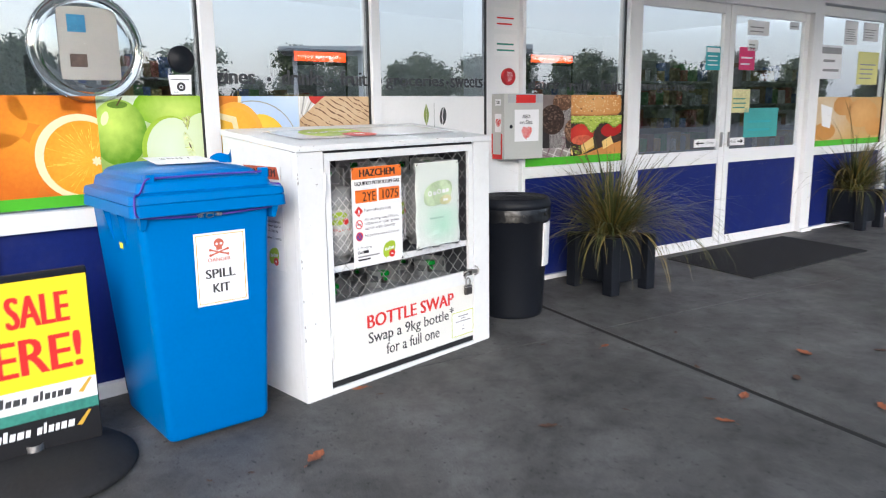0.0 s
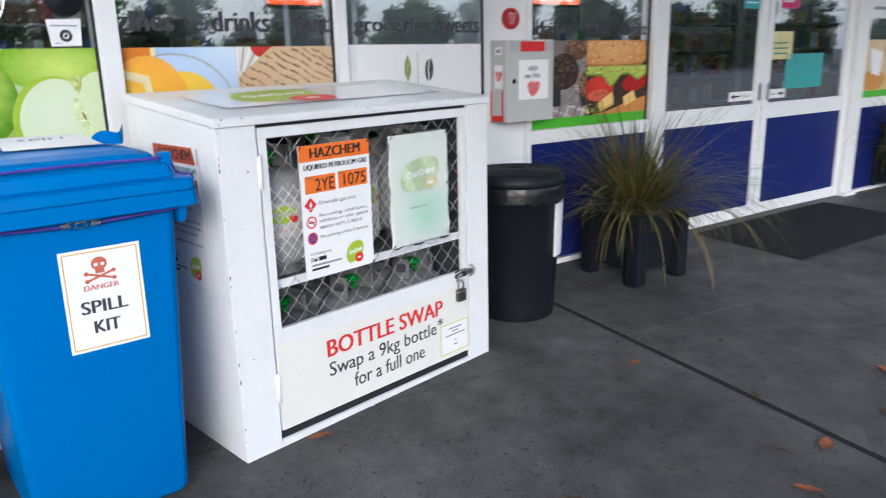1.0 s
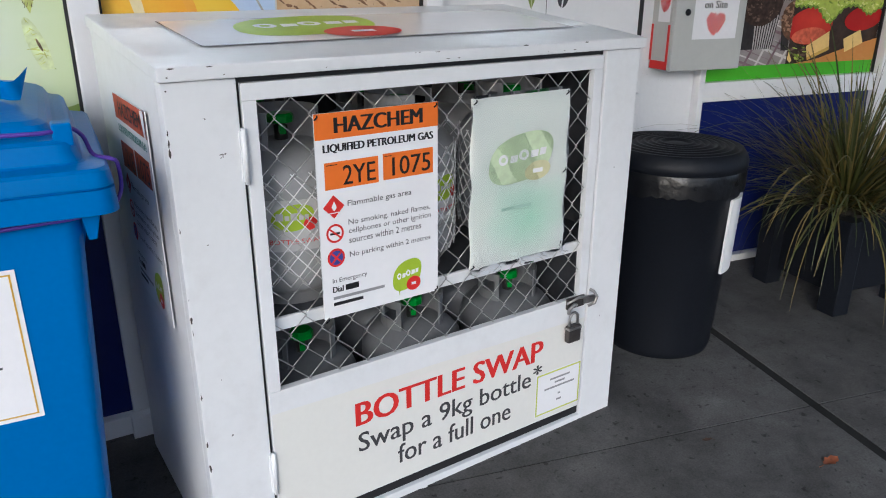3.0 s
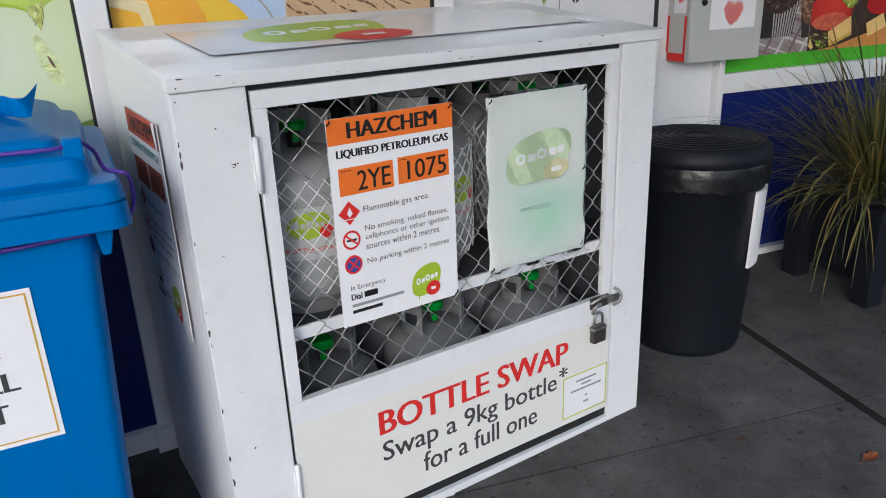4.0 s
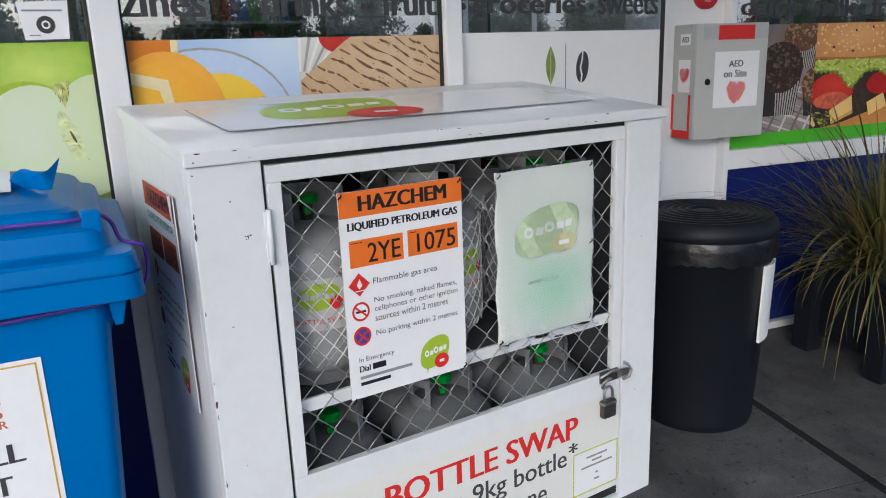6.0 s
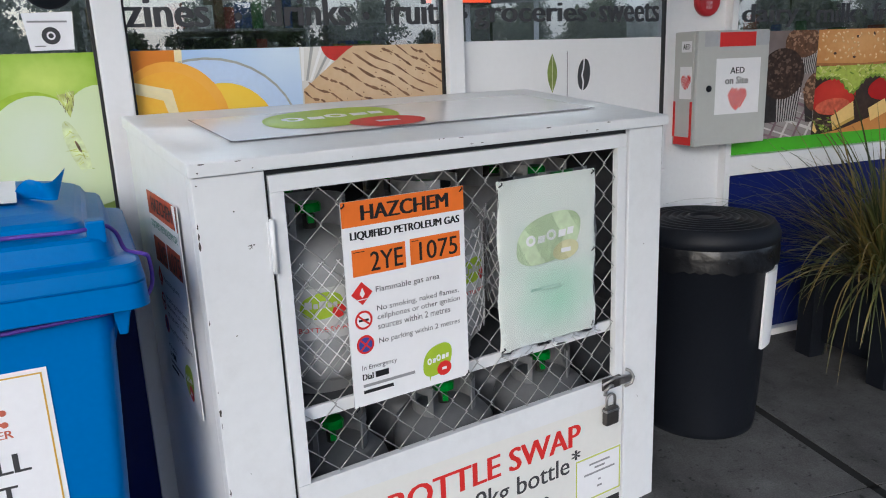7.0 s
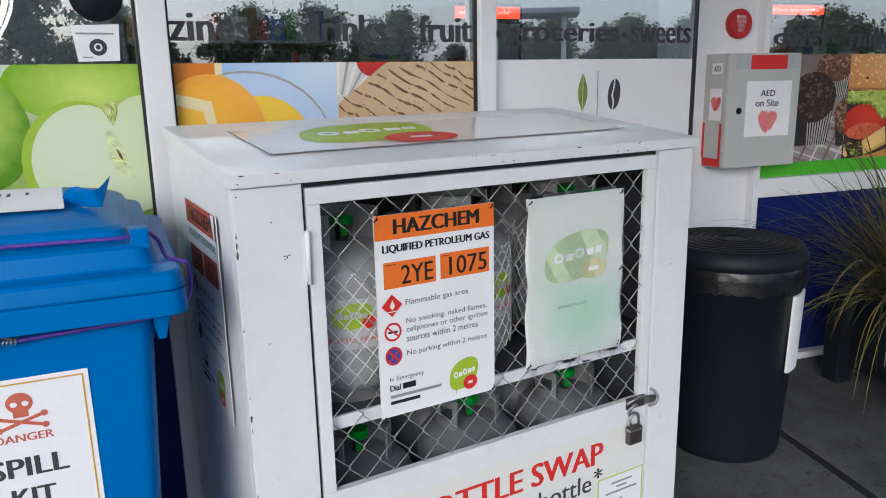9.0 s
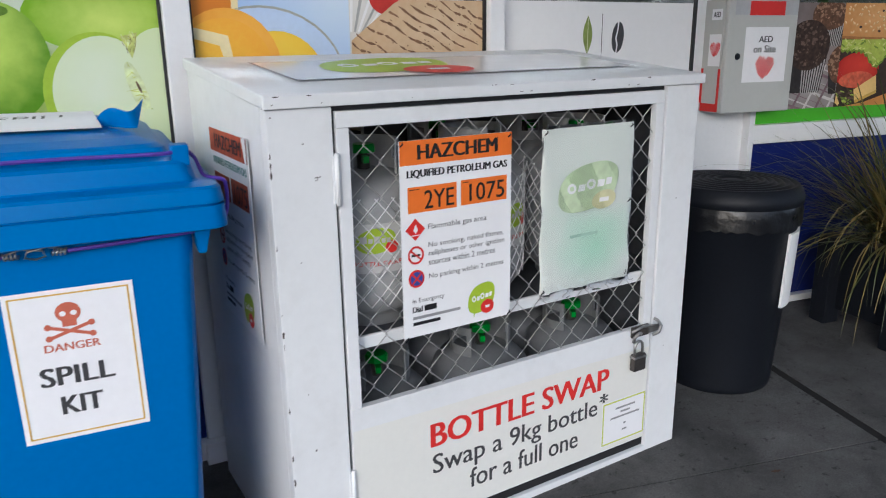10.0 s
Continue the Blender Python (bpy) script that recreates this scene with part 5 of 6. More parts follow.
    for x in (0.02, 0.09, 0.118, 0.33, 0.545, 0.555, 0.60, 0.605, 0.63, 0.66, 0.86, 0.93, 0.985, 1.02, 1.06, 1.245):
        chip(x, rnd.choice((1.1415, 1.140, 1.124)), rnd.uniform(0.002, 0.011), rnd.uniform(0.0008, 0.0022))
    for z in (0.08, 0.12, 0.3, 0.31, 0.36, 0.47, 0.48, 0.62, 0.64, 0.66, 0.70, 0.83, 0.98, 1.0, 1.02):
        chip(0.0035, z + rnd.uniform(-0.01, 0.01), rnd.uniform(0.001, 0.0035), rnd.uniform(0.004, 0.014), -0.0026)
    for x, z, w, h in ((0.101, 0.974, 0.009, 0.0012), (0.103, 0.972, 0.0012, 0.008), (0.054, 0.80, 0.004, 0.0016), (0.06, 0.36, 0.003, 0.003), (0.05, 0.50, 0.002, 0.002), (1.21, 0.80, 0.003, 0.002), (1.20, 0.35, 0.002, 0.003)):
        chip(x, z, w, h, -0.0026)
    for x, z in ((0.103, 0.971), (0.108, 0.975), (0.099, 0.968), (0.075, 1.045), (0.01, 1.10), (0.012, 1.125)):
        chip(x, z, 0.003, 0.0022, -0.0026 if z < 1.112 else -0.0125)
    tagged(part("paint_chips", g, root, "rusty chips in the white paint"), kind="stuff")
    # plate on the lid
    at = lambda a, b, w: (a, b, lid_z(b) + 0.003 + w)
    s = Sheet(at)
    s.poly([(0.126, 0.142), (1.175, 0.160), (1.17, 0.475), (0.118, 0.455)], GLOSS_WHITE, 1)
    s.poly([(0.126, 0.139), (1.175, 0.157), (1.175, 0.1605), (0.126, 0.1425)], DARK_GREY_INK, 1.5)
    s.poly([(0.126, 0.142), (0.130, 0.142), (0.122, 0.455), (0.118, 0.455)], DARK_GREY_INK, 1.6)
    logo(s, 0.450, 0.338, 0.190, 0.125, LIME_INK, SIGN_WHITE, RED_INK, 2, (0.50, -0.92, 0.55))
    part("lid_plate", s, root, "printed plate with a lime and red logo")
    # door
    door = part("door", Geo().box(0.151, 1.140, 0.0, 0.02, 0.062, 0.43, WHITE_STEEL), root, bevel=0.002)
    part("door_rail", Geo().box(0.151, 1.140, 0.0, 0.02, 1.070, 1.104, WHITE_STEEL), door, bevel=0.002)
    part("door_stile", Geo().box(0.151, 0.181, 0.0, 0.02, 0.43, 1.070, WHITE_STEEL), door, bevel=0.002)
    part("door_stile", Geo().box(1.108, 1.140, 0.0, 0.02, 0.43, 1.070, WHITE_STEEL), door, bevel=0.002)
    s = Sheet(front(-0.001))
    s.poly([(0.153, 0.066), (1.138, 0.066), (1.138, 0.360), (0.153, 0.376)], CREAM, 1)
    s.text("BOTTLE SWAP", 0.367, 0.975, 0.268, 0.333, RED_INK, 2, bold=0.003)
    s.text("Swap a 9kg bottle", 0.370, 0.935, 0.176, 0.247, DARK_GREY_INK, 2, bold=0.001)
    s.text("*", 0.945, 0.975, 0.225, 0.255, DARK_GREY_INK, 2, bold=0.002)
    s.text("for a full one", 0.484, 0.862, 0.114, 0.171, DARK_GREY_INK, 2, bold=0.001)
    s.rect(0.955, 1.136, 0.080, 0.222, SIGN_WHITE, 3)
    for a0, a1, b0, b1 in ((0.958, 1.133, 0.214, 0.219), (0.958, 1.133, 0.083, 0.088), (0.958, 0.963, 0.083, 0.219), (1.128, 1.133, 0.083, 0.219)):
        s.rect(a0, a1, b0, b1, surface("lime_border", (0.55, 0.60, 0.12), 0.4, bump=0), 4)
    for a0, a1, b0 in ((1.01, 1.09, 0.190), (1.03, 1.07, 0.176), (0.99, 1.11, 0.161), (1.045, 1.055, 0.135), (1.04, 1.06, 0.115)):
        s.rect(a0, a1, b0, b0 + 0.006, GREY_INK, 4)
    part("swap_sign", s, door, "cream lower panel with red and grey words")
    for z in (0.965, 0.225):
        part("hinge", Geo().tube([(0.147, -0.006, z - 0.055), (0.147, -0.006, z + 0.055)], 0.0055, WHITE_STEEL, 10).box(0.138, 0.147, -0.006, -0.002, z - 0.05, z + 0.05, WHITE_STEEL), door, "white barrel hinge")
    # hasp and padlock
    g = Geo().box(1.058, 1.125, -0.008, -0.001, 0.405, 0.437, DARK_STEEL).box(1.12, 1.172, -0.012, -0.006, 0.410, 0.428, STEEL)
    g.tube([(1.135, -0.014, 0.402), (1.150, -0.026, 0.412), (1.158, -0.026, 0.430), (1.150, -0.02, 0.446), (1.14, -0.012, 0.452)], 0.0045, STEEL, 8)
    g.tube([(1.052, -0.012, 0.427), (1.095, -0.014, 0.437), (1.16, -0.012, 0.427)], 0.004, STEEL, 8)
    g.tube([(1.06, -0.012, 0.395), (1.056, -0.02, 0.412), (1.07, -0.024, 0.425), (1.085, -0.016, 0.418)], 0.005, STEEL, 8)
    part("hasp", g, door, "worn steel hasp")
    # chain-link
    n, p, h = 24, (1.108 - 0.181) / 24, 0.040
    meshes = []
    for phase in (0, 1):
        pts = []
        rnd = random.Random(5 + phase)
        for k in range(17):
            s_ = (k + phase) % 2
            x = p * (1.04 if s_ else -0.04)
            for j in range(2):
                pts.append((x, 0.012 + (0.0022 if (j + s_) % 2 else -0.0022), min(1.071, max(0.429, 0.43 + h * k + (j - 0.5) * 0.003))))
        meshes.append(Geo().tube(pts, 0.0013, WIRE, 5).mesh("wire"))
    for k in range(n):
        part("wire", meshes[k % 2], door, "galvanised chain-link wire" if k == 0 else "", m=pose(0.181 + p * k, 0, 0))
    return root


def padlock():
    root = thing("padlock", CAGE @ pose(1.076, -0.018, 0.303), "weathered brown padlock hanging on the cage hasp", "padlock")
    part("body", Geo().box(-0.024, 0.024, -0.010, 0.010, 0.0, 0.052, DARK_STEEL), root, bevel=0.005)
    part("band", Geo().box(-0.0245, 0.0245, -0.0108, 0.0108, 0.040, 0.047, STEEL), root, bevel=0.001)
    part("shackle", Geo().tube([(-0.016, 0, 0.045)] + [(-0.016 * math.cos(t), 0, 0.072 + 0.018 * math.sin(t)) for t in [math.pi * i / 8 for i in range(9)]] + [(0.016, 0, 0.045)], 0.0042, STEEL, 8), root)


def faded_sign():
    """A bleached plate in a crinkled clear sleeve, tied to the mesh."""
    root = thing("faded_sign", CAGE, "sun-bleached pale green sign in a plastic sleeve tied to the mesh", "sign")
    wob = lambda a, b: 0.0004 * math.sin(a * 31 + 1) * math.sin(b * 17) + 0.0015 * math.sin(a * 5)
    at = lambda a, b, w: (a, -0.004 + wob(a, b) - w, b)
    s = Sheet(at)
    nx, nz = 14, 18
    pts = [at(0.703 + (0.314) * i / nx + 0.003 * math.sin(j * 0.9) * (i in (0, nx)), 0.605 + 0.424 * j / nz, 0) for j in range(nz + 1) for i in range(nx + 1)]
    s.add(pts, [(j * (nx + 1) + i, j * (nx + 1) + i + 1, (j + 1) * (nx + 1) + i + 1, (j + 1) * (nx + 1) + i) for j in range(nz) for i in range(nx)], PALE_GREEN, True)
    logo(s, 0.862, 0.872, 0.104, 0.062, FADED_LIME, SIGN_WHITE, FADED_ORANGE, 4, (0.52, -0.62, 0.42))
    s.rect(0.80, 0.90, 0.742, 0.750, surface("washed_line", (0.42, 0.60, 0.5), 0.4, bump=0), 4)
    part("plate", s, root)
    film = Geo()
    rnd = random.Random(31)
    nx, nz = 22, 30
    pts = []
    for j in range(nz + 1):
        for i in range(nx + 1):
            foot = max(0.0, 1 - j / 7) + 0.35 * max(0.0, 1 - abs(i - 1) / 3)
            pts.append((0.701 + 0.318 * i / nx + 0.002 * math.sin(j * 1.1), -0.009 - 0.002 * math.sin(i * 0.6 + j * 0.4) - 0.024 * foot * rnd.random() - 0.003 * rnd.random() * (i in (0, 1, nx - 1, nx)), 0.596 + 0.441 * j / nz + 0.004 * foot * rnd.uniform(-1, 1)))
    film.add(pts, [(j * (nx + 1) + i, j * (nx + 1) + i + 1, (j + 1) * (nx + 1) + i + 1, (j + 1) * (nx + 1) + i) for j in range(nz) for i in range(nx)], SLEEVE_FILM, True)
    sleeve = part("sleeve", film, root, "clear crinkled plastic sleeve")
    sleeve.visible_shadow = False
    for x, z in ((0.712, 1.02), (1.008, 1.02), (0.712, 0.612), (1.008, 0.618), (1.012, 0.82)):
        part("cable_tie", Geo().tube([(x - 0.008, -0.012, z - 0.004), (x, -0.014, z + 0.002), (x + 0.008, 0.008, z + 0.009)], 0.0016, BIN_BLACK, 6), root, "black cable tie")


def hazard_signs():
    root = thing("hazard_sign", CAGE @ pose(0.2955, -0.001, 0.573), "orange and white gas hazard sign tied to the mesh", "sign", "hazard signs")
    part("plate", hazard_sign("plate", front(-0.003), "", 0.003), root)
    for x, z in ((0.006, 0.452), (0.304, 0.452), (0.306, 0.008), (0.008, -0.002)):
        part("cable_tie", Geo().tube([(x - 0.006, -0.006, z - 0.006), (x, -0.009, z), (x + 0.007, 0.008, z + 0.008)], 0.0018, BIN_BLACK, 6), root, "black cable tie")
    root = thing("hazard_sign", CAGE @ pose(-0.002, 0.417, 0.592), "gas hazard sign curling off the cage side", "sign", "hazard signs")
    bow = lambda a, b, w: (-0.003 - w - 0.018 * a, -a, b)
    part("plate", hazard_sign("plate", bow, "", 0.002, WEATHERED_RED, TEAL_INK), root)
    part("curled_corner", Sheet(lambda a, b, w: (-0.012 - w, -a, b)).poly([(0.313, 0.46), (0.285, 0.458), (0.312, 0.37)], SIGN_WHITE, 1), root, "white curled corner of the plate")


def bottle_bodies():
    R = 0.143

    def bottle(body, m, label):
        root = thing("gas_bottle", m, label, "gas bottle", "gas bottles")
        prof = [(0.100, 0.0), (0.104, 0.002), (0.104, 0.03), (0.11, 0.032), (0.132, 0.05), (R, 0.085), (R, 0.30), (0.136, 0.325), (0.115, 0.348), (0.08, 0.362), (0.03, 0.368), (0.0, 0.369)]
        part("shell", Geo().lathe(prof, body, 36), root)
        # guard: an open collar with a hand hole each side
        g = Geo()
        n, r0, r1 = 40, 0.083, 0.088
        for i in range(n):
            t0, t1 = 2 * math.pi * i / n, 2 * math.pi * (i + 1) / n
            deg = math.degrees((t0 + t1) / 2) % 360
            if 246 < deg < 326:
                continue
            hole = 198 < deg < 236 or 345 < deg or deg < 20
            spans = ((0.352, 0.385), (0.418, 0.44)) if hole else ((0.352, 0.44),)
            for z0, z1 in spans:
                v = [(r * math.cos(t), r * math.sin(t), z) for z in (z0, z1) for r in (r0, r1) for t in (t0, t1)]
                g.add(v, [(0, 1, 5, 4), (3, 2, 6, 7), (4, 5, 7, 6), (1, 0, 2, 3), (0, 4, 6, 2), (5, 1, 3, 7)], body)
        part("guard", weld(g.mesh("guard")), root)
        part("valve", Geo().lathe([(0.016, 0.365), (0.016, 0.40), (0.011, 0.402), (0.011, 0.412)], DARK_STEEL, 16), root, "brass-dark valve")
        g = Geo().lathe([(0.0, 0.428), (0.026, 0.428), (0.031, 0.422), (0.031, 0.408), (0.012, 0.406)], GREEN_CAP, 10, smooth=False)
        g.box(-0.007, 0.007, -0.040, -0.014, 0.386, 0.402, GREEN_CAP)
        part("cap", g, root, "green plastic valve cap")
        return root

    def labelled(root):
        def bend(a, b, w):
            t = -math.pi / 2 + a / R
            return ((R + 0.0006 + w) * math.cos(t), (R + 0.0006 + w) * math.sin(t), b)
        s = Sheet(bend)
        n = 20
        band = [bend(-0.13 + 0.26 * i / n, z, 0.0) for z in (0.145, 0.262) for i in range(n + 1)]
        s.add(band, [(i, i + 1, n + 2 + i, n + 1 + i) for i in range(n)], LABEL_FILM, True)
        def patch(a, b, ra, rb, mat, layer, n=22):
            for k in range(n):
                u0, u1 = -1 + 2 * k / n, -1 + 2 * (k + 1) / n
                h0, h1 = rb * math.sqrt(max(0, 1 - u0 * u0)), rb * math.sqrt(max(0, 1 - u1 * u1))
                s.poly([(a + ra * u0, b - h0 + 0.1 * ra * u0), (a + ra * u1, b - h1 + 0.1 * ra * u1), (a + ra * u1, b + h1 + 0.1 * ra * u1), (a + ra * u0, b + h0 + 0.1 * ra * u0)], mat, layer)
        patch(-0.004, 0.222, 0.050, 0.030, LIME_INK, 1)
        patch(0.034, 0.206, 0.017, 0.015, RED_INK, 2, 10)
        for k, w in enumerate((0.016, 0.010, 0.014, 0.010, 0.009)):
            a0 = (-0.042, -0.023, -0.010, 0.008, 0.021)[k]
            s.rect(a0, a0 + w, 0.217, 0.217 + (0.016 if k in (0, 2) else 0.011), LABEL_FILM, 3)
        s.text("BOTTLE SWAP", -0.060, 0.060, 0.162, 0.173, RED_INK, 1)
        part("label_band", s, root, "white label with lime logo and red words")
        net = Geo()
        for k in range(22):
            for d in (1, -1):
                pts = []
                for i in range(11):
                    t = 2 * math.pi * k / 22 + d * i * 0.16
                    z = 0.06 + 0.026 * i
                    r = R + 0.0014 if z > 0.085 else 0.142
                    pts.append((r * math.cos(t), r * math.sin(t), z))
                net.tube(pts, 0.0016, SIGN_WHITE, 4)
        part("net_sleeve", net, root, "white plastic net sleeve")
    top = bottle(GAS_WHITE, CAGE @ pose(0.305, 0.20, 0.578, 0, 0, -15), "white gas bottle with a net sleeve on the cage shelf")
    labelled(top)
    for x, y, turn in ((0.625, 0.20, 22), (0.985, 0.20, -25), (0.33, 0.442, 10), (0.665, 0.442, -20), (0.99, 0.442, 30)):
        copy_thing(top, CAGE @ pose(x, y, 0.578, 0, 0, turn))
    # lower row: the shade down here is put into the bottle colour
    low = bottle(GAS_SHADED, CAGE @ pose(0.32, 0.20, 0.035, 0, 0, -20), "gas bottle on the cage floor, its paint darkened for shade")
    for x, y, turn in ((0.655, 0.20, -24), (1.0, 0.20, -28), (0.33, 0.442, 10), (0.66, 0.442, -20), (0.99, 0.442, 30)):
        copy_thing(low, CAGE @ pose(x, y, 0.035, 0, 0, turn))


# ---- the blue wheelie bin ----
def wheelie_bin():
    m = pose(-0.434, 0.0, stand(-0.4, 0.25) + 0.018, 0, 0, -6.5)
    root = thing("wheelie_bin", m, "bright blue plastic wheelie bin marked as a spill kit", "wheelie bin")

    def ring(hw, y0, y1, z, r, n=6, dx=0.0):
        pts = []
        for cx, cy, a0 in ((hw - r, y0 + r, -90), (hw - r, y1 - r, 0), (-hw + r, y1 - r, 90), (-hw + r, y0 + r, 180)):
            for k in range(n + 1):
                t = radians(a0 + 90 * k / n)
                pts.append((dx + cx + r * math.cos(t), cy + r * math.sin(t), z))
        return pts

    def loft(rings, mat, cap=(True, True)):
        g = Geo()
        n = len(rings[0])
        v = [p for r in rings for p in r]
        f = [(j * n + i, j * n + (i + 1) % n, (j + 1) * n + (i + 1) % n, (j + 1) * n + i) for j in range(len(rings) - 1) for i in range(n)]
        g.add(v, f, mat, True)
        if cap[0]:
            g.add(rings[0], [tuple(reversed(range(n)))], mat)
        if cap[1]:
            g.add(rings[-1], [tuple(range(n))], mat)
        return g
    body = loft([ring(0.205, 0.012, 0.50, 0.0, 0.025), ring(0.217, 0.0, 0.51, 0.02, 0.028), ring(0.266, -0.012, 0.60, 0.90, 0.032), ring(0.268, -0.013, 0.605, 0.935, 0.032)], BIN_BLUE)
    body_ob = part("body", body, root)
    part("rim", loft([ring(0.268, -0.016, 0.61, 0.915, 0.062), ring(0.292, -0.038, 0.635, 0.92, 0.07), ring(0.292, -0.038, 0.635, 0.948, 0.07), ring(0.285, -0.030, 0.63, 0.955, 0.07)], BIN_BLUE), root)
    steps = ((0.308, -0.049, 0.916), (0.316, -0.057, 0.919), (0.3135, -0.0545, 0.961), (0.308, -0.049, 0.9622), (0.308, -0.049, 0.9652), (0.3138, -0.0548, 0.9665), (0.3095, -0.0505, 0.992), (0.304, -0.045, 0.997), (0.276, -0.018, 1.002), (0.272, -0.014, 1.005),
             (0.264, -0.006, 1.036), (0.257, 0.002, 1.042), (0.240, 0.022, 1.046), (0.234, 0.029, 1.049), (0.226, 0.038, 1.063), (0.214, 0.05, 1.070), (0.18, 0.09, 1.080), (0.13, 0.15, 1.087), (0.06, 0.22, 1.091))
    lid_g = loft([ring(hw, y0, 0.60 - 0.25 * (0.31 - hw), z, min(0.034, hw * 0.5), 6, 0.012) for hw, y0, z in steps], BIN_BLUE)
    lid_me = weld(lid_g.mesh("lid"))
    for e in lid_me.edges:
        a, b = (lid_me.vertices[k].co for k in e.vertices)
        e.use_edge_sharp = abs(a.z - b.z) < 1e-6
    lid = part("lid", lid_me, root)
    for x in (-0.205, 0.258):
        part("lid_corner_tab", Geo().box(x - 0.016, x + 0.016, 0.002, 0.04, 1.03, 1.070, BIN_BLUE), lid, bevel=0.004)
    # gusset fins under the lip
    for x in (-0.255, 0.275):
        g = Geo()
        v = [(x - 0.012, -0.036, 0.925), (x + 0.022, -0.036, 0.925), (x + 0.010, -0.02, 0.865), (x - 0.004, -0.02, 0.865), (x - 0.012, 0.03, 0.925), (x + 0.022, 0.03, 0.925), (x + 0.010, 0.03, 0.865), (x - 0.004, 0.03, 0.865)]
        g.add(v, [(0, 1, 2, 3), (5, 4, 7, 6), (4, 0, 3, 7), (1, 5, 6, 2), (3, 2, 6, 7), (4, 5, 1, 0)], BIN_BLUE)
        part("gusset", g, body_ob, bevel=0.003)
    # ribs on the sides
    for sx in (-1, 1):
        for y in (0.16, 0.34):
            g = Geo()
            v = [(sx * 0.262, y, 0.79), (sx * 0.262, y + 0.045, 0.79), (sx * 0.294, y + 0.045, 0.92), (sx * 0.294, y, 0.92), (sx * 0.235, y, 0.79), (sx * 0.235, y + 0.045, 0.79), (sx * 0.24, y + 0.045, 0.92), (sx * 0.24, y, 0.92)]
            g.add(v, [(0, 1, 2, 3), (4, 7, 6, 5), (0, 4, 5, 1), (3, 2, 6, 7), (0, 3, 7, 4), (1, 5, 6, 2)], BIN_BLUE)
            part("side_rib", g, body_ob)
    part("handle_bar", Geo().tube([(-0.21, 0.66, 0.99), (0.21, 0.66, 0.99)], 0.016, BIN_BLUE, 12), root)
    for sx in (-0.17, 0.17):
        w = part("wheel", Geo().lathe([(0.0, -0.02), (0.06, -0.02), (0.095, -0.025), (0.1, -0.015), (0.1, 0.015), (0.095, 0.025), (0.06, 0.02), (0.0, 0.02)], RUBBER, 24), root, "black rubber wheel", m=pose(sx, 0.52, 0.106, 0, 90, 0))
    # label on the face
    face = lambda a, b, w: (a, 0.0005 - 0.0136 * (b - 0.03) / 0.87 - w - 0.0006, b)
    s = Sheet(face)
    x0, x1, b0, b1 = -0.066, 0.148, 0.536, 0.830
    s.rect(x0, x1, b0, b1, PAPER, 1)
    for a0, a1, c0, c1 in ((x0 + 0.008, x1 - 0.008, b1 - 0.011, b1 - 0.008), (x0 + 0.008, x1 - 0.008, b0 + 0.008, b0 + 0.011), (x0 + 0.008, x0 + 0.011, b0 + 0.008, b1 - 0.008), (x1 - 0.011, x1 - 0.008, b0 + 0.008, b1 - 0.008)):
        s.rect(a0, a1, c0, c1, GOLD_INK, 2)
    brick_red = surface("dull_red_ink", (0.50, 0.13, 0.08), 0.5, vary=0.1, bump=0)
    cx = (x0 + x1) / 2 - 0.006
    s.oval(cx, 0.785, 0.021, 0.019, brick_red, 2)
    s.rect(cx - 0.012, cx + 0.012, 0.758, 0.772, brick_red, 2.4)
    for k in (-1, 1):
        s.oval(cx + 0.009 * k, 0.783, 0.0055, 0.005, PAPER, 3, n=12)
        s.poly([(cx - 0.036 * k, 0.757), (cx - 0.034 * k, 0.763), (cx + 0.036 * k, 0.741), (cx + 0.034 * k, 0.735)][:: k], brick_red, 2.6 + 0.2 * k)
        for q in (-1, 1):
            s.oval(cx + 0.036 * k, 0.749 + 0.011 * q, 0.006, 0.006, brick_red, 2.2, n=10)
    s.text("DANGER", cx - 0.046, cx + 0.046, 0.712, 0.727, brick_red, 2, bold=0.0006)
    s.text("SPILL", cx - 0.060, cx + 0.062, 0.645, 0.682, DARK_GREY_INK, 2, bold=0.0018)
    s.text("KIT", cx - 0.032, cx + 0.036, 0.586, 0.622, DARK_GREY_INK, 2, bold=0.0018)
    part("front_label", s, body_ob, "white paper label with a gold border")
    part("side_sticker", Sheet(lambda a, b, w: (-0.2585 - w - 0.054 * (b - 0.77), 0.27 - a, b)).rect(0, 0.045, 0.765, 0.790, YELLOW_INK, 1), body_ob, "small yellow sticker")
    # sheet and torn flap on the lid
    s = Sheet(lambda a, b, w: (a, b, 1.0935 + 0.10 * max(0, b - 0.19) + w))
    s.poly([(-0.12, 0.17), (0.135, 0.155), (0.122, 0.36), (-0.11, 0.38)], PAPER, 1)
    s.text("SPILL", -0.06, 0.085, 0.285, 0.325, DARK_GREY_INK, 2)
    s.text("KIT", -0.03, 0.055, 0.215, 0.255, DARK_GREY_INK, 2)
    part("lid_label", s, lid, "loose white paper label")
    g = Geo()
    n = 12
    v = []
    for j in range(7):
        for i in range(n):
            p, q = i / (n - 1), j / 6
            v.append((0.115 + 0.085 * p + 0.02 * q, 0.22 + 0.03 * math.sin(p * 5 + q * 2), 1.086 + 0.05 * q * (0.55 + 0.45 * p) + 0.008 * q * math.sin(p * 7)))
    g.add(v, [(j * n + i, j * n + i + 1, (j + 1) * n + i + 1, (j + 1) * n + i) for j in range(6) for i in range(n - 1)], BIN_BLUE, True)
    part("torn_flap", g, lid, "curled blue plastic flap")

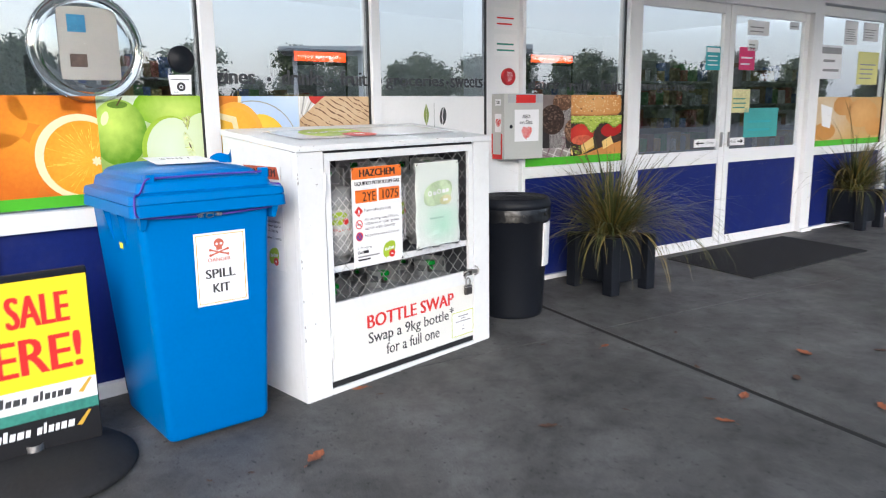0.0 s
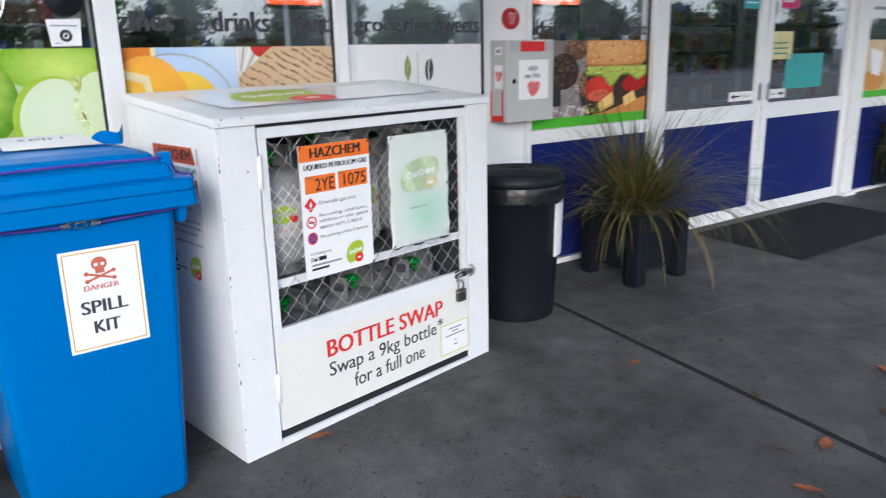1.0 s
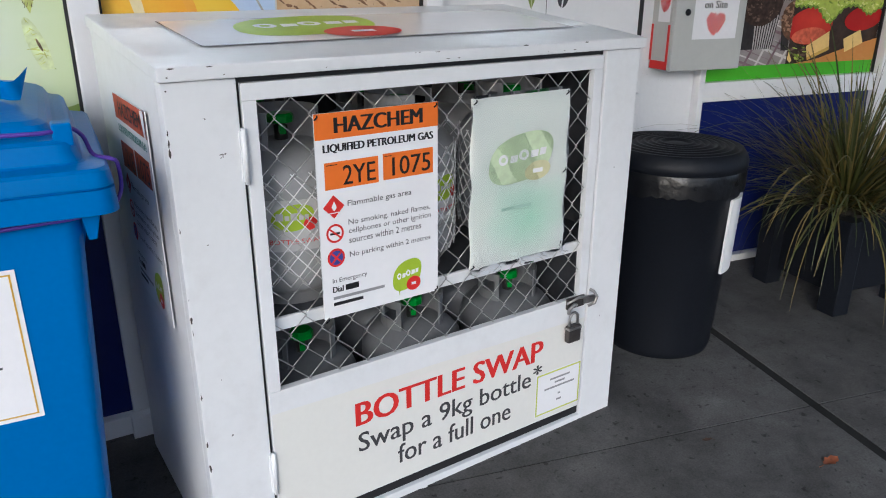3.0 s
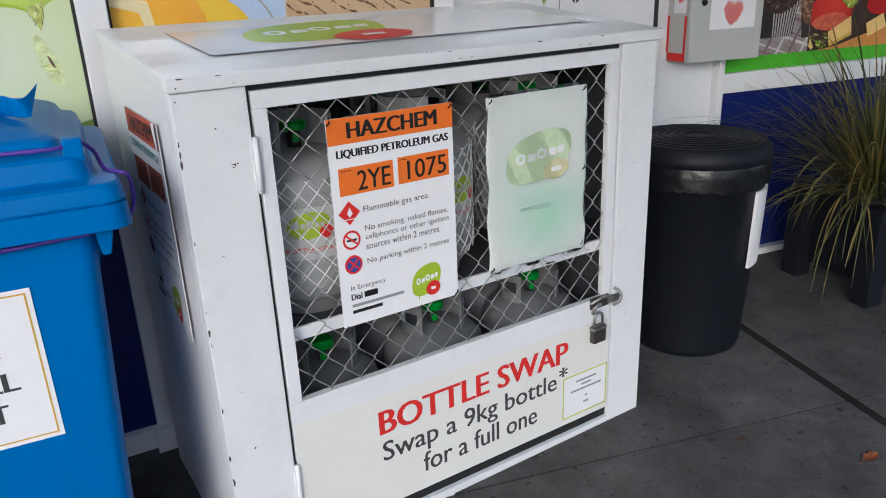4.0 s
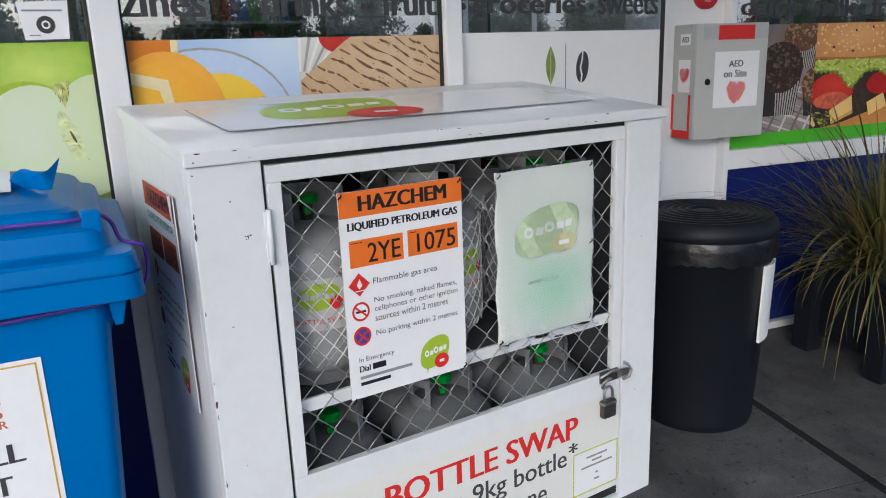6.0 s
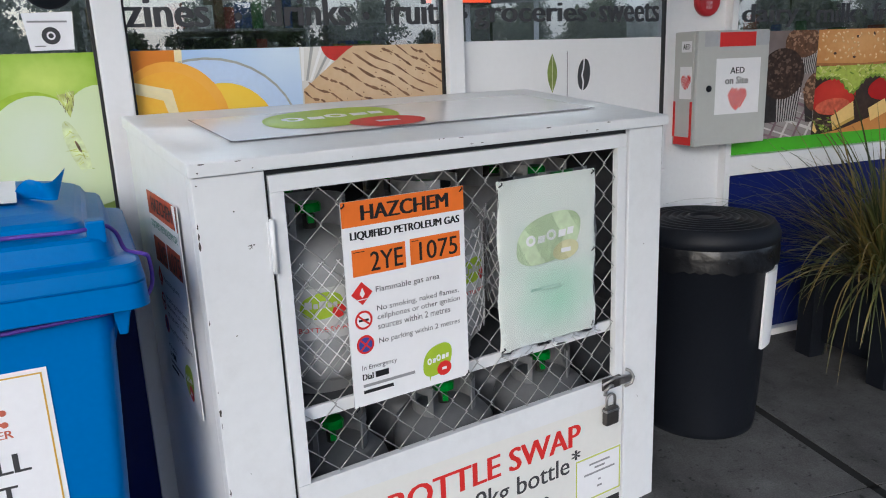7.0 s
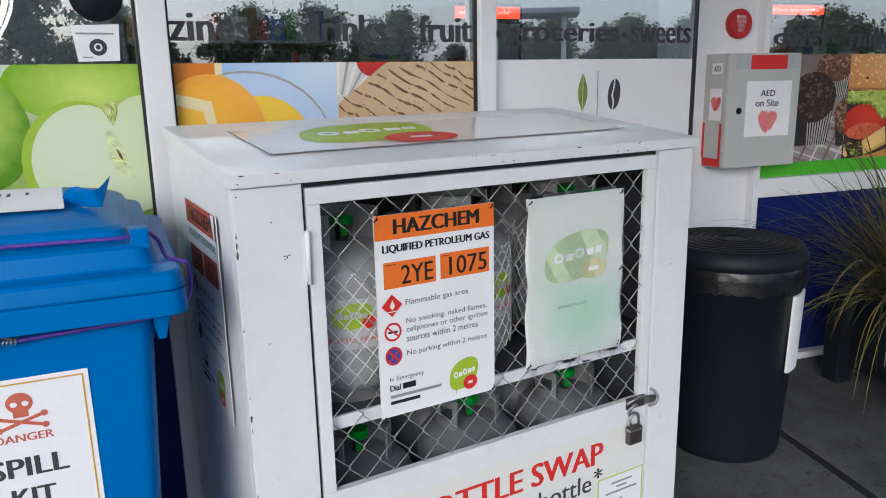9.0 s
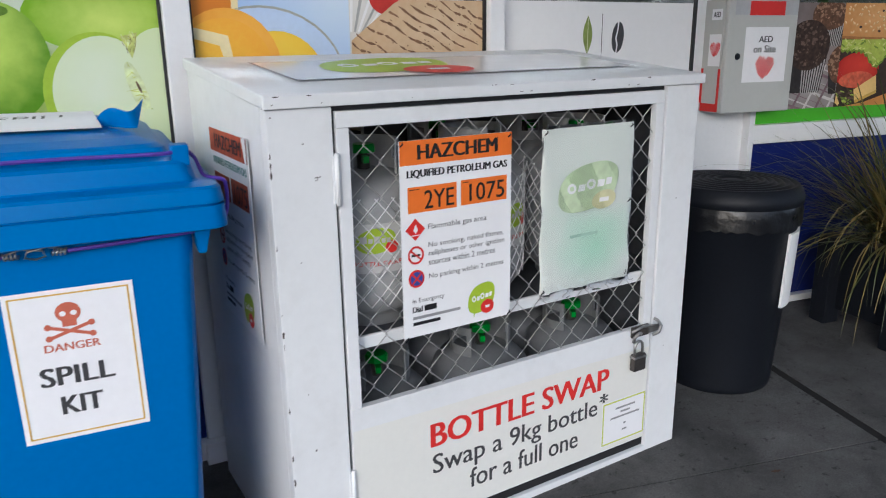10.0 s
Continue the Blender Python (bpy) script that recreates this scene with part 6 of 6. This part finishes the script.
    # purple cord round the lid
    def cord(pts):
        out = []
        P = [Vector(p) for p in pts]
        for i in range(len(P) - 1):
            a, b2, c, d = P[max(i - 1, 0)], P[i], P[i + 1], P[min(i + 2, len(P) - 1)]
            for k in range(6):
                t = k / 6
                out.append(0.5 * ((2 * b2) + (c - a) * t + (2 * a - 5 * b2 + 4 * c - d) * t * t + (3 * b2 - a - 3 * c + d) * t ** 3))
        return out + [P[-1]]
    tie = thing("elastic_cord", m, "purple elastic cord hooked round the bin lid", "cord")
    part("strand", Geo().tube(cord([(-0.19, 0.012, 1.055), (-0.08, 0.010, 1.056), (0.03, 0.010, 1.057), (0.15, 0.006, 1.056), (0.232, 0.0, 1.056), (0.268, 0.035, 1.056), (0.290, 0.06, 1.035), (0.302, 0.05, 1.003), (0.328, 0.022, 0.998), (0.3385, 0.03, 0.985), (0.3385, 0.04, 0.935), (0.315, 0.0, 0.916), (0.26, -0.030, 0.912), (0.2, -0.030, 0.909), (0.12, -0.030, 0.905), (0.05, -0.028, 0.902)]), 0.0038, CORD, 8), tie)
    part("strand", Geo().tube(cord([(-0.19, 0.012, 1.055), (-0.225, -0.004, 1.05), (-0.255, -0.022, 1.005), (-0.278, -0.045, 1.0), (-0.287, -0.058, 0.985), (-0.287, -0.059, 0.935), (-0.26, -0.048, 0.918), (-0.18, -0.036, 0.910), (-0.09, -0.030, 0.904), (-0.05, -0.028, 0.902)]), 0.0038, CORD, 8), tie)
    for a, k in ((-0.05, 1), (0.05, -1)):
        coil = [(a + 0.0035 * i * k / 3, -0.030 + 0.006 * math.cos(i * 1.2), 0.902 + 0.006 * math.sin(i * 1.2)) for i in range(22)]
        part("hook", Geo().tube(coil, 0.0016, STEEL, 6).tube([(a, -0.03, 0.905), (a + 0.03 * k, -0.034, 0.914), (a + 0.062 * k, -0.034, 0.908), (a + 0.066 * k, -0.03, 0.897), (a + 0.05 * k, -0.028, 0.892)], 0.0018, STEEL, 6), tie, "wire hook")


# ---- newspaper stand ----
def paper_stand():
    cx, cy = -1.07, 0.235
    root = thing("sign_stand", pose(cx, cy, stand(cx, cy), 0, 0, -5), "black weighted sign stand with a yellow poster", "sign stand")
    part("base", Geo().lathe([(0.35, 0.0), (0.355, 0.008), (0.35, 0.022), (0.32, 0.045), (0.23, 0.070), (0.10, 0.085), (0.0, 0.088)], RUBBER, 44), root, "round black rubber base")
    part("board", Geo().box(-0.24, 0.24, -0.012, 0.012, 0.085, 0.760, BIN_BLACK), root, bevel=0.008)
    part("spring", Geo().tube([(0.03 * math.cos(i * 0.8), 0.03 * math.sin(i * 0.8), 0.075 + 0.0011 * i) for i in range(34)], 0.004, STEEL, 6), root)
    face = lambda a, b, w: (a, -0.0125 - w, 0.015 + 1.03 * (b - 0.03))
    a0, a1 = -0.234, 0.234

    def panel(name, b0, b1, mat, parent, label=""):
        return part(name, Sheet(face).rect(a0, a1, b0, b1, mat, 1), parent, label)
    poster = panel("poster", 0.335, 0.728, YELLOW_INK, root, "yellow poster with red letters")
    for body, x0, x1, b0, b1 in (("ON SALE", -0.228, 0.160, 0.560, 0.675), ("HERE!", -0.215, 0.190, 0.385, 0.520)):
        lettering("letter", poster, face, body, x0, x1, b0, b1, ((GOLD_INK, 1.6, 0.0075), (RED_INK, 2.4, 0.0035)))
    for name, b0, b1, mat in (("white_strip", 0.255, 0.335, SIGN_WHITE), ("teal_strip", 0.215, 0.255, TEAL_INK), ("black_strip", 0.090, 0.215, BLACK_INK)):
        panel(name, b0, b1, mat, poster)
    for ink, b, h, x1 in ((DARK_GREY_INK, 0.283, 0.024, 0.165), (SIGN_WHITE, 0.158, 0.026, 0.150)):
        x, k = -0.215, 0
        while x < x1 - 0.02:
            w = (0.022, 0.016, 0.017, 0.010, 0.018, 0.014, 0.019)[k % 7]
            tall = h * (1.5 if k in (0, 3, 5, 10) else 1.0)
            part("title_bar", Sheet(face).poly([(x, b), (x + w, b), (x + w + 0.005, b + tall), (x + 0.005, b + tall)], ink, 2), poster)
            x, k = x + w + (0.022 if k == 8 else 0.006), k + 1
        part("pen_stroke", Sheet(face).poly([(x1, b), (x1 + 0.045, b + 0.050), (x1 + 0.054, b + 0.046), (x1 + 0.018, b - 0.004)], GOLD_INK, 2), poster)


# ---- black bin ----
def rubbish_bin():
    cx, cy = 1.785, 0.245
    m = pose(cx, cy, stand(cx, cy) - 0.008)
    root = thing("rubbish_bin", m, "round black plastic rubbish bin with a ridged lid", "rubbish bin")
    part("body", Geo().lathe([(0.188, 0.0), (0.195, 0.006), (0.200, 0.03), (0.232, 0.615), (0.240, 0.62), (0.240, 0.645), (0.232, 0.65)], BIN_BLACK, 48), root)
    prof = [(0.262, 0.638), (0.270, 0.642), (0.272, 0.668), (0.264, 0.690)]
    r = 0.255
    while r > 0.05:
        prof += [(r, 0.702), (r - 0.006, 0.710), (r - 0.016, 0.710), (r - 0.022, 0.701)]
        r -= 0.030
    prof += [(0.03, 0.704), (0.0, 0.704)]
    part("lid", Geo().lathe([(p[0] * 0.905, 0.690 + (p[1] - 0.638) * 0.9 + 0.010 * (1 - (p[0] / 0.27) ** 2)) for p in prof], BIN_BLACK, 48), root, "black lid with raised rings")
    g = Geo()
    n = 90
    rnd = random.Random(8)
    v = []
    for j in range(5):
        for i in range(n):
            t = 2 * math.pi * i / n
            rr = 0.238 + 0.004 * (j / 4) + 0.007 * rnd.random() * (j > 0)
            z = 0.694 - 0.017 * j - (0.016 * rnd.random() if j == 4 else 0)
            v.append((rr * math.cos(t), rr * math.sin(t), z))
    g.add(v, [(j * n + i, (j + 1) * n + i, (j + 1) * n + (i + 1) % n, j * n + (i + 1) % n) for j in range(4) for i in range(n)], BAG_BLACK, True)
    part("liner", g, root, "crumpled black bag hanging over the rim")
    g = Geo()
    n = 5
    v = [((0.222 + 0.028 * (z - 0.3) + o) * math.cos(radians(-84 + 34 * i / n)), (0.222 + 0.028 * (z - 0.3) + o) * math.sin(radians(-84 + 34 * i / n)), z) for o in (0.0, 0.010) for z in (0.33, 0.60) for i in range(n + 1)]
    k = n + 1
    g.add(v, [(i, i + 1, k + i + 1, k + i) for i in range(n)] + [(2 * k + i, 3 * k + i, 3 * k + i + 1, 2 * k + i + 1) for i in range(n)] + [(0, k, 3 * k, 2 * k), (n, 2 * k + n, 3 * k + n, k + n)] + [(i, 2 * k + i, 2 * k + i + 1, i + 1) for i in range(n)] + [(k + i, k + i + 1, 3 * k + i + 1, 3 * k + i) for i in range(n)], SIGN_WHITE)
    part("plate", g, root, "white plastic plate")


# ---- planters ----
def planter(x, y, seed, label):
    m = pose(x, y, stand(x, y) - 0.004, 0, 0, -12)
    root = thing("planter", m, label, "planter", "planters")
    s, h = 0.165, 0.39
    part("trough", Geo().prism([(-s, -s), (s, -s), (s, s), (-s, s)], 0.07, h, BIN_BLACK), root, bevel=0.008)
    for a in (-1, 1):
        for b in (-1, 1):
            part("leg", Geo().box(a * 0.180 - 0.042, a * 0.180 + 0.042, b * 0.180 - 0.042, b * 0.180 + 0.042, 0.0, h + 0.012, BIN_BLACK), root, bevel=0.006)
    part("soil", Geo().box(-s + 0.01, s - 0.01, -s + 0.01, s - 0.01, h, h + 0.012, SOIL), root)
    return root


def tussock(x, y, seed, n=700):
    """A clump of long arching blades that grow from the soil of a planter."""
    rnd = random.Random(seed)
    g = Geo()
    for k in range(n):
        t = rnd.uniform(0, 2 * math.pi)
        r0 = abs(rnd.gauss(0, 0.07))
        upright = rnd.random() < 0.13
        L = rnd.uniform(0.4, 0.62) if upright else (rnd.uniform(0.8, 1.15) if rnd.random() < 0.25 else rnd.uniform(0.38, 0.88))
        a = abs(rnd.gauss(0.15, 0.15)) if upright else min(1.4, abs(rnd.gauss(0.82, 0.30)))
        droop = rnd.uniform(0.1, 0.5) if upright else rnd.uniform(0.4, 2.1)
        if k > n - 90:
            t, a, L, droop = rnd.uniform(-1.9, 0.5), rnd.uniform(0.75, 1.2), rnd.uniform(0.75, 1.05), rnd.uniform(1.4, 2.3)
        w = rnd.uniform(0.0028, 0.0058)
        px, py, pz = r0 * math.cos(t), r0 * math.sin(t), 0.0
        side = Vector((-math.sin(t + rnd.uniform(-0.5, 0.5)), math.cos(t), 0)).normalized()
        pts, th, segs, bend = [], t, 10, rnd.uniform(-0.4, 0.4)
        for i in range(segs + 1):
            pts.append(Vector((px, py, pz)))
            a = min(a + droop / segs * (0.3 + 1.4 * i / segs), 2.85)
            th += bend / segs
            d = L / segs
            px += math.sin(a) * math.cos(th) * d
            py += math.sin(a) * math.sin(th) * d
            pz = max(-0.385, pz + math.cos(a) * d)
        v = []
        for i, p in enumerate(pts):
            ww = w * (1 - (i / segs) ** 2 * 0.92)
            v += [p - side * ww, p + side * ww]
        g.add(v, [(2 * i, 2 * i + 1, 2 * i + 3, 2 * i + 2) for i in range(segs)], BLADE, True)
    ob = single("grass_clump", g, pose(x, y, stand(x, y) + 0.396), "olive and straw-brown tussock grass spilling over its planter", "ornamental grass", "grass clumps")
    return tagged(ob, kind="stuff")


# ---- small things on the ground ----
def dry_leaves():
    spots = [(1.607, -0.565, 0.036, 1), (-0.283, -0.44, 0.058, 1), (0.566, -0.93, 0.045, 0), (1.14, -1.449, 0.045, 1), (2.263, -1.409, 0.055, 1), (1.86, -1.505, 0.045, 0), (1.768, -1.914, 0.055, 1), (1.46, -1.405, 0.05, 1),
             (0.268, -0.045, 0.045, 1), (1.32, -1.30, 0.03, 0), (1.66, -1.08, 0.03, 0), (1.39, -0.30, 0.018, 0), (2.1, -0.74, 0.026, 0), (2.6, -1.7, 0.045, 0), (2.5, -1.9, 0.05, 1), (0.95, -1.08, 0.016, 0), (-0.52, -0.36, 0.016, 0), (-0.66, -0.30, 0.016, 0), (0.30, -0.16, 0.016, 0)]
    rnd = random.Random(3)
    for x, y, r, fresh in spots:
        g = Geo()
        n = 9
        mat = DRY_LEAF if fresh else DARK_LEAF
        v = []
        for i in range(n + 1):
            t = i / n
            w = r * 0.42 * math.sin(math.pi * min(1, t * 1.02)) ** 0.7 * (1 + 0.25 * math.sin(i * 2.1))
            z = 0.004 + 0.25 * r * (t - 0.5) ** 2 * 4 * rnd.uniform(0.6, 1)
            v += [(r * (t - 0.5) * 2, -w, z + 0.35 * w), (r * (t - 0.5) * 2, 0, z), (r * (t - 0.5) * 2, w, z + 0.45 * w)]
        g.add(v, [(3 * i + k, 3 * i + 3 + k, 3 * i + 4 + k, 3 * i + 1 + k) for i in range(n) for k in (0, 1)], mat, True)
        g.tube([(-r, 0, 0.006), (-r * 1.4, 0.004, 0.003)], 0.0009, mat, 4)
        single("dry_leaf", g, pose(x, y, stand(x, y) - 0.001, 0, 0, rnd.uniform(0, 360)), "curled reddish-brown dry leaf on the concrete" if fresh else "small dark dead leaf on the concrete", "leaf", "fallen leaves")


def door_mat():
    g = Geo()
    top = []
    nu, nv = 10, 5
    for j in range(nv + 1):
        for i in range(nu + 1):
            p = RIGHT @ Vector((1.56 + 1.74 * i / nu, -0.92 + 0.80 * j / nv, 0))
            top.append((p.x, p.y, stand(p.x, p.y) + 0.011))
    n = nu + 1
    f = [(j * n + i, j * n + i + 1, (j + 1) * n + i + 1, (j + 1) * n + i) for j in range(nv) for i in range(nu)]
    g.add(top, f, MAT_FIBRE)
    rim = [i for i in range(n)] + [j * n + nu for j in range(1, nv + 1)] + [nv * n + i for i in range(nu - 1, -1, -1)] + [j * n for j in range(nv - 1, 0, -1)]
    ring = [top[i] for i in rim]
    k = len(ring)
    g.add(ring + [(x, y, z - 0.012) for x, y, z in ring], [(i, k + i, k + (i + 1) % k, (i + 1) % k) for i in range(k)], RUBBER)
    single("door_mat", g, I4, "black fibre mat before the sliding doors", "door mat")


# ---- what stands behind the walker and shows in the glass ----
def tree(seed, h):
    rnd = random.Random(seed)
    root = thing("tree", I4, "dark leafy tree across the road", "tree", "far trees")
    g = Geo().tube([(0, 0, 0), (0.1, 0, h * 0.25), (0.0, 0.1, h * 0.5), (0.1, 0.1, h * 0.8)], [0.28, 0.22, 0.15, 0.05], BARK, 8)
    tips = []
    for k in range(9):
        t, z = rnd.uniform(0, 6.28), h * rnd.uniform(0.28, 0.7)
        e = Vector((math.cos(t) * h * 0.28, math.sin(t) * h * 0.28, z + h * rnd.uniform(0.1, 0.25)))
        g.tube([(0, 0, z), e * 0.5 + Vector((0, 0, z * 0.5 + 0.2)), e], [0.1, 0.06, 0.02], BARK, 5)
        tips.append(e)
    part("trunk", g, root)
    c = Geo()
    for k in range(34):
        z, t = rnd.uniform(0.10, 0.97), rnd.uniform(0, 6.28)
        r = h * (0.06 + 0.24 * (1 - z)) * rnd.uniform(0.4, 1.1)
        tips.append(Vector((r * math.cos(t), r * math.sin(t), h * z)))
    for k in range(6500):
        p = rnd.choice(tips) + Vector((rnd.gauss(0, h * 0.062), rnd.gauss(0, h * 0.062), rnd.gauss(0, h * 0.05)))
        a = Vector((rnd.gauss(0, 1), rnd.gauss(0, 1), rnd.gauss(0, 1))).normalized()
        b = a.cross(Vector((rnd.gauss(0, 1), rnd.gauss(0, 1), rnd.gauss(0, 1)))).normalized()
        s = rnd.uniform(0.09, 0.20)
        c.add([p - a * s, p + b * s * 0.5, p + a * s, p - b * s * 0.5], [(0, 1, 2, 3)], TREE_LEAF)
    part("crown", c, root)
    return root


def surroundings():
    base = stand(0, -30) - 0.03
    kinds = [tree(21, 4.5), tree(22, 6.0), tree(23, 3.6)]
    rnd = random.Random(9)
    places = [(x, -42 + rnd.uniform(-6, 4)) for x in range(-44, 84, 2)]
    for i, (x, y) in enumerate(places):
        m = pose(x + rnd.uniform(-2, 2), y, base, 0, 0, rnd.uniform(0, 360))
        if i < 3:
            kinds[i].matrix_world = m
        else:
            copy_thing(kinds[i % 3], m)
    c = thing("fuel_canopy", pose(18.5, -31, base, 0, 0, 30), "flat fuel canopy on steel columns across the forecourt", "canopy")
    part("roof", Geo().box(-2.4, 2.4, -1.8, 1.8, 4.5, 4.75, SOFFIT), c, bevel=0.05)
    for x in (-1.7, 1.7):
        part("column", Geo().box(x - 0.12, x + 0.12, -0.12, 0.12, 0, 4.5, ALU), c, bevel=0.02)


gas_cage()
padlock()
hazard_signs()
faded_sign()
bottle_bodies()
wheelie_bin()
paper_stand()
rubbish_bin()
planter(2.758, 0.107, 1, "square black planter on four square legs by the window")
tussock(2.758, 0.107, 1)
planter(6.75, -0.40, 2, "square black planter on four square legs past the doors")
tussock(6.75, -0.40, 2)
door_mat()
dry_leaves()
surroundings()
